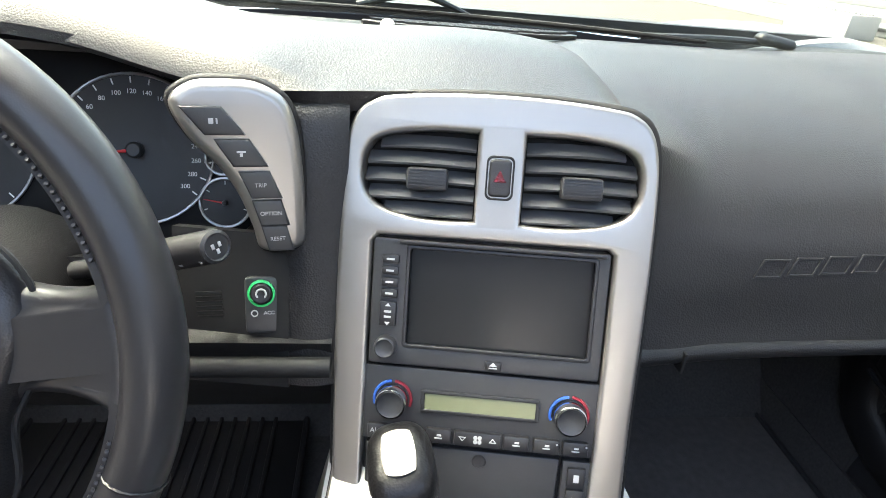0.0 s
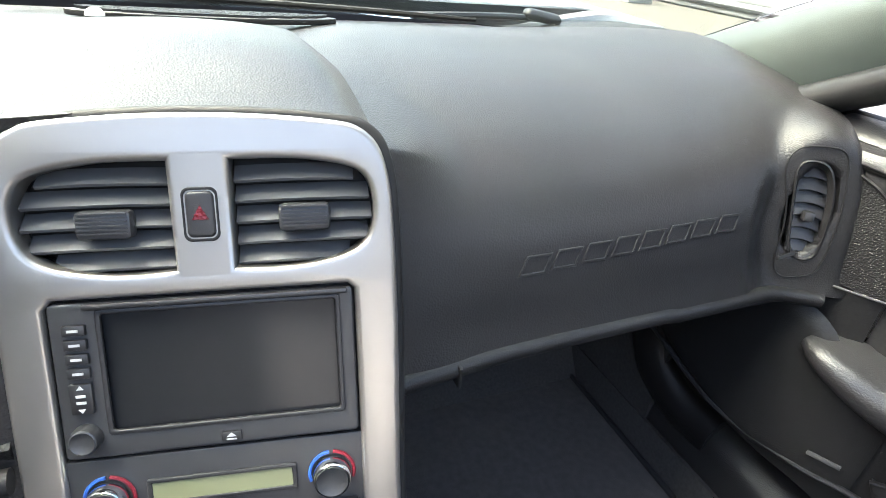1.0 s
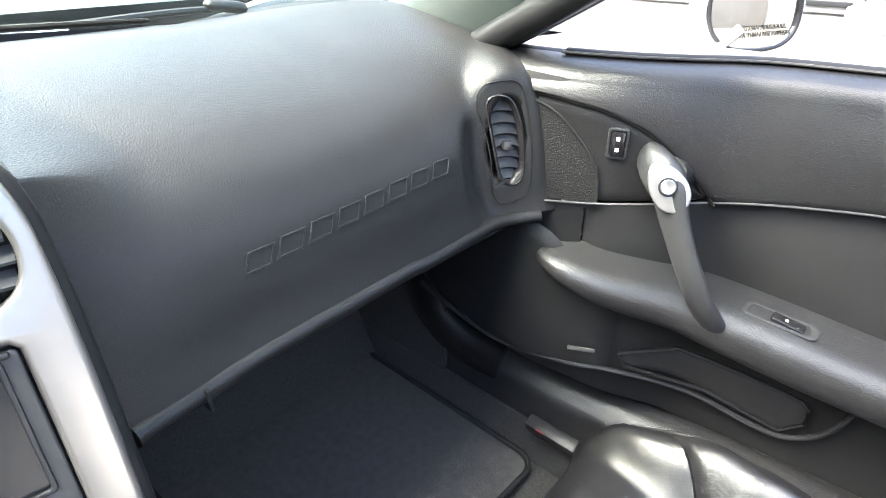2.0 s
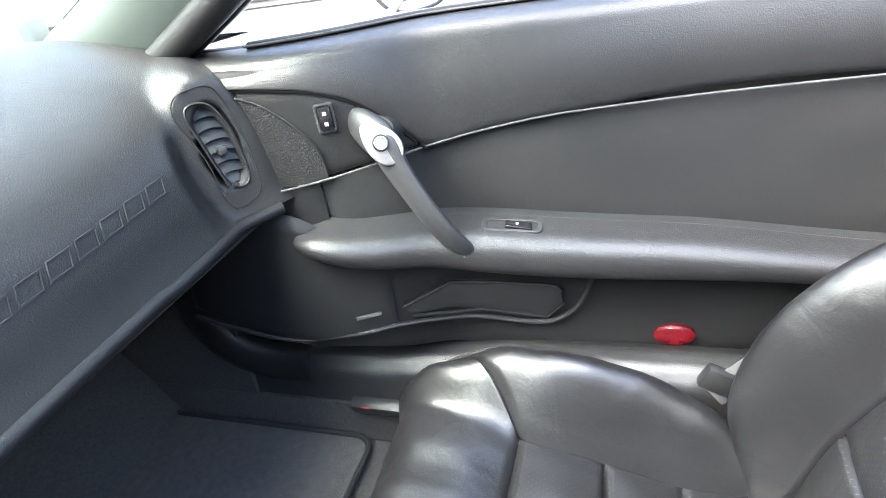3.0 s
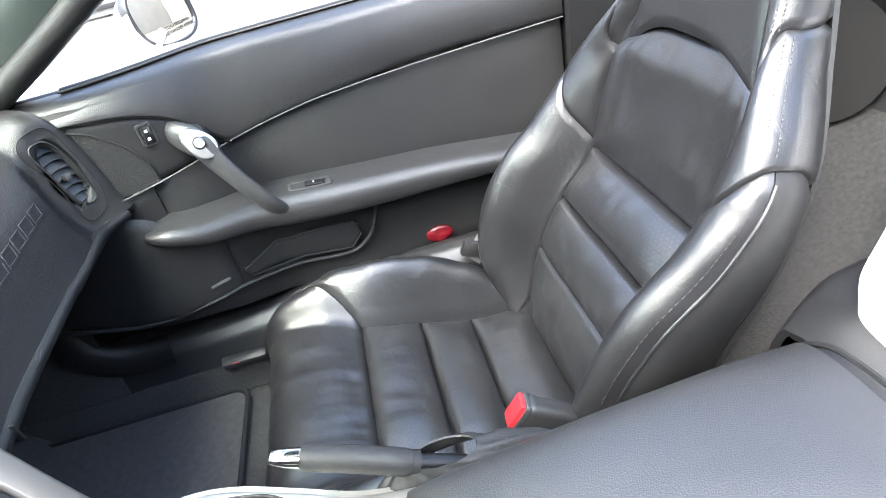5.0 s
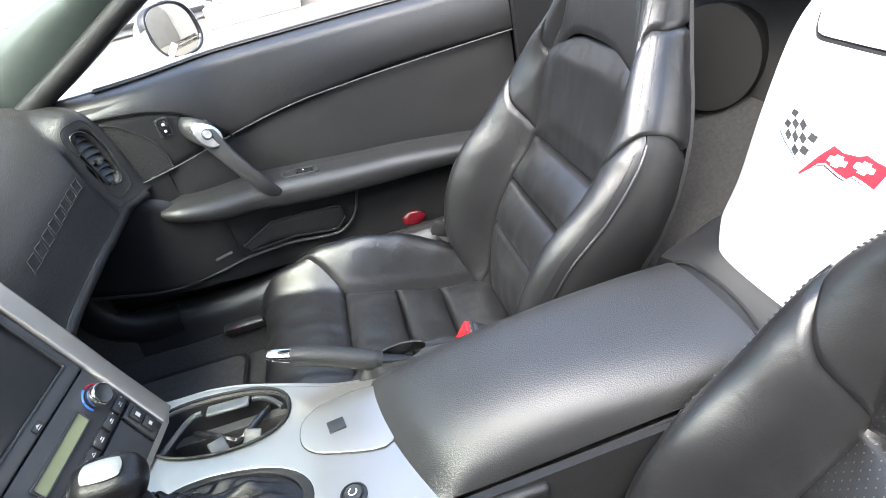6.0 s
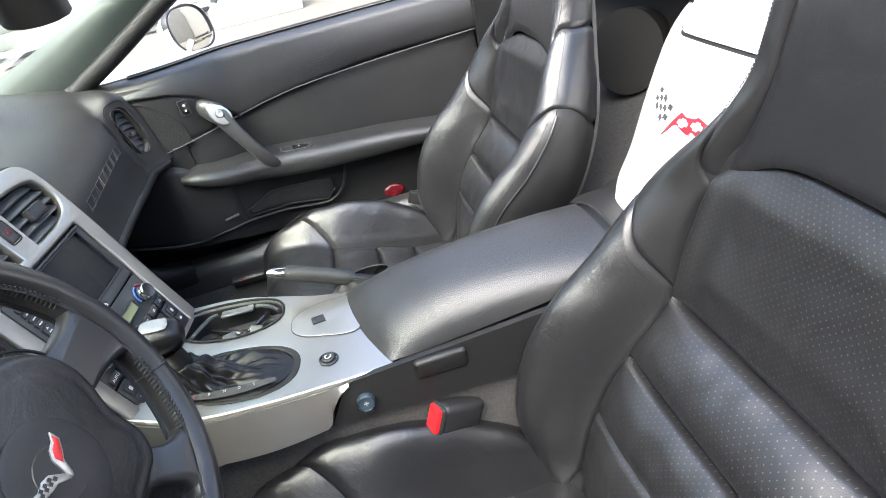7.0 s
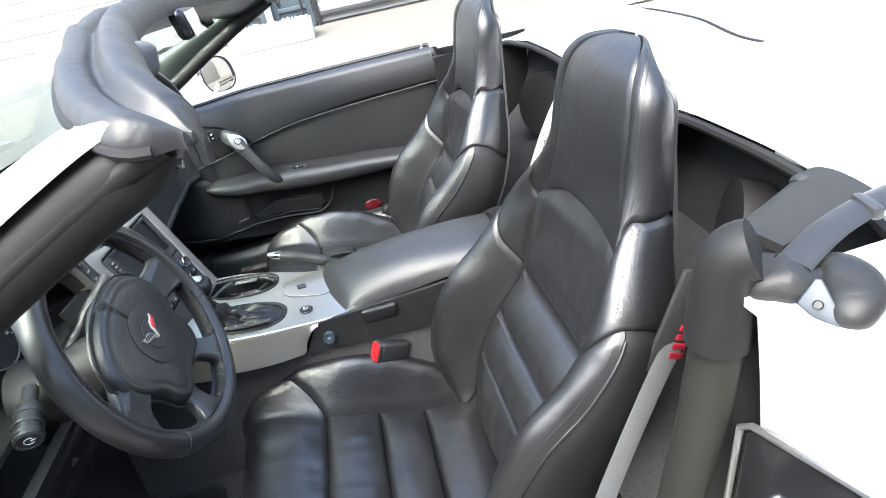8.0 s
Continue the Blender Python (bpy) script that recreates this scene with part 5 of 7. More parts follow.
for k in range(4):
    c = stalk_pts[7].lerp(stalk_pts[11], k / 3)
    for q in (-0.45, 0.15, 0.75):
        side = (Vector((0, -1, 0)) * math.cos(q) + Vector((0, 0, 1)) * math.sin(q)) * 0.0110
        part("stalk_mark", box((0.0038 - 0.0006 * k, 0.0009, 0.0018), axes(c + side, (1, -0.4, 0.4), side.cross(Vector((1, -0.4, 0.4)))) @ pose(0, 0, 0, 90, 0, 0)), label_ink, stalk)
part("stalk_end", lathe([(0.0114, -0.002), (0.0110, 0.003), (0.0090, 0.0046), (0.0080, 0.0036), (0.001, 0.0036)], 24, tipm), plastic_grey, stalk)
for dx, dy in ((-0.0025, 0.001), (0.0025, 0.001), (0.0, -0.003)):
    part("stalk_mark", box((0.0022, 0.0034, 0.0006), tipm @ pose(dx, dy, 0.0038), 0.0002), label_ink, stalk)
left_pts = line([(-0.41, 0.50, 0.765), (-0.45, 0.488, 0.760), (-0.495, 0.474, 0.752)], 6)
ls = part("light_stalk", tube(left_pts, lambda t: 0.010 + 0.006 * ease(0.4, 0.5, t), 18), plastic, wheel, "black light stalk")
for k in (7, 9, 11):
    part("stalk_ridge", tube([left_pts[k], left_pts[k] + Vector((-0.004, -0.001, -0.001))], 0.0172, 18), plastic_grey, ls)
le = axes(left_pts[-1], (0.35, -0.93, 0.0), (-0.3, -0.1, 0.94))
part("stalk_end", lathe([(0.0165, -0.002), (0.0165, 0.003), (0.0140, 0.005), (0.0125, 0.0035), (0.001, 0.0035)], 24, le), plastic_grey, ls)
part("stalk_mark", tube([le @ Vector((0.0055 * math.cos(t), 0.0055 * math.sin(t), 0.004)) for t in np.linspace(0.6, 5.4, 14)], 0.0008, 5), white_ink, ls)
part("stalk_mark", box((0.006, 0.0014, 0.0008), le @ pose(0.004, 0, 0.004)), white_ink, ls)
part("tilt_lever", tube(line([(-0.40, 0.52, 0.66), (-0.425, 0.508, 0.656), (-0.445, 0.495, 0.655)], 5), 0.012, 12, squash=lambda t: (1.3, 0.6)), plastic_grey, wheel, "grey column tilt lever")

# ---- centre console ----
console = thing("centre_console", (0, 0.1, 0.27), "centre console with silver top panel and padded black armrest", "console")
part("console_core", box((0.19, 0.62, 0.18), pose(-0.015, 0.0, 0.395), 0.01), carpet, console, "carpeted tunnel side")
part("tunnel_side", sheet(lambda a, b: (lerp(-0.150, -0.118, b), lerp(0.62, -0.34, a), lerp(0.27, 0.505, b)), 20, 8, 0.012), carpet, console, "charcoal carpet on the tunnel")
part("tunnel_side", sheet(lambda a, b: (lerp(0.140, 0.100, b), lerp(0.62, -0.34, a), lerp(0.27, 0.545, b)), 20, 8, 0.012, flip=True), carpet, console, "charcoal carpet on the tunnel")

top_z = spline([(0.10, 0.553), (0.16, 0.558), (0.25, 0.566), (0.34, 0.574), (0.40, 0.584), (0.43, 0.594), (0.46, 0.610)])
left_x = spline([(0.10, -0.112), (0.2, -0.122), (0.28, -0.128), (0.36, -0.128), (0.42, -0.120), (0.46, -0.114)])
right_x = spline([(0.10, 0.080), (0.2, 0.088), (0.26, 0.108), (0.32, 0.128), (0.36, 0.132), (0.40, 0.124), (0.46, 0.108)])
CUP, BOOT = (0.072, 0.338, 0.046, 0.078), (-0.058, 0.318, 0.052, 0.080)


def oval(c, k=1.0, n=40, turn=0.0):
    out = []
    for t in np.linspace(0, 2 * math.pi, n, endpoint=False):
        x, y = c[2] * k * math.copysign(abs(math.cos(t)) ** 0.8, math.cos(t)), c[3] * k * math.copysign(abs(math.sin(t)) ** 0.9, math.sin(t))
        out.append((c[0] + x * math.cos(turn) - y * math.sin(turn), c[1] + x * math.sin(turn) + y * math.cos(turn)))
    return out


def bend(bm):
    """Lay a flat plate onto the console's gently rising top."""
    for v in bm.verts:
        v.co.z += float(top_z(min(0.46, max(0.10, v.co.y))))
    return bm


rim = [(float(left_x(y)), y) for y in np.linspace(0.465, 0.112, 24)] + [(lerp(-0.112, 0.080, k / 8), lerp(0.112, 0.150, k / 8)) for k in range(1, 8)] + [(float(right_x(y)), y) for y in np.linspace(0.150, 0.465, 22)]
rim = rim[::-1]
part("silver_panel", bend(plate(rim, (oval(CUP), oval(BOOT, turn=-0.12)), 0.012, 0.004, pose(0, 0, 0.002), 3)), silver, console, "satin silver console panel", 50)


def skirt(a, b):
    y = lerp(0.465, 0.176, a)
    z0 = float(top_z(y)) - 0.004
    deep = float(np.interp(y, (0.176, 0.190, 0.203, 0.214, 0.35, 0.465), (0.003, 0.010, 0.026, 0.054, 0.056, 0.09)))
    return (float(left_x(y)) - 0.001 - 0.020 * b * ease(0.12, 0.3, y), y, z0 - deep * b)


part("silver_skirt", sheet(skirt, 40, 8, 0.003), silver, console, "satin silver panel side", 60)
part("silver_skirt", sheet(lambda a, b: (float(right_x(lerp(0.465, 0.15, a))) + 0.001 + 0.004 * b, lerp(0.465, 0.15, a), float(top_z(lerp(0.465, 0.15, a))) - 0.004 - 0.035 * b), 30, 6, 0.006, flip=True), silver, console, "satin silver panel side", 60)

# cup holder well
well = part("cup_well", sheet(lambda a, b: ((lambda p: (p[0], p[1], float(top_z(p[1])) - 0.003 - 0.075 * b))(
    (CUP[0] + CUP[2] * (1.0 - 0.08 * b) * math.copysign(abs(math.cos(2 * math.pi * a)) ** 0.8, math.cos(2 * math.pi * a)), CUP[1] + CUP[3] * (1.0 - 0.05 * b) * math.copysign(abs(math.sin(2 * math.pi * a)) ** 0.9, math.sin(2 * math.pi * a))))), 48, 6, 0.003, flip=True), plastic, console, "black double cup holder", 60)
part("well_floor", plate(oval(CUP, 0.97), (), 0.004, 0.0005, pose(0, 0, 0.494)), rubber, well)
part("well_rim", tube([(x, y, float(top_z(y)) + 0.003) for x, y in oval(CUP, 1.01)], 0.0020, 8, True), rubber, well)
for cy in (0.302, 0.378):
    part("cup_ring", lathe([(0.036, -0.004), (0.036, 0.004), (0.034, 0.006), (0.032, 0.004), (0.031, -0.004)], 36, pose(0.070, cy, 0.510)), gloss_black, well)
    part("cup_mat", lathe([(0.031, 0.0), (0.001, 0.001)], 30, pose(0.070, cy, 0.5075)), rubber, well)
part("cup_divider", tube(line([(0.100, 0.290, 0.552), (0.066, 0.312, 0.556), (0.060, 0.326, 0.552), (0.068, 0.342, 0.556), (0.094, 0.380, 0.552)], 6), 0.0042, 8), gloss_black, well)
for px, py, rz in ((0.056, 0.347, 25), (0.055, 0.307, -20)):
    part("cup_clip", box((0.018, 0.020, 0.005), pose(px, py, 0.556, 12, -35, rz), 0.0022), satin_grip, well)
part("cup_clip", box((0.006, 0.018, 0.018), pose(0.060, 0.398, 0.540, 0, -15, 40), 0.002), satin_grip, well)
cover = part("cup_cover", box((0.019, 0.050, 0.005), pose(0.1015, 0.334, float(top_z(0.334)) - 0.003, 4, 10, 2), 0.0022, 3), vent_plastic, well, "folded silver cup holder cover")
part("cover_arm", tube([(0.095 - 0.052 * ease(0, 1, k / 8) ** 1.4, lerp(0.362, 0.409, k / 8), float(top_z(0.385)) - 0.003) for k in range(9)], 0.0034, 8), plastic_grey, cover)
part("cover_arm", tube([(0.106 - 0.030 * (k / 6) ** 2, lerp(0.306, 0.268, k / 6), float(top_z(0.285)) - 0.003) for k in range(7)], 0.0034, 8), plastic_grey, cover)

# fuel door plate and buttons
tear = [(p.x, p.y) for p in line([(0.020, 0.247, 0), (-0.002, 0.240, 0), (-0.016, 0.212, 0), (-0.020, 0.150, 0), (0.062, 0.150, 0), (0.062, 0.210, 0), (0.044, 0.240, 0)], 5, True)]
fp = part("fuel_plate", bend(plate(tear, (), 0.004, 0.001, pose(0, 0, 0.0042))), silver, console, "raised silver plate")
part("plate_groove", tube([(x, y, float(top_z(y)) + 0.0028) for x, y in tear], 0.0011, 5, True), grey_seal, fp)
part("fuel_button", box((0.016, 0.019, 0.005), pose(0.020, 0.207, float(top_z(0.207)) + 0.0045, 5, 0, 12), 0.001), plastic, fp, "small black fuel flap button")
eb = part("traction_button", lathe([(0.0135, 0), (0.0135, 0.002), (0.0115, 0.003), (0.0110, 0.001), (0.001, 0.001)], 28, pose(-0.072, 0.197, float(top_z(0.197)) + 0.002, 5)), plastic, console)
part("button_cap", lathe([(0.0088, 0), (0.0088, 0.0035), (0.0075, 0.0045), (0.001, 0.004)], 24, pose(-0.072, 0.197, float(top_z(0.197)) + 0.003, 5)), plastic_grey, eb)
part("button_mark", tube([Vector((-0.072 + 0.004 * math.cos(t), 0.197 + 0.004 * math.sin(t), float(top_z(0.197)) + 0.0078)) for t in np.linspace(0.4, 5.2, 12)], 0.0007, 5), white_ink, eb)

# armrest lid
lid_top = spline([(-0.225, 0.616), (-0.15, 0.622), (-0.05, 0.622), (0.04, 0.614), (0.10, 0.600), (0.145, 0.578), (0.163, 0.560)])


def lid(a, b):
    y = lerp(-0.222, 0.166, a)
    xl, xr = lerp(-0.113, -0.105, ease(-0.2, 0.1, y)), 0.083
    # plan: front edge runs slantwise with rounded corners
    front = lerp(0.118, 0.172, b)
    yy = lerp(-0.222, front + 0.010 * math.sin(math.pi * b), a)
    zt = float(lid_top(min(0.163, lerp(-0.222, 0.163, a))))
    base = lerp(0.585, 0.556, ease(-0.2, 0.1, yy))
    u = 2 * b - 1
    round_ = (1 - abs(u) ** 3.2)
    endr = 1 - max(0.0, (a - 0.90) / 0.10) ** 2.0
    z = base + (zt - base) * max(0.0, round_) ** 0.55 * max(0.0, endr) ** 0.5
    return (lerp(xl, xr, 0.5 + 0.5 * u * 1.0), yy, z)


part("armrest_lid", sheet(lid, 48, 36, 0.012, flip=True), vinyl, console, "padded black grained armrest lid", 70)
part("lid_seam", tube(line([(0.083, -0.225, 0.585), (0.05, -0.232, 0.612), (-0.02, -0.234, 0.619), (-0.08, -0.230, 0.610), (-0.113, -0.224, 0.588)], 6), 0.003, 6), rubber, console)


def saddle(a, b):
    """Tunnel cover from the lid's end back to the foot of the waterfall, rolling down to the carpet."""
    y = lerp(-0.229, -0.40, b)
    u = 2 * a - 1
    wide = lerp(0.092, 0.165, ease(-0.3, 0.75, b))
    shift = -0.014 * (1 - b)
    top = lerp(0.603, 0.574, ease(0.0, 0.55, b)) + 0.014 * b * min(1.0, abs(u) / 0.6) ** 2
    if abs(u) < 0.62:
        return (shift + wide * u / 0.62, y, top - 0.010 * (abs(u) / 0.62) ** 6)
    w = (abs(u) - 0.62) / 0.38
    ang = w * math.pi / 2
    return (shift + math.copysign(wide + 0.030 * math.sin(ang) + 0.06 * b * w ** 3, u), y, top - 0.010 - 0.060 * (1 - math.cos(ang)) - 0.12 * w ** 3)


part("console_rear", sheet(saddle, 48, 16, 0.008, flip=True), vinyl_dull, console, "smooth black rear console cover", 60)
# black side wall under the lid, with pull and power socket
side = part("side_wall", sheet(lambda a, b: (-0.113 - 0.007 * b, lerp(0.214 - 0.034 * (1 - b), -0.30, a), lerp(float(lerp(0.556, 0.585, a)), lerp(0.497, 0.475, a), b)), 30, 8, 0.01), vinyl_dull, console, "black console side wall", 60)
part("wall_ridge", tube([(-0.1155, 0.16, 0.553), (-0.115, 0.05, 0.560), (-0.114, -0.1, 0.571), (-0.113, -0.22, 0.582)], 0.003, 6), rubber, console)
part("lid_pull", box((0.014, 0.072, 0.034), pose(-0.124, 0.053, 0.545, 0, -8, 0), 0.006, 3), vinyl_dull, console, "armrest release pull")
sk = axes((-0.131, 0.162, 0.524), (0, -1, 0), (0.13, 0, 0.99))
socket = part("power_socket", lathe([(0.0125, -0.004), (0.0125, 0.003), (0.0110, 0.005), (0.0100, 0.003), (0.001, 0.003)], 28, sk), material("slate_blue_plastic", (0.022, 0.034, 0.048), 0.35), console, "blue-grey power socket cap")
part("cap_mark", box((0.007, 0.0012, 0.0008), sk @ pose(0, 0, 0.0034)), grey_ink, socket)
part("cap_mark", box((0.0012, 0.006, 0.0008), sk @ pose(0, 0, 0.0034)), grey_ink, socket)
part("cap_lip", box((0.014, 0.004, 0.004), sk @ pose(0, -0.0145, 0.001), 0.0015), plastic, socket)

# ---- gear selector ----
shifter = thing("gear_selector", (-0.058, 0.318, 0.57), "leather-booted gear selector with silver-topped knob", "gear lever")
part("boot_frame", bend(plate(oval(BOOT, 1.04, 48, -0.12), (oval(BOOT, 0.90, 48, -0.12),), 0.006, 0.002, pose(0, 0, 0.003), 3)), rubber, shifter)
neck = Vector((-0.061, 0.374, 0.622))


def boot(a, b):
    t = 2 * math.pi * a
    cx, cy = BOOT[2] * 0.92 * math.cos(t), BOOT[3] * 0.92 * math.sin(t)
    cx, cy = cx * math.cos(-0.12) - cy * math.sin(-0.12), cx * math.sin(-0.12) + cy * math.cos(-0.12)
    y = BOOT[1] + cy
    base = Vector((BOOT[0] + cx, y, float(top_z(y)) + 0.002))
    top = neck + Vector((0.0135 * math.cos(t), 0.0135 * math.sin(t), 0.0))
    p = base.lerp(top, b)
    rise = 0.30 * b ** 1.3 + 0.70 * ease(0.55, 1.0, b)
    p.z = base.z + (top.z - base.z) * rise + 0.011 * math.sin(math.pi * min(1, b * 1.25)) * (0.55 - 0.45 * math.sin(t)) * ease(-0.075, -0.02, cx)
    side = ease(0.03, 0.25, b) * ease(1.0, 0.85, b)
    fold = 0.0085 * side * noise.noise(Vector((3.2 * math.cos(t), 3.2 * math.sin(t), b * 3.5 + 2)))
    fold += 0.0042 * side * noise.noise(Vector((9 * math.cos(t) + 3, 5 * math.sin(t), b * 7.0))) * ease(-0.08, -0.03, cx)
    fold += 0.0028 * math.sin(b * 34 + 2.6 * math.sin(t) + 1.5 * math.cos(2 * t)) * ease(0.62, 0.82, b)
    n = Vector((0.5 * math.cos(t), 0.5 * math.sin(t), 0.8)).normalized()
    return p + n * fold


part("leather_boot", sheet(boot, 96, 44, 0.002), boot_leather, shifter, "creased black leather boot", 80)


def strip(a, b):
    y = lerp(0.376, 0.264, a)
    half = 0.0054 * max(0.05, math.sin(math.pi * min(1, max(0, 0.03 + 0.94 * a)))) ** 0.55
    x = -0.0955 - 0.004 * math.sin(math.pi * a) + half * (2 * b - 1)
    return (x, y, float(top_z(y)) + 0.0095 + 0.0035 * b)


gate = part("gate_strip", sheet(strip, 30, 6, 0.0015), pillar_vinyl, shifter, "tapered gear position strip", 60)
for k, word in enumerate("PRNDS"):
    y = 0.366 - 0.0185 * k
    part("gear_letter", words(word, 0.0055, axes((-0.0985, y, float(top_z(y)) + 0.0132), (0.05, -1, -0.06), (1, 0.05, 0.26)), 0.0002), red_ink if k == 0 else grey_ink, gate)
part("stem", tube([neck + Vector((0, -0.002, -0.012)), neck + Vector((-0.002, 0.001, 0.012)), neck + Vector((-0.004, 0.003, 0.026))], 0.0128, 16), boot_leather, shifter)
kn = pose(-0.066, 0.381, 0.670, 8, -10, 4) @ Matrix.Diagonal((0.90, 0.92, 0.95, 1))


def knob(a, b):
    t, p = 2 * math.pi * a, math.pi * b
    def se(v, e):
        return math.copysign(abs(v) ** e, v)
    z = se(math.cos(p), 0.62)
    r = abs(math.sin(p)) ** 0.55
    low = ease(0.1, -1.0, z)
    x, y = 0.0225 * r * se(math.cos(t), 0.68) * (1 - 0.32 * low), 0.0315 * r * se(math.sin(t), 0.68) * (1 - 0.42 * low)
    return kn @ Vector((x + 0.006 * low, y - 0.006 * low, 0.0205 * z - 0.006 * low))


gk = part("knob", sheet(knob, 48, 28, 0.002), boot_leather, shifter, "leather gear knob", 80)


def inlay(a, b):
    x, y = (2 * a - 1), (2 * b - 1)
    x, y = 0.0118 * x * math.sqrt(1 - 0.28 * y * y), 0.0180 * y * math.sqrt(1 - 0.28 * x * x)
    rr = min(0.99, (abs(x / 0.0225) ** 2.94 + abs(y / 0.0315) ** 2.94) ** 0.34)
    return kn @ Vector((x, y, 0.0205 * (1 - rr ** 3.6) ** 0.31 + 0.0042))


part("knob_cap", sheet(inlay, 18, 20, 0.003), silver, gk, "satin silver knob inlay", 60)
seam = [knob(0.02 + 0.36 * (k / 18) - 0.30, 0.50 + 0.02 * math.sin(k)) for k in range(19)]
tagged(part("knob_stitching", join(*[tube([p + Vector((0, 0, 0.003)), p + Vector((0.0004, -0.0006, 0.0006)), p + Vector((0, 0, -0.003))], 0.0009, 5) for p in seam]), dark_thread, gk, "cross stitching round the knob"), kind="stuff")

# ---- handbrake ----
hb = thing("handbrake", (0.10, 0.15, 0.56), "black leather handbrake lever with chrome button", "handbrake")
lever = line([(0.094, 0.10, 0.552), (0.098, 0.15, 0.573), (0.107, 0.205, 0.594), (0.114, 0.245, 0.606)], 8)
part("grip", tube(lever[8:], lambda t: float(spline([(0, 0.0115), (0.05, 0.0128), (0.5, 0.0128), (0.93, 0.0120), (1, 0.0100)])(t)), 18), pillar_vinyl, hb, "black grip")
part("grip_collar", tube([lever[7], lever[8]], 0.0118, 16), rubber, hb)
part("lever_arm", tube(lever[:8], 0.0085, 12), boot_leather, hb)
tipd = (lever[-1] - lever[-3]).normalized()
part("release_button", tube([lever[-1] - tipd * 0.004, lever[-1] + tipd * 0.010, lever[-1] + tipd * 0.022, lever[-1] + tipd * 0.027], lambda t: 0.0098 - 0.003 * t * t, 16, squash=lambda t: (1.0, lerp(1.0, 0.62, t))), chrome, hb, "chrome release button")
part("lever_boot", sheet(lambda a, b: Vector((0.098 + 0.020 * math.cos(2 * math.pi * a) * (1.3 - 0.5 * b), 0.10 + 0.075 * math.sin(2 * math.pi * a) * (1.2 - 0.75 * b) + 0.02 * b, 0.548 + 0.026 * b + 0.004 * math.sin(9 * a * 6.28 + 8 * b) * math.sin(math.pi * b))), 48, 12, 0.002), pillar_vinyl, hb, "wrinkled leather boot", 80)

# ---- belt buckles ----
def buckle(at, aim, label):
    root = thing("belt_buckle", at, label, "belt buckle", "belt buckles")
    d = Vector(aim).normalized()
    m = axes(Vector(at), d.cross(Vector((0, 0, 1))), d)
    part("buckle_body", box((0.030, 0.070, 0.044), m @ pose(0, -0.007, 0), 0.010, 4), plastic, root)
    part("press_button", box((0.024, 0.012, 0.037), m @ pose(0, 0.031, 0), 0.003), red_plastic, root, "red release button")
    part("button_frame", plate(rounded(-0.0145, -0.021, 0.0145, 0.021, 0.005), (rounded(-0.0115, -0.018, 0.0115, 0.018, 0.004),), 0.006, 0.001, m @ pose(0, 0.031, 0, -90, 0, 0)), plastic_grey, root)
    part("buckle_stalk", tube([m @ Vector((0, -0.05, 0)), m @ Vector((0, -0.09, -0.004)), m @ Vector((0.002, -0.13, -0.02))], 0.011, 10, squash=lambda t: (0.7, 1.6), up=d.cross(Vector((1, 0, 0)))), plastic, root)
    return root


buckle((-0.136, 0.055, 0.458), (-0.30, 0.82, 0.42), "red-buttoned belt buckle beside the driver's seat")
buckle((0.176, 0.004, 0.480), (0.10, 0.80, 0.55), "red-buttoned belt buckle beside the passenger seat")

# ---- the car's shell ----
car = thing("car_body", (0, 0, 0), "white open convertible car body with black cabin", "car")
part("floor_pan", sheet(lambda a, b: (lerp(-0.68, 0.68, a), lerp(-0.50, 0.80, b), 0.265), 12, 16, 0.02), carpet, car, "charcoal carpet floor")
part("toe_board", sheet(lambda a, b: (lerp(-0.68, 0.68, a), 0.80 + 0.24 * b, 0.265 + 0.36 * b * (0.4 + 0.6 * b)), 12, 12, 0.02), carpet, car, "carpeted toe board")
part("firewall", box((1.36, 0.03, 0.34), pose(0, 1.06, 0.72)), plastic, car)
for sg in (1, -1):
    sill = [(0.0, 0.262), (0.004, 0.33), (0.012, 0.372), (0.03, 0.392), (0.055, 0.398), (0.085, 0.385), (0.115, 0.30), (0.12, 0.20)]
    part("sill", sheet(lambda a, b, sg=sg: (lambda q: (sg * (0.622 + q[0] + 0.03 * ease(0.5, 0.2, lerp(0.66, -0.36, a))), lerp(0.66, -0.36, a), q[1] + 0.008 * ease(0.45, 0.66, lerp(0.66, -0.36, a))))(
        (float(np.interp(b * 7, range(8), [s[0] for s in sill])), float(np.interp(b * 7, range(8), [s[1] for s in sill])))), 24, 21, 0.01, flip=sg < 0), vinyl, car, "black door sill cover", 70)
    post = line([(sg * 0.650, 0.56, 0.375), (sg * 0.640, 0.63, 0.385), (sg * 0.632, 0.69, 0.425), (sg * 0.630, 0.715, 0.50), (sg * 0.628, 0.725, 0.62), (sg * 0.625, 0.73, 0.70)], 6)
    part("post_trim", tube(post, 0.030, 14, squash=lambda t: (1.2, 0.8), up=(1, 0, 0)), vinyl_dull, car)
    part("hinge_post", sheet(lambda a, b, sg=sg: (sg * lerp(0.745, 0.70, a), lerp(0.30, 0.80, a), lerp(0.36, 0.60, b)), 8, 6, 0.01), rubber, car)
    part("kick_panel", sheet(lambda a, b, sg=sg: (sg * (0.628 + 0.01 * b), lerp(0.66, 1.04, a), lerp(0.27, 0.70, b)), 6, 6, 0.01), carpet, car)
    part("side_carpet", sheet(lambda a, b, sg=sg: (sg * (0.612 + 0.012 * b), lerp(0.40, 1.0, a), lerp(0.266, 0.325, b)), 8, 4, 0.008), carpet, car)

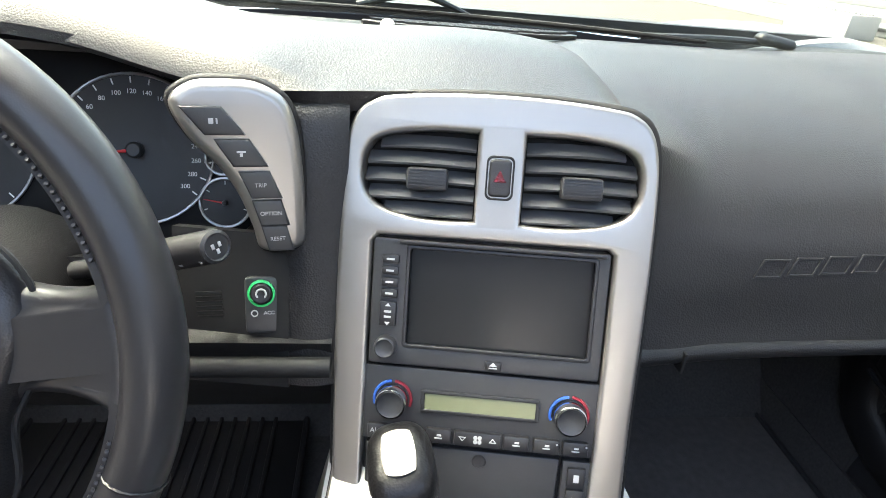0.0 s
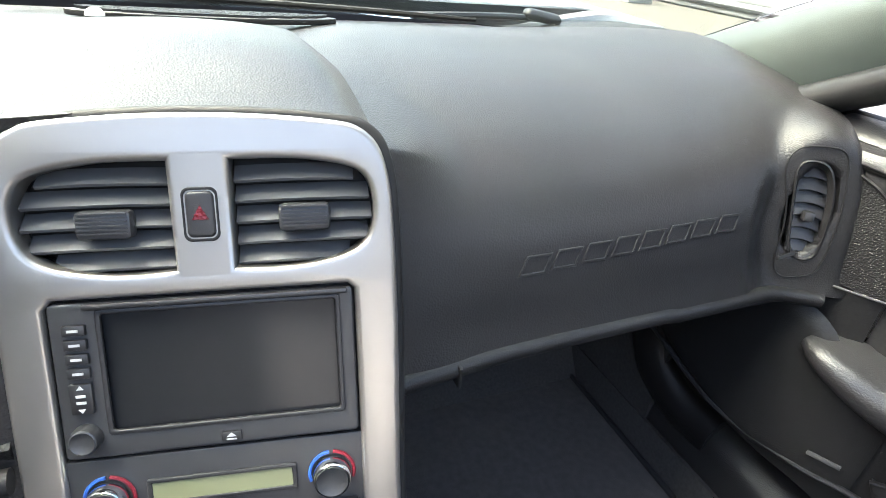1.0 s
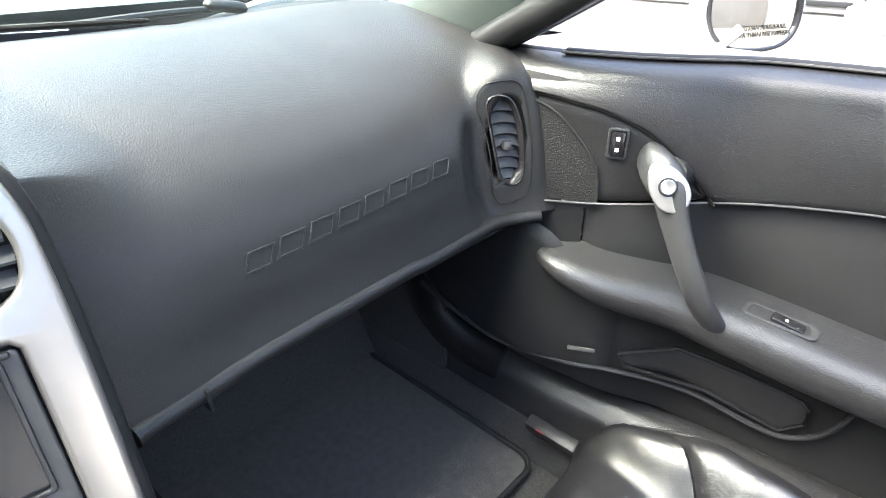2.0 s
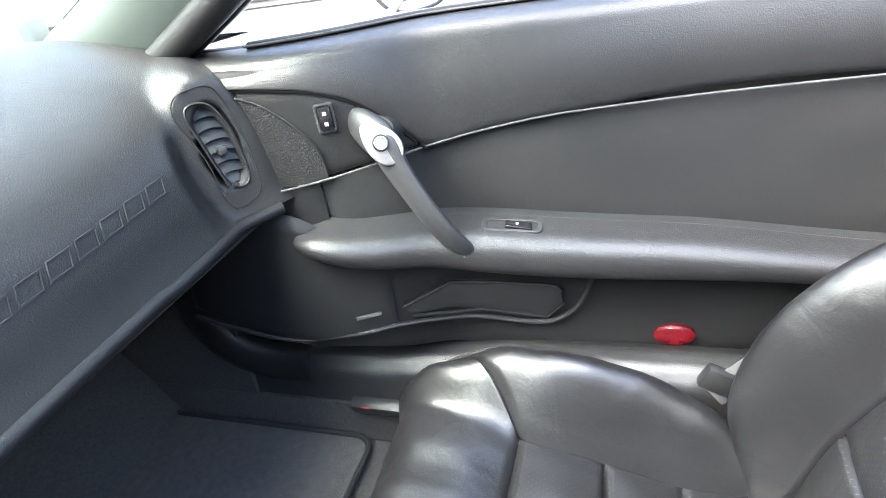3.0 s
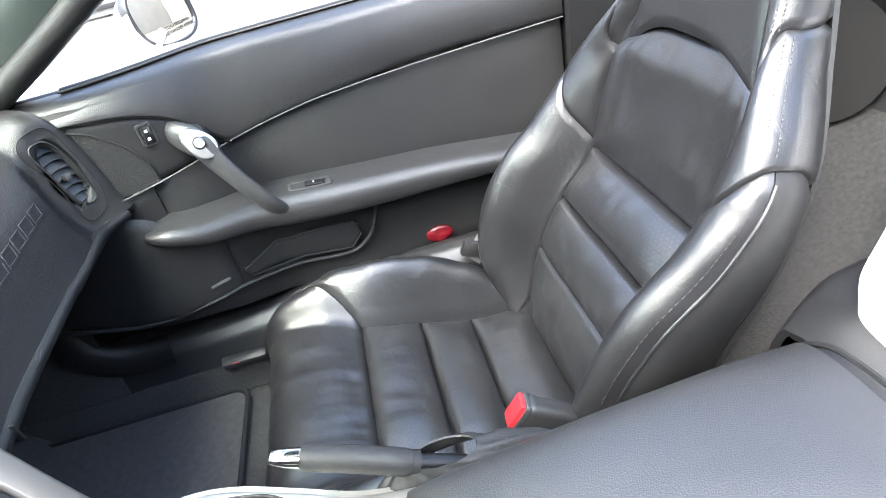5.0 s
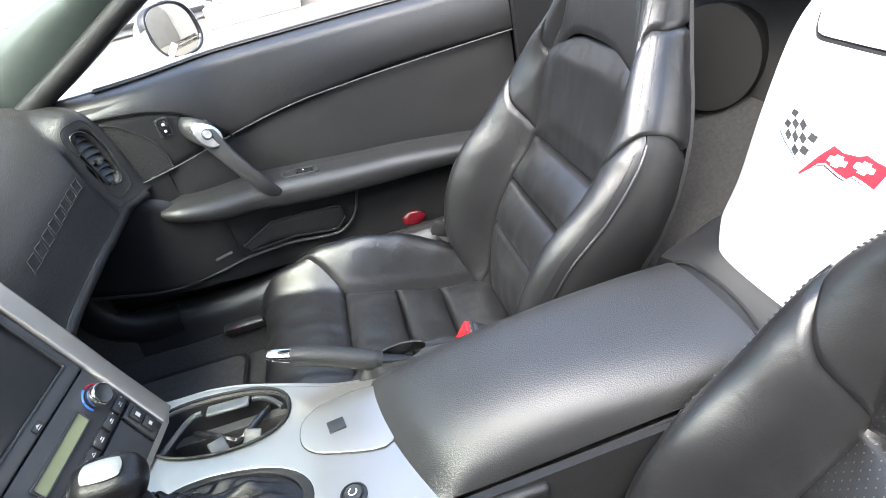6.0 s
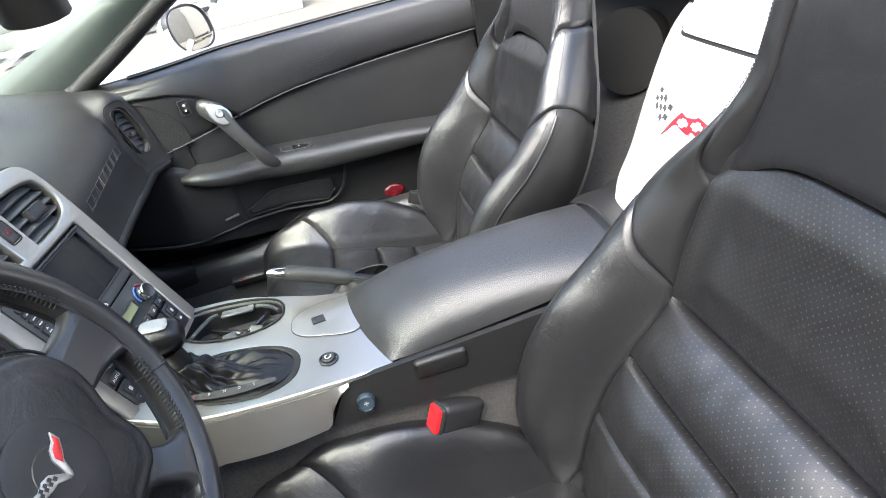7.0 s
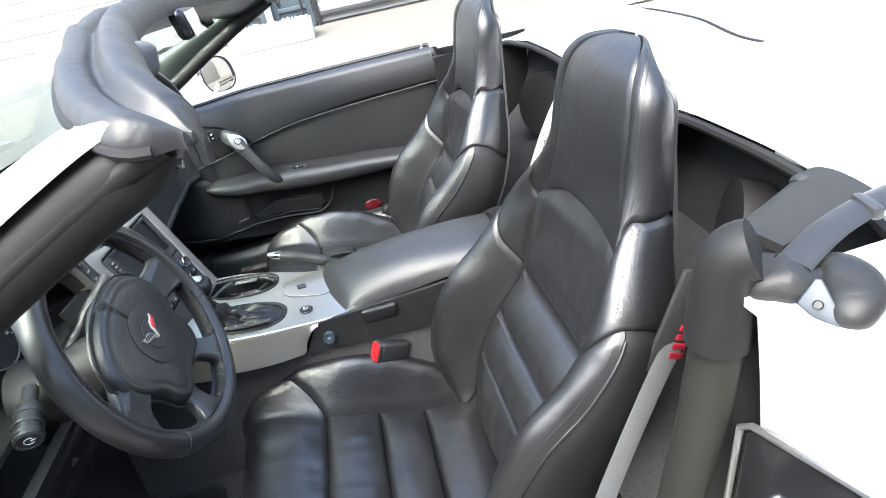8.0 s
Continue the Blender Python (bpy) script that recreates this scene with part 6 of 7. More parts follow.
# windscreen frame: pillars, and a header rail of two soft rolls that bows forward
def mirrored(points):
    return points + [(-x, y, z) for x, y, z in points[-2::-1]]


for sg in (1, -1):
    pil = line([(sg * 0.628, 0.64, 0.845), (sg * 0.612, 0.50, 0.915), (sg * 0.600, 0.33, 1.008), (sg * 0.600, 0.21, 1.068), (sg * 0.606, 0.15, 1.092)], 6)
    inner = line([(sg * 0.668, 0.870, 0.868), (sg * 0.637, 0.705, 0.926), (sg * 0.600, 0.50, 1.000), (sg * 0.588, 0.32, 1.066), (sg * 0.590, 0.22, 1.098)], 6)

    def cover(a, b, sg=sg, pil=pil, inner=inner):
        k = min(len(pil) - 1, int(round(a * (len(pil) - 1))))
        return inner[k].lerp(pil[k], b) + Vector((-sg * 0.020, -0.006, 0.008)) * math.sin(math.pi * b)

    part("pillar_cover", sheet(cover, len(pil) - 1, 10, 0.006, flip=sg > 0), pillar_lining, car, "smooth pillar lining with green windscreen light painted in", 70)
    part("pillar_skin", sheet(lambda a, b, sg=sg, cover=cover: Vector(cover(a * 0.95, lerp(0.55, 1.0, b))) + Vector((sg * (0.020 + 0.020 * math.sin(math.pi * b) + 0.022 * b), 0.006, 0.018)), len(pil) - 1, 10, 0.006, flip=sg < 0), white_paint, car, "white painted pillar", 70)
    part("pillar_trim", tube([p - Vector((0, 0, 0.005)) for p in pil], lambda t, sg=sg: (0.043 if sg < 0 else 0.021) - (0.018 if sg < 0 else 0.004) * ease(0.80, 1.0, t), 16, squash=lambda t: (1.0, 0.85), up=(0.3 * sg, 0.4, 1)), pillar_vinyl, car, "black windscreen pillar trim")
    for row, r, mt in ((0.40, 0.0055, rubber), (0.52, 0.009, grey_seal), (0.64, 0.005, rubber))[: 3 if sg < 0 else 0]:
        part("pillar_strip", tube([Vector(cover(a, row)) + Vector((-sg * 0.004, -0.002, 0.005)) for a in np.linspace(0, 1, len(pil))], r, 8), mt, car)
    seal = [p + Vector((sg * 0.032, -0.008, -0.006)) for p in pil]
    part("pillar_seal", tube(seal, 0.011, 10), rubber, car)
def crumple(bm, amount, size):
    """Uneven, lightly creased surface."""
    bm.normal_update()
    shift = [v.normal * (amount * noise.noise(v.co * size) + 0.4 * amount * noise.noise(v.co * size * 2.7)) for v in bm.verts]
    for v, d in zip(bm.verts, shift):
        v.co += d
    return bm


inner_roll = line(mirrored([(-0.640, 0.122, 1.088), (-0.620, 0.154, 1.104), (-0.575, 0.186, 1.121), (-0.50, 0.214, 1.135), (-0.40, 0.241, 1.144), (-0.25, 0.280, 1.152), (0, 0.312, 1.157)]), 8)
seal_form = spline([(0.0, (0.037, -0.014)), (0.08, (0.036, -0.002)), (0.2, (0.026, 0.011)), (0.34, (0.010, 0.010)), (0.44, (0.002, 0.001)), (0.52, (-0.004, 0.006)), (0.64, (-0.014, 0.017)), (0.78, (-0.030, 0.013)), (0.9, (-0.040, -0.004)), (1.0, (-0.040, -0.024))])


def header_seal(a, b):
    """A moulded seal over the header: an outer roll, a groove and a wider inner roll that droops at its ends."""
    k = a * (len(inner_roll) - 1)
    m = min(len(inner_roll) - 2, int(k))
    p = inner_roll[m].lerp(inner_roll[m + 1], k - m)
    d = (inner_roll[min(m + 2, len(inner_roll) - 1)] - inner_roll[max(0, m - 1)])
    out = Vector((-d.y, d.x, 0)).normalized()
    end = 1 - abs(2 * a - 1)
    o, z = seal_form(b)
    grow = lerp(0.22, 1.0, ease(0.0, 0.14, end))
    crumple = 0.012 * ease(0.30, 0.06, end) * ease(0.0, 0.03, end) * noise.noise(p * 26 + Vector((0, 0, b * 2.2))) + 0.003 * noise.noise(p * 14 + Vector((b * 3, 0, 0)))
    return p + out * (o * grow) + Vector((0, 0, z * lerp(0.5, 1.0, grow) + crumple - 0.010 * ease(0.10, 0.0, end) * b))


part("header_seal", sheet(header_seal, 150, 36, 0.006, flip=True), grey_seal, car, "weathered grey rubber header seal", 70)
part("header_edge", tube([header_seal(a, 0.02) for a in np.linspace(0.04, 0.96, 60)], 0.005, 8), rubber, car)


def lining(a, b):
    a = 0.10 + 0.80 * a
    p = inner_roll[min(len(inner_roll) - 1, int(round(a * (len(inner_roll) - 1))))]
    return p + Vector((0, -0.024 + 0.10 * b, -0.012 - 0.030 * math.sin(math.pi * 0.5 * min(1, b * 1.4))))


part("header_lining", sheet(lining, len(inner_roll) - 1, 8, 0.008), plastic_grey, car, "grey header lining")
latch = thing("top_latch", (-0.36, 0.2, 1.12), "grey plastic top latch with black pull strap", "latch")
part("latch_body", box((0.050, 0.040, 0.034), pose(-0.435, 0.205, 1.128, 10, 8, -25), 0.010, 3), webbing, latch, "worn pale grey latch block")
part("latch_strap", tube(line([(-0.42, 0.205, 1.112), (-0.40, 0.200, 1.095), (-0.385, 0.198, 1.075), (-0.375, 0.20, 1.055)], 6), 0.014, 12, squash=lambda t: (1.1, 0.6)), plastic, latch, "black pull strap")
mir = thing("rear_view_mirror", (0.20, 0.30, 1.13), "black interior rear-view mirror below the header", "mirror")
part("mirror_shell", box((0.23, 0.030, 0.055), pose(0.20, 0.262, 1.112, -10, 0, 0), 0.013, 3), gloss_black, mir)
part("mirror_glass", box((0.215, 0.002, 0.045), pose(0.20, 0.2465, 1.1095, -10, 0, 0), 0.0008), mirror_mat, mir)
part("mirror_arm", tube([(0.20, 0.27, 1.118), (0.20, 0.29, 1.130), (0.20, 0.300, 1.142)], 0.012, 10), plastic, mir)


def shield(a, b):
    x = lerp(-0.60, 0.60, a)
    w = (2 * a - 1) ** 2
    y = lerp(1.02 - 0.15 * w, 0.345 - 0.140 * w, b)
    z = lerp(0.872 - 0.01 * w, 1.150 - 0.045 * w, b) + 0.03 * math.sin(math.pi * b) * (1 - 0.5 * w)
    return (x * (1.11 - 0.13 * b), y, z)


wind = part("windscreen", sheet(shield, 30, 20, 0.004), tinted, car, "curved green-tinted windscreen")
wind.visible_shadow = False
# bonnet and front wings
def bonnet(a, b):
    x = lerp(-0.90, 0.90, a)
    y = lerp(1.06 - 0.10 * (2 * a - 1) ** 2, 2.35, b)
    arch = 0.05 * math.exp(-((abs(x) - 0.66) / 0.16) ** 2) * math.sin(math.pi * min(1, 0.35 + b * 0.75))
    return (x, y, 0.845 + 0.035 * math.exp(-(x / 0.28) ** 2) * (1 - b) + arch - 0.22 * b * b - 0.10 * ease(0.75, 0.92, abs(x)))


part("bonnet", sheet(bonnet, 40, 24, 0.01), white_paint, car, "glossy white bonnet")
part("cowl", sheet(lambda a, b: (lerp(-0.66, 0.66, a), lerp(1.012 - 0.15 * (2 * a - 1) ** 2, 1.075 - 0.12 * (2 * a - 1) ** 2, b), 0.858 - 0.004 * b), 30, 4, 0.02), rubber, car, "black cowl panel")
for sg in (1, -1):
    part("front_wing", sheet(lambda a, b, sg=sg: (sg * (0.885 + 0.045 * math.sin(math.pi * b)), lerp(0.70, 2.35, a), lerp(0.25, 0.80 - 0.12 * a * a, b)), 16, 12, 0.006, flip=sg > 0), white_paint, car, "white front wing")
    part("wing_top", sheet(lambda a, b, sg=sg: (sg * lerp(0.66, 0.905, b), lerp(0.60, 1.08, a), 0.868 - 0.045 * b * b - 0.002 * a), 10, 8, 0.006), white_paint, car)
wip = line([(-0.40, 0.975, 0.885), (-0.1, 1.000, 0.884), (0.15, 0.985, 0.882), (0.38, 0.955, 0.878)], 6)
wiper = thing("windscreen_wiper", (-0.1, 1.0, 0.87), "black windscreen wiper parked on the glass", "wiper", "pair of wipers")
part("wiper_blade", tube(wip, 0.0038, 8), rubber, wiper)
part("wiper_arm", tube(line([(-0.12, 1.005, 0.888), (-0.03, 1.02, 0.905), (0.05, 1.04, 0.878)], 6), 0.0045, 8), plastic, wiper)
wiper2 = thing("windscreen_wiper", (0.5, 0.95, 0.87), "black windscreen wiper arm by the cowl", "wiper", "pair of wipers")
part("wiper_arm", tube(line([(0.30, 1.00, 0.876), (0.42, 0.985, 0.882), (0.50, 0.975, 0.882)], 6), 0.005, 8), plastic, wiper2)
part("wiper_pivot", box((0.060, 0.028, 0.016), pose(0.50, 0.975, 0.885, 0, 8, -8), 0.009, 3), plastic, wiper2)


for wx, wy in ((0.80, 1.55), (-0.80, 1.55), (0.78, -1.15), (-0.78, -1.15)):
    wm = pose(wx, wy, 0.325, 0, 90, 0)
    wl = part("road_wheel", lathe([(0.20, -0.11), (0.30, -0.12), (0.322, -0.09), (0.325, 0.0), (0.322, 0.09), (0.30, 0.12), (0.20, 0.11)], 40, wm), rubber, car, "black tyre")
    part("rim_disc", lathe([(0.21, -0.09), (0.21, 0.09), (0.12, 0.07), (0.03, 0.10), (0.001, 0.10)], 30, wm), satin_metal, wl)

# ---- rear deck, waterfall and boot well ----
fall_line = spline([(0.0, (-0.285, 0.555)), (0.12, (-0.305, 0.60)), (0.28, (-0.338, 0.66)), (0.45, (-0.375, 0.725)), (0.62, (-0.42, 0.785)), (0.75, (-0.468, 0.824)), (0.88, (-0.54, 0.858)), (1.0, (-0.64, 0.885))])
fall_wide = spline([(0.0, 0.105), (0.1, 0.128), (0.3, 0.146), (0.55, 0.178), (0.75, 0.214), (1.0, 0.26)])


def fall(a, b):
    y, z = fall_line(b)
    u = 2 * a - 1
    x = float(fall_wide(b)) * u
    low = 0.05 * ease(0.25, 0.0, b) * abs(u) ** 3
    return (x, y - 0.030 * abs(u) ** 3.5, z - 0.010 * abs(u) ** 4 + low * 0.5)


deck = thing("rear_deck", (0, -0.6, 0.5), "white twin-hump tonneau deck with central waterfall panel", "car deck")


def nose_edge(u):
    """Where the tonneau's nose meets the waterfall, along the panel."""
    return 0.675 + 0.20 * ease(0.62, 1.0, abs(u)) ** 1.6


def nose(a, b):
    u = 2 * a - 1
    x, y, z = fall(a, lerp(nose_edge(u) + 0.014, 1.0, b))
    return (x, y, z + 0.006 * ease(0.0, 0.06, b) - 0.062 * ease(0.15, 1.0, b))


part("waterfall_panel", sheet(lambda a, b: fall(a, b * nose_edge(2 * a - 1)), 40, 26, 0.006, flip=True), white_paint, deck, "white painted waterfall panel", 60)
part("tonneau_nose", sheet(nose, 40, 20, 0.008, flip=True), white_paint, deck, "white nose of the tonneau cover", 60)
part("deck_gap", tube([Vector(fall(a, nose_edge(2 * a - 1) + 0.007)) - Vector((0, 0.004, 0.005)) for a in np.linspace(0, 1, 40)], 0.0055, 6), rubber, deck)


def deck_skin(a, b):
    x = lerp(-0.80, 0.80, a)
    ax = abs(x)
    hump = math.exp(-((ax - 0.385) / 0.17) ** 4)
    side = ease(0.60, 0.80, ax)
    mid = ease(0.24, 0.10, ax)
    y0 = -0.505 + 0.05 * side - 0.02 * mid
    y = lerp(y0, -1.75, b)
    rise = hump * (0.078 * ease(-0.003, 0.012, b) ** 0.8 + 0.018 * ease(0.0, 0.07, b)) * (1 - ease(0.05, 0.34, b))
    z = 0.850 + rise + 0.020 * ease(0, 0.12, b) * (1 - mid) - 0.03 * mid * (1 - ease(0, 0.3, b)) - 0.03 * b - 0.04 * side * side
    return (x, y, z)


part("tonneau_cover", sheet(lambda a, b: deck_skin(a, b ** 2.2), 90, 64, 0.012, flip=True), white_paint, deck, "white tonneau cover with two humps", 60)
part("lid_edge", tube([Vector(deck_skin(a, 0.285)) + Vector((0, 0, 0.001)) for a in np.linspace(0.02, 0.98, 60)], 0.0045, 8), rubber, deck, "dark rubber edge across the deck")
for sg in (1, -1):
    lip = [Vector(deck_skin((sg * x + 0.80) / 1.6, 0.0)) + Vector((0, 0.002, -0.012)) for x in np.linspace(0.17, 0.70, 20)]
    part("deck_seal", tube(lip, 0.008, 8), rubber, deck)

# cabin rear: carpet slope, bulkhead with speakers, side trims
# Same charcoal carpet as the floor, with shade painted into a darker base.
part("rear_carpet", sheet(lambda a, b: (lerp(-0.69, 0.69, a), lerp(-0.24, -0.535, b), lerp(0.40, 0.655, b)), 14, 10, 0.02, flip=True), material("ribbed_charcoal_carpet", (0.030, 0.0297, 0.030), 0.95, bump=1.0, bump_size=230, noise_size=160, vary=0.6, spec=0.15, crease=0.25), car, "charcoal carpet behind the seats")
part("rear_bulkhead", sheet(lambda a, b: (lerp(-0.72, 0.72, a), lerp(-0.530, -0.580, b), lerp(0.65, 0.80, b)), 14, 8, 0.02, flip=True), suede, car, "dark trimmed rear bulkhead")
mesh_cloth = material("speaker_mesh_cloth", (0.030, 0.0275, 0.027), 0.7, bump=1.0, bump_size=330, bump_kind="cells", noise_size=330, vary=0.6)
for sg in (1, -1):
    sp = axes((sg * 0.424, -0.533, 0.700), (0.88, sg * 0.45, 0), (-sg * 0.10, -0.26, 0.95))
    spk = thing("rear_speaker", (sg * 0.424, -0.55, 0.64), "round dark mesh speaker in the rear bulkhead", "speaker", "rear speakers")
    part("speaker_rim", lathe([(0.084, -0.045), (0.084, -0.004), (0.081, 0.001), (0.079, -0.003)], 48, sp), rubber, spk)
    part("speaker_mesh", lathe([(0.0795, -0.003), (0.060, 0.005), (0.034, 0.010), (0.030, 0.0075), (0.001, 0.009)], 48, sp), mesh_cloth, spk)
    part("quarter_trim", sheet(lambda a, b, sg=sg: (sg * (0.712 - 0.02 * b), lerp(-0.27, -0.56, a), lerp(0.38, 0.835, b)), 10, 10, 0.02), vinyl_dull, car, "black quarter trim panel")
    part("trim_stud", lathe([(0.011, 0), (0.010, 0.004), (0.001, 0.005)], 16, axes((sg * 0.692, -0.375, 0.775), (0, 1 * sg, 0), (0, 0, 1)) @ pose(0, 0, 0, 0, 180, 0)), plastic, car)

# driver's door opening: jamb, seal and striker, and the rear wing behind it
part("jamb", sheet(lambda a, b: (lerp(-0.715, -0.905, a), -0.300 - 0.10 * a * a - 0.03 * math.sin(b * 3), lerp(0.22, 0.845 - 0.02 * a, b)), 14, 20, 0.01, flip=False), white_paint, car, "white painted door jamb", 60)
part("jamb_shoulder", sheet(lambda a, b: (lerp(-0.70, -0.93, a), lerp(-0.29, -1.7, b) - 0.09 * a * a, 0.858 + 0.012 * math.sin(math.pi * min(1, b * 1.5)) - 0.06 * a * a), 14, 20, 0.01, flip=False), white_paint, car, "white rear wing top", 60)
part("rear_wing", sheet(lambda a, b: (-0.925 + 0.02 * (2 * b - 1) ** 2, lerp(-0.40, -1.7, a), lerp(0.25, 0.80, b)), 12, 10, 0.01), white_paint, car, "white rear wing")
# Black sheet added so the gap behind the passenger door looks shaded.
part("gap_shade_sheet", sheet(lambda a, b: (lerp(0.70, 0.90, a), REAR - 0.014, lerp(0.30, 0.825, b)), 6, 8, 0.006), rubber, car, "black sheet put in for the shaded gap behind the door")
part("rear_wing", sheet(lambda a, b: (0.925 - 0.02 * (2 * b - 1) ** 2, lerp(-0.30, -1.7, a), lerp(0.25, 0.83, b)), 12, 10, 0.01), white_paint, car, "white rear wing")
part("wing_top", sheet(lambda a, b: (lerp(0.70, 0.93, a), lerp(-0.29, -1.7, b), 0.858 - 0.05 * a * a), 12, 16, 0.01), white_paint, car, "white rear wing top")
seal = line([(-0.684, -0.290, 0.83), (-0.684, -0.290, 0.78), (-0.688, -0.275, 0.69), (-0.690, -0.255, 0.58), (-0.690, -0.235, 0.47), (-0.688, -0.20, 0.41), (-0.685, -0.05, 0.395)], 6)
part("door_seal", tube(seal, 0.0275, 14, squash=lambda t: (1.0, 0.85)), material("olive_grey_rubber", (0.016, 0.0155, 0.0135), 0.5, spec=0.25, bump=0.2, bump_size=150), car, "grey rubber door seal")
part("seal_cap", tube(line([(-0.683, -0.290, 0.785), (-0.685, -0.292, 0.84), (-0.690, -0.297, 0.882), (-0.700, -0.310, 0.893)], 6), lambda t: 0.032 - 0.003 * t, 16, up=(1, 0, 0)), rubber, car, "black moulded seal sleeve")
st = axes((-0.785, -0.322, 0.635), (-1, -0.14, 0), (0, -0.06, 1))
stk = part("latch_recess", plate([(-0.068, -0.10), (0.10, -0.10), (0.105, 0.095), (0.085, 0.100), (-0.055, 0.062), (-0.066, 0.050)], (), 0.012, 0.003, st @ pose(0, 0, 0.014)), gloss_black, car, "gloss black latch panel")
part("striker", tube(line([st @ Vector((-0.03, -0.02, 0.01)), st @ Vector((-0.03, -0.02, 0.040)), st @ Vector((0.03, 0.0, 0.040)), st @ Vector((0.03, 0.0, 0.01))], 5), 0.006, 10), chrome, stk, "steel door striker")
part("recess_edge", tube([st @ Vector((x, y, 0.016)) for x, y in ((-0.074, -0.10), (-0.071, 0.055), (-0.058, 0.068), (0.085, 0.106), (0.11, 0.10))], 0.004, 8), satin_metal, stk)
# folding-top bracket at the opening's rear corner
top_arm = thing("soft_top_linkage", (-0.73, -0.36, 0.86), "grey folding-top bracket with black fabric flap and strap", "linkage")
cast_grey = material("satin_grey_moulding", (0.0125, 0.0123, 0.012), 0.5, spec=0.35, noise_size=25, vary=0.3, bump=0.3, bump_size=90, crease=0.3)
part("bracket", crumple(tube(line([(-0.668, -0.312, 0.852), (-0.690, -0.316, 0.860), (-0.712, -0.322, 0.862), (-0.724, -0.342, 0.862), (-0.728, -0.360, 0.860)], 8), lambda t: float(spline([(0, 0.027), (0.25, 0.020), (0.5, 0.024), (0.75, 0.019), (1, 0.014)])(t)), 20, squash=lambda t: (1.1, 0.85)), 0.007, 34), cast_grey, top_arm, "creased grey bracket")
part("bracket_lobe", crumple(tube(line([(-0.710, -0.364, 0.866), (-0.729, -0.372, 0.868), (-0.750, -0.367, 0.866), (-0.765, -0.350, 0.858), (-0.773, -0.334, 0.850)], 8), lambda t: float(spline([(0, 0.010), (0.2, 0.020), (0.55, 0.024), (0.85, 0.018), (1, 0.006)])(t)), 20, squash=lambda t: (1.0, 0.75)), 0.003, 22), cast_grey, top_arm, "rounded grey end cover")
LK = axes((-0.7615, -0.325, 0.8595), (-0.82, -0.51, -0.31), (0.017, -0.008, 0.0255))
part("link_plate", plate([(-0.018, -0.001), (-0.002, -0.005), (0.019, -0.003), (0.020, 0.003), (-0.012, 0.026), (-0.017, 0.024)], (), 0.006, 0.002, LK), material("blue_grey_metal", (0.022, 0.031, 0.042), 0.45, noise_size=40, vary=0.3), top_arm, "blue-grey steel link plate")
part("link_bolt", lathe([(0.0042, 0), (0.0042, 0.002), (0.003, 0.0035), (0.001, 0.0035)], 12, LK @ pose(-0.004, 0.006, 0.003)), plastic, top_arm)


def flap(a, b):
    """Folded top fabric between the deck and the bracket."""
    p = Vector((-0.645, -0.322, 0.868)).lerp(Vector((-0.560, -0.480, 0.868)), b)
    q = Vector((-0.690, -0.345, 0.872)).lerp(Vector((-0.645, -0.482, 0.872)), b)
    return p.lerp(q, a) + Vector((0, 0, 0.006 * math.sin(math.pi * a) - 0.014 * ease(0.12, 0.0, a) + 0.002 * noise.noise(Vector((a * 2, b * 5, 0)))))


part("fabric_flap", sheet(flap, 18, 24, 0.010, flip=True), suede, top_arm, "black folded top fabric", 60)
part("flap_piping", tube([flap(0.02, b) for b in np.linspace(0, 1, 16)], 0.003, 8), rubber, top_arm)
part("strap", tube(line([(-0.716, -0.335, 0.878), (-0.700, -0.372, 0.886), (-0.688, -0.407, 0.890), (-0.674, -0.468, 0.893), (-0.655, -0.60, 0.890)], 6), 0.016, 14, squash=lambda t: (1.0, 0.30)), plastic, top_arm, "dark rubber strap")
part("strap_clip", box((0.036, 0.012, 0.014), pose(-0.682, -0.436, 0.893, 0, 0, -12), 0.004), plastic_grey, top_arm)
part("hinge_ring", lathe([(0.012, -0.006), (0.014, 0.0), (0.012, 0.006), (0.006, 0.006), (0.005, -0.004)], 20, pose(-0.585, -0.452, 0.872, 70, 0, 30)), plastic, top_arm)

# ---- belts, mats and small things ----
belt = thing("seat_belt", (-0.63, -0.2, 0.4), "grey webbing seat belt hanging beside the driver's seat", "seat belt", "seat belts")
part("webbing", tube(line([(-0.582, -0.357, 0.805), (-0.580, -0.324, 0.725), (-0.584, -0.288, 0.665), (-0.600, -0.245, 0.600), (-0.620, -0.195, 0.52), (-0.632, -0.155, 0.44), (-0.635, -0.08, 0.405)], 6), 0.016, 10, squash=lambda t: (1.0, 0.08), up=(1, 0, 0)), webbing, belt)
part("belt_guide", box((0.016, 0.014, 0.040), pose(-0.64, -0.215, 0.478, 20, 0, 0), 0.004), white_ink, belt, "white plastic belt stop")
for k in range(8):
    part("red_bar", box((0.004, 0.018, 0.0085), pose(-0.5825, -0.341 + 0.0050 * k, 0.765 - 0.0126 * k, 22, 0, 0), 0.0008), red_ink, belt)
part("shoulder_pad", box((0.009, 0.062, 0.145), pose(-0.5775, -0.321, 0.719, 22, 0, 0), 0.004), suede, belt, "black belt pad with red marking")
belt2 = thing("seat_belt", (0.63, -0.2, 0.4), "grey webbing seat belt beside the passenger seat", "seat belt", "seat belts")
part("webbing", tube(line([(0.655, -0.16, 0.56), (0.652, -0.10, 0.47), (0.648, -0.05, 0.41), (0.645, -0.02, 0.385)], 6), 0.022, 10, squash=lambda t: (1.0, 0.08), up=(1, 0, 0)), webbing, belt2)
part("belt_anchor", box((0.018, 0.05, 0.035), pose(0.648, -0.03, 0.405, 25, 0, 0), 0.006), plastic, belt2)


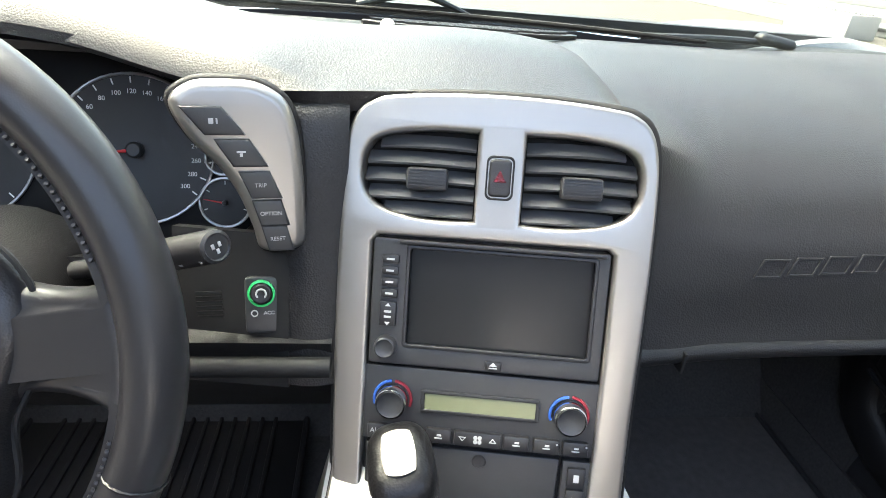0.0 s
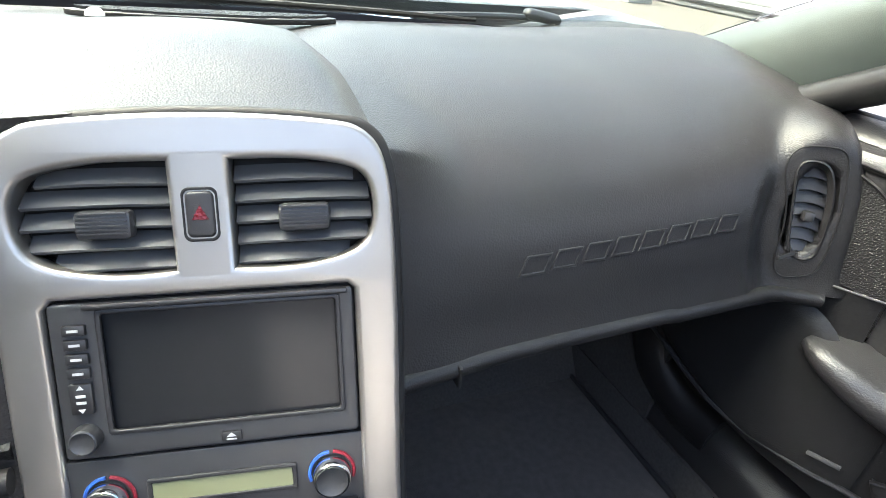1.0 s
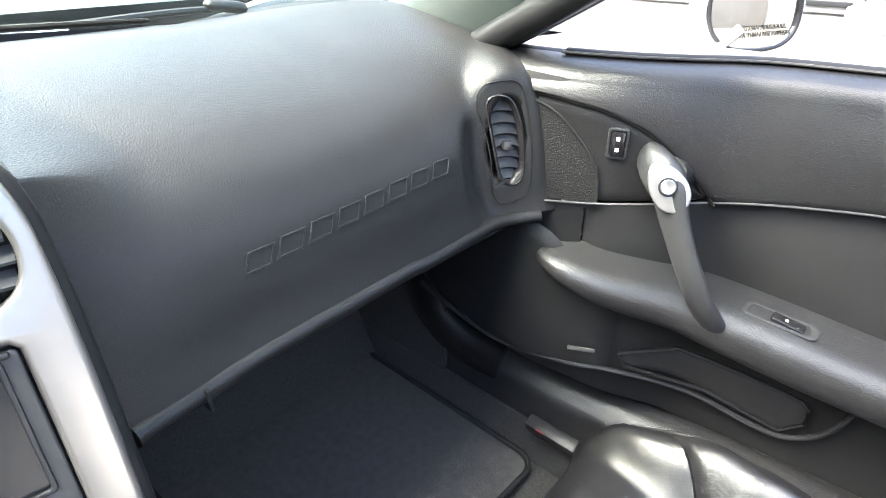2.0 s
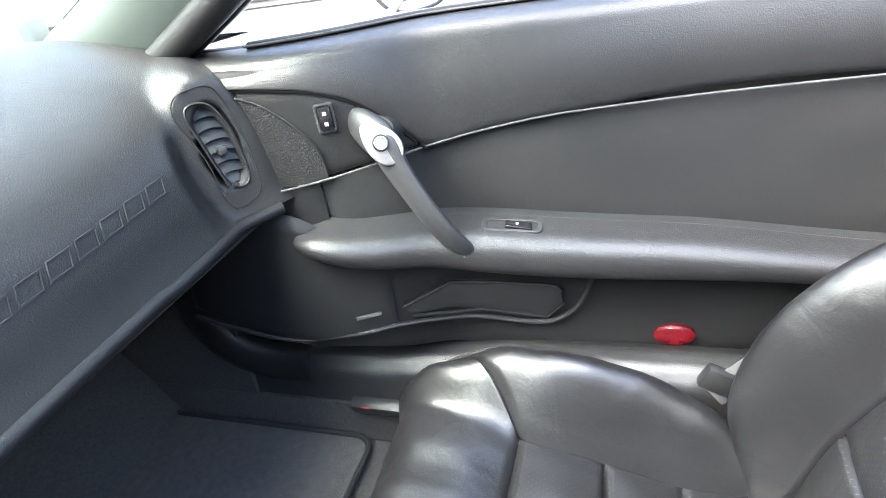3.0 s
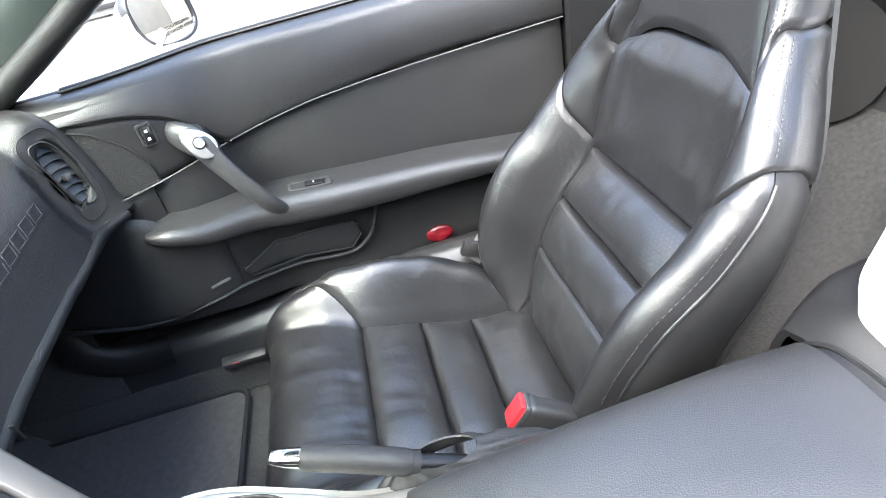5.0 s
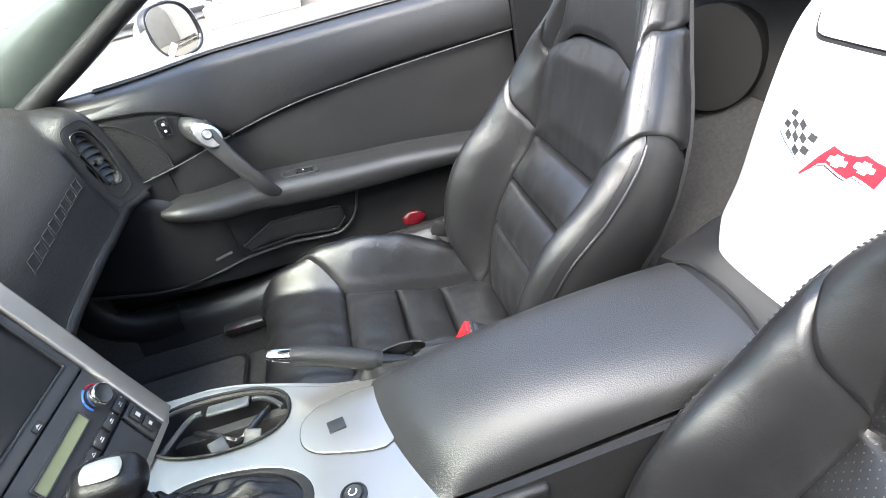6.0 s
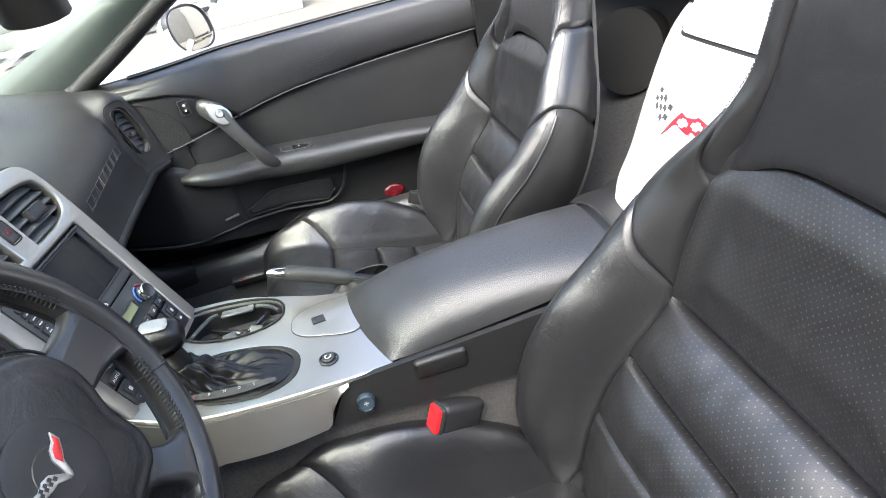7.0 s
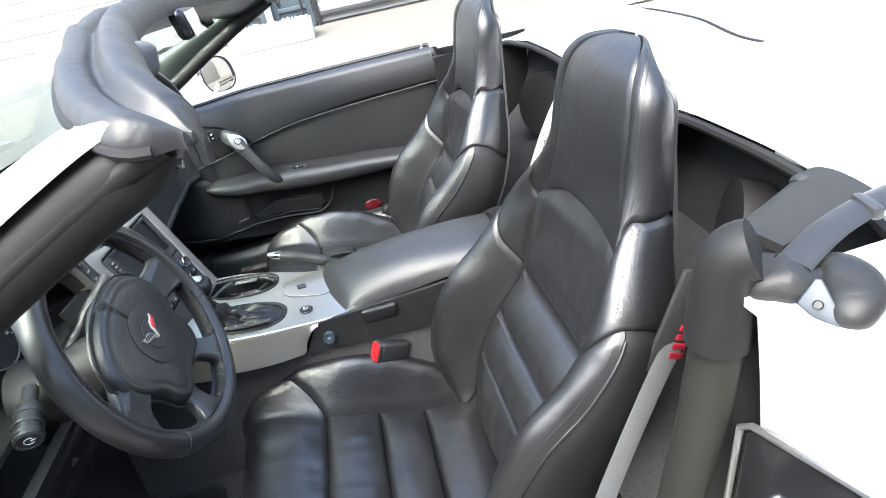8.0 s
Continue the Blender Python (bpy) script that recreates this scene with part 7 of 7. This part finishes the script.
def floor_mat(x0, x1, label, ribbed):
    root = thing("floor_mat", ((x0 + x1) / 2, 0.6, 0.268), label, "floor mat", "floor mats")
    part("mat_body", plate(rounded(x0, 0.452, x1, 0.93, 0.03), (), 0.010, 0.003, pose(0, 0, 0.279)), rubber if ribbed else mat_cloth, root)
    edge = [(x, y, 0.279) for x, y in rounded(x0, 0.452, x1, 0.93, 0.03)]
    part("mat_binding", tube(edge, 0.005, 8, True), suede, root)
    part("mat_fastener", lathe([(0.014, 0), (0.013, 0.004), (0.006, 0.005), (0.001, 0.0045)], 20, pose((x0 + x1) / 2 - 0.06, 0.48, 0.278)), socket.data.materials[0], root, "round mat fastener")
    if ribbed:
        for k in range(16):
            part("mat_rib", box((0.006, 0.30, 0.005), pose(x0 + 0.05 + k * 0.021, 0.72, 0.2805), 0.0015), rubber, root)
    return root


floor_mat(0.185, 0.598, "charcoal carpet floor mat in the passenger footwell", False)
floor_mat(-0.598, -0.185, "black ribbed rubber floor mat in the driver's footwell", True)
lev = thing("bonnet_release", (0.607, 0.44, 0.33), "small black lever with red pictogram on the sill", "lever")
part("lever_body", box((0.022, 0.085, 0.024), pose(0.606, 0.435, 0.340, 0, -20, 0), 0.006), plastic, lev)
part("lever_mark", box((0.002, 0.014, 0.008), pose(0.5945, 0.45, 0.344, 0, -20, 0)), red_ink, lev)
for px in (-0.30, -0.46):
    ped = thing("foot_pedal", (px, 0.82, 0.30), "black rubber-faced foot pedal", "pedal", "foot pedals")
    part("pedal_pad", box((0.07, 0.014, 0.09), pose(px, 0.80, 0.40, -25, 0, 0), 0.006), rubber, ped)
    part("pedal_arm", tube([(px, 0.81, 0.42), (px, 0.87, 0.55), (px, 0.86, 0.66)], 0.009, 8), plastic, ped)

# crossed-flags badge on the waterfall panel
flag = thing("crossed_flags_badge", (0.04, -0.39, 0.74), "small chequered and red enamel flag badge", "badge")


def on_fall(x, z, lift=0.0):
    """Point of the waterfall panel at a width and a height."""
    lo, hi = 0.0, 1.0
    for k in range(24):
        mid = (lo + hi) / 2
        if fall_line(mid)[1] < z:
            lo = mid
        else:
            hi = mid
    p = Vector(fall(0.5 + 0.5 * x / float(fall_wide(lo)), lo))
    return Vector((x, p.y, p.z)) + Vector((0, 0.86, 0.51)) * lift


def enamel(outline, lift):
    """Thin piece that follows the panel; outline in widths and heights."""
    bm = bmesh.new()
    top = [bm.verts.new(on_fall(x, z, lift)) for x, z in outline]
    low = [bm.verts.new(on_fall(x, z, 0.0)) for x, z in outline]
    bm.faces.new(top)
    for k in range(len(top)):
        m = (k + 1) % len(top)
        bm.faces.new((top[k], low[k], low[m], top[m]))
    bmesh.ops.recalc_face_normals(bm, faces=bm.faces)
    return bm


def flag_cell(i, j):
    """Corner of a chequered square: five along the cloth, four down the hoist."""
    wave = 0.0016 * math.sin(i * 1.25)
    return (0.094 - i * 0.0104 + j * 0.0004, 0.7445 - i * 0.0028 - j * (0.0052 + 0.0012 * i / 5) + wave)


for i in range(5):
    for j in range(4):
        if (i, j) == (0, 3):
            continue
        square = [flag_cell(i, j), flag_cell(i, j + 1), flag_cell(i + 1, j + 1), flag_cell(i + 1, j)]
        part("flag_square", enamel(square, 0.0012), white_ink if (i + j) % 2 else dark_ink, flag)
part("flag_staff", enamel([flag_cell(5, 4), (0.0440, 0.7065), (0.0395, 0.7035), (0.0475, 0.7100)], 0.0012), dark_ink, flag)
part("flag_edge", tube([on_fall(x, z, 0.001) for x, z in ((0.0955, 0.722), (0.080, 0.7155), (0.060, 0.7085), (0.050, 0.7035), (0.047, 0.7015))], 0.0008, 6), chrome, flag, "bright metal edge")
part("red_flag", enamel([(0.0395, 0.6950), (0.0370, 0.6950), (0.0240, 0.7100), (0.0160, 0.7135), (-0.004, 0.7095), (-0.0150, 0.7085), (-0.0200, 0.7135), (-0.034, 0.7120), (-0.046, 0.7100), (-0.049, 0.7290), (-0.034, 0.7300), (-0.020, 0.7320), (-0.013, 0.7285), (0.004, 0.7265), (0.0180, 0.7290), (0.0270, 0.7170)], 0.0012), red_ink, flag, "red enamel flag")
part("red_edge", tube([on_fall(x, z, 0.001) for x, z in ((0.0375, 0.6935), (0.0235, 0.7080), (0.0155, 0.7110), (-0.004, 0.7070), (-0.015, 0.7060), (-0.020, 0.7110), (-0.046, 0.7075))], 0.0008, 6), chrome, flag, "bright metal edge")
for cx, cz in ((0.004, 0.7185), (-0.026, 0.7220)):
    bow = [(-0.0115, -0.0026), (-0.0050, -0.0030), (-0.0045, -0.0052), (0.0035, -0.0052), (0.0045, -0.0026), (0.0110, -0.0020), (0.0105, 0.0028), (0.0045, 0.0028), (0.0040, 0.0052), (-0.0045, 0.0052), (-0.0050, 0.0026), (-0.0105, 0.0026)]
    part("flag_emblem", enamel([(cx - x, cz + z) for x, z in bow], 0.0020), white_ink, flag, "small pale emblem")

# ---- door mirror ----
dm = thing("door_mirror", (0.93, 0.42, 0.86), "white door mirror with oval glass and lettering", "door mirror")
MM = axes((0.925, 0.392, 0.892), (0.90, -0.43, 0.0), (0.05, 0.10, 0.99))
shape = [(0.078 * math.copysign(abs(math.cos(t)) ** 0.75, math.cos(t)), 0.052 * math.copysign(abs(math.sin(t)) ** 0.75, math.sin(t)) - 0.006 * math.cos(t)) for t in np.linspace(0, 2 * math.pi, 40, endpoint=False)]
part("mirror_rim", plate([(x * 1.06, y * 1.07) for x, y in shape], ([(x * 0.98, y * 0.98) for x, y in shape],), 0.02, 0.003, on(MM, 0, 0, 0.003)), plastic, dm)
part("mirror_glass", plate(shape, (), 0.003, 0.0002, on(MM, 0, 0, -0.001)), mirror_mat, dm, "oval mirror glass")
part("mirror_shell", sheet(lambda a, b: on(MM, 0, 0) @ Vector((0.084 * math.cos(2 * math.pi * a) * math.cos(b * 1.5), 0.057 * math.sin(2 * math.pi * a) * math.cos(b * 1.5), -0.075 * math.sin(b * 1.5))), 32, 10, 0.003), white_paint, dm, "white painted shell", 70)
part("mirror_foot", tube([(0.86, 0.45, 0.83), (0.89, 0.44, 0.85), (0.915, 0.43, 0.865)], 0.025, 12, squash=lambda t: (1.6, 0.6)), white_paint, dm)
part("mirror_words", words("OBJECTS IN MIRROR ARE\nCLOSER THAN THEY APPEAR", 0.0085, on(MM, 0.012, -0.030, 0.0008), 0.0002), dark_ink, dm)

# ---- surroundings ----
tagged(solo("ground", sheet(lambda a, b: (lerp(-400, 400, a), lerp(-400, 400, b), 0.0), 8, 8, 0.05, flip=False), asphalt, "pale concrete yard", "ground", kind="structure"), kind="structure")
WALL = 9.6
wall = thing("wall_east", (WALL, 0, 0), "white horizontally clad building wall", "wall", kind="structure")
part("wall_core", box((0.3, 60, 6.0), pose(WALL + 0.19, 8, 3.0)), cladding, wall)
board = mesh_of("board", box((0.03, 60, 0.235), Matrix(), 0.006), cladding)
for k in range(25):
    ob = new("board", board)
    ob.location = (0.0, 8, 0.15 + 0.24 * k)
    ob.parent = wall
door_w = thing("door_1", (WALL - 0.05, 0.95, 0), "blue-grey framed double door with a white post", "door", kind="structure")
part("door_leaf", box((0.06, 1.40, 2.6), pose(WALL - 0.04, 0.95, 1.3), 0.01), door_teal, door_w)
for y in (0.29, 0.84, 1.06, 1.61):
    part("door_stile", box((0.05, 0.09, 2.6), pose(WALL - 0.09, y, 1.3), 0.01), door_teal, door_w)
for z in (0.34, 0.75, 1.5, 2.3):
    part("door_rail", box((0.04, 1.36, 0.07), pose(WALL - 0.09, 0.95, z), 0.01), door_teal, door_w)
part("white_post", box((0.10, 0.11, 2.6), pose(WALL - 0.18, 0.95, 1.3), 0.01), kerb_mat, door_w)
part("door_bar", tube([(WALL - 0.2, 0.40, 0.2), (WALL - 0.2, 0.42, 1.2)], 0.02, 8), plastic, door_w)
rng = random.Random(3)


def planter(x0, x1, y0, y1, h):
    root = thing("planter", ((x0 + x1) / 2, (y0 + y1) / 2, 0), "low white planter filled with pale pebbles", "planter", "planters by the wall")
    part("planter_box", box((x1 - x0, y1 - y0, h), pose((x0 + x1) / 2, (y0 + y1) / 2, h / 2), 0.015), kerb_mat, root)
    stones = bmesh.new()
    for k in range(220):
        v = bmesh.ops.create_icosphere(stones, subdivisions=1, radius=rng.uniform(0.018, 0.035))["verts"]
        bmesh.ops.translate(stones, verts=v, vec=(rng.uniform(x0 + 0.05, x1 - 0.05), rng.uniform(y0 + 0.05, y1 - 0.05), h + rng.uniform(-0.01, 0.03)))
    tagged(part("pebbles", stones, pebble, root, "white pebbles"), kind="stuff")


planter(8.1, 8.75, 0.28, 1.52, 0.26)
planter(8.2, 8.8, 10.3, 12.1, 0.42)
shutter = thing("door_2", (WALL - 0.05, -2.4, 0), "white ribbed roller door with dark base rail", "door", kind="structure")
for k in range(22):
    part("shutter_slat", box((0.05, 4.6, 0.165), pose(WALL - 0.04, -2.15, 0.28 + 0.17 * k), 0.008), cladding, shutter)
part("base_rail", box((0.08, 4.6, 0.07), pose(WALL - 0.05, -2.15, 0.155), 0.01), plastic_grey, shutter)
part("shutter_frame", box((0.10, 0.07, 4.2), pose(WALL - 0.06, 0.185, 2.1), 0.01), plastic_grey, shutter)
plinth = thing("trim", (WALL, 8, 0), "dark base strip along the clad wall", "trim", kind="structure")
part("base_strip", box((0.05, 10, 0.07), pose(WALL - 0.03, 6.72, 0.15), 0.008), plastic_grey, plinth)
kerb = thing("kerb", (9.3, 19, 0), "long white concrete kerb along the wall", "kerb", kind="structure")
part("kerb_stone", box((0.35, 13, 0.30), pose(9.25, 19.0, 0.15), 0.02), kerb_mat, kerb)
# unseen plain walls, added where the camera never faces to darken the horizon's reflections
wall_grey = material("wall_greyed_wall", (0.16, 0.16, 0.16), 0.9, noise_size=0.8, vary=0.2, bump=0.4, bump_size=25, stain=0.25)
for name, size, at in (("unseen_wall_west", (0.4, 46, 6.5), (-9.0, 4, 3.25)), ("unseen_wall_south", (18, 0.4, 6.5), (0.3, -16.0, 3.25))):
    solo(name, box(size, pose(*at), 0.02), wall_grey, "unseen plain grey wall added to darken the horizon", "wall", kind="structure")
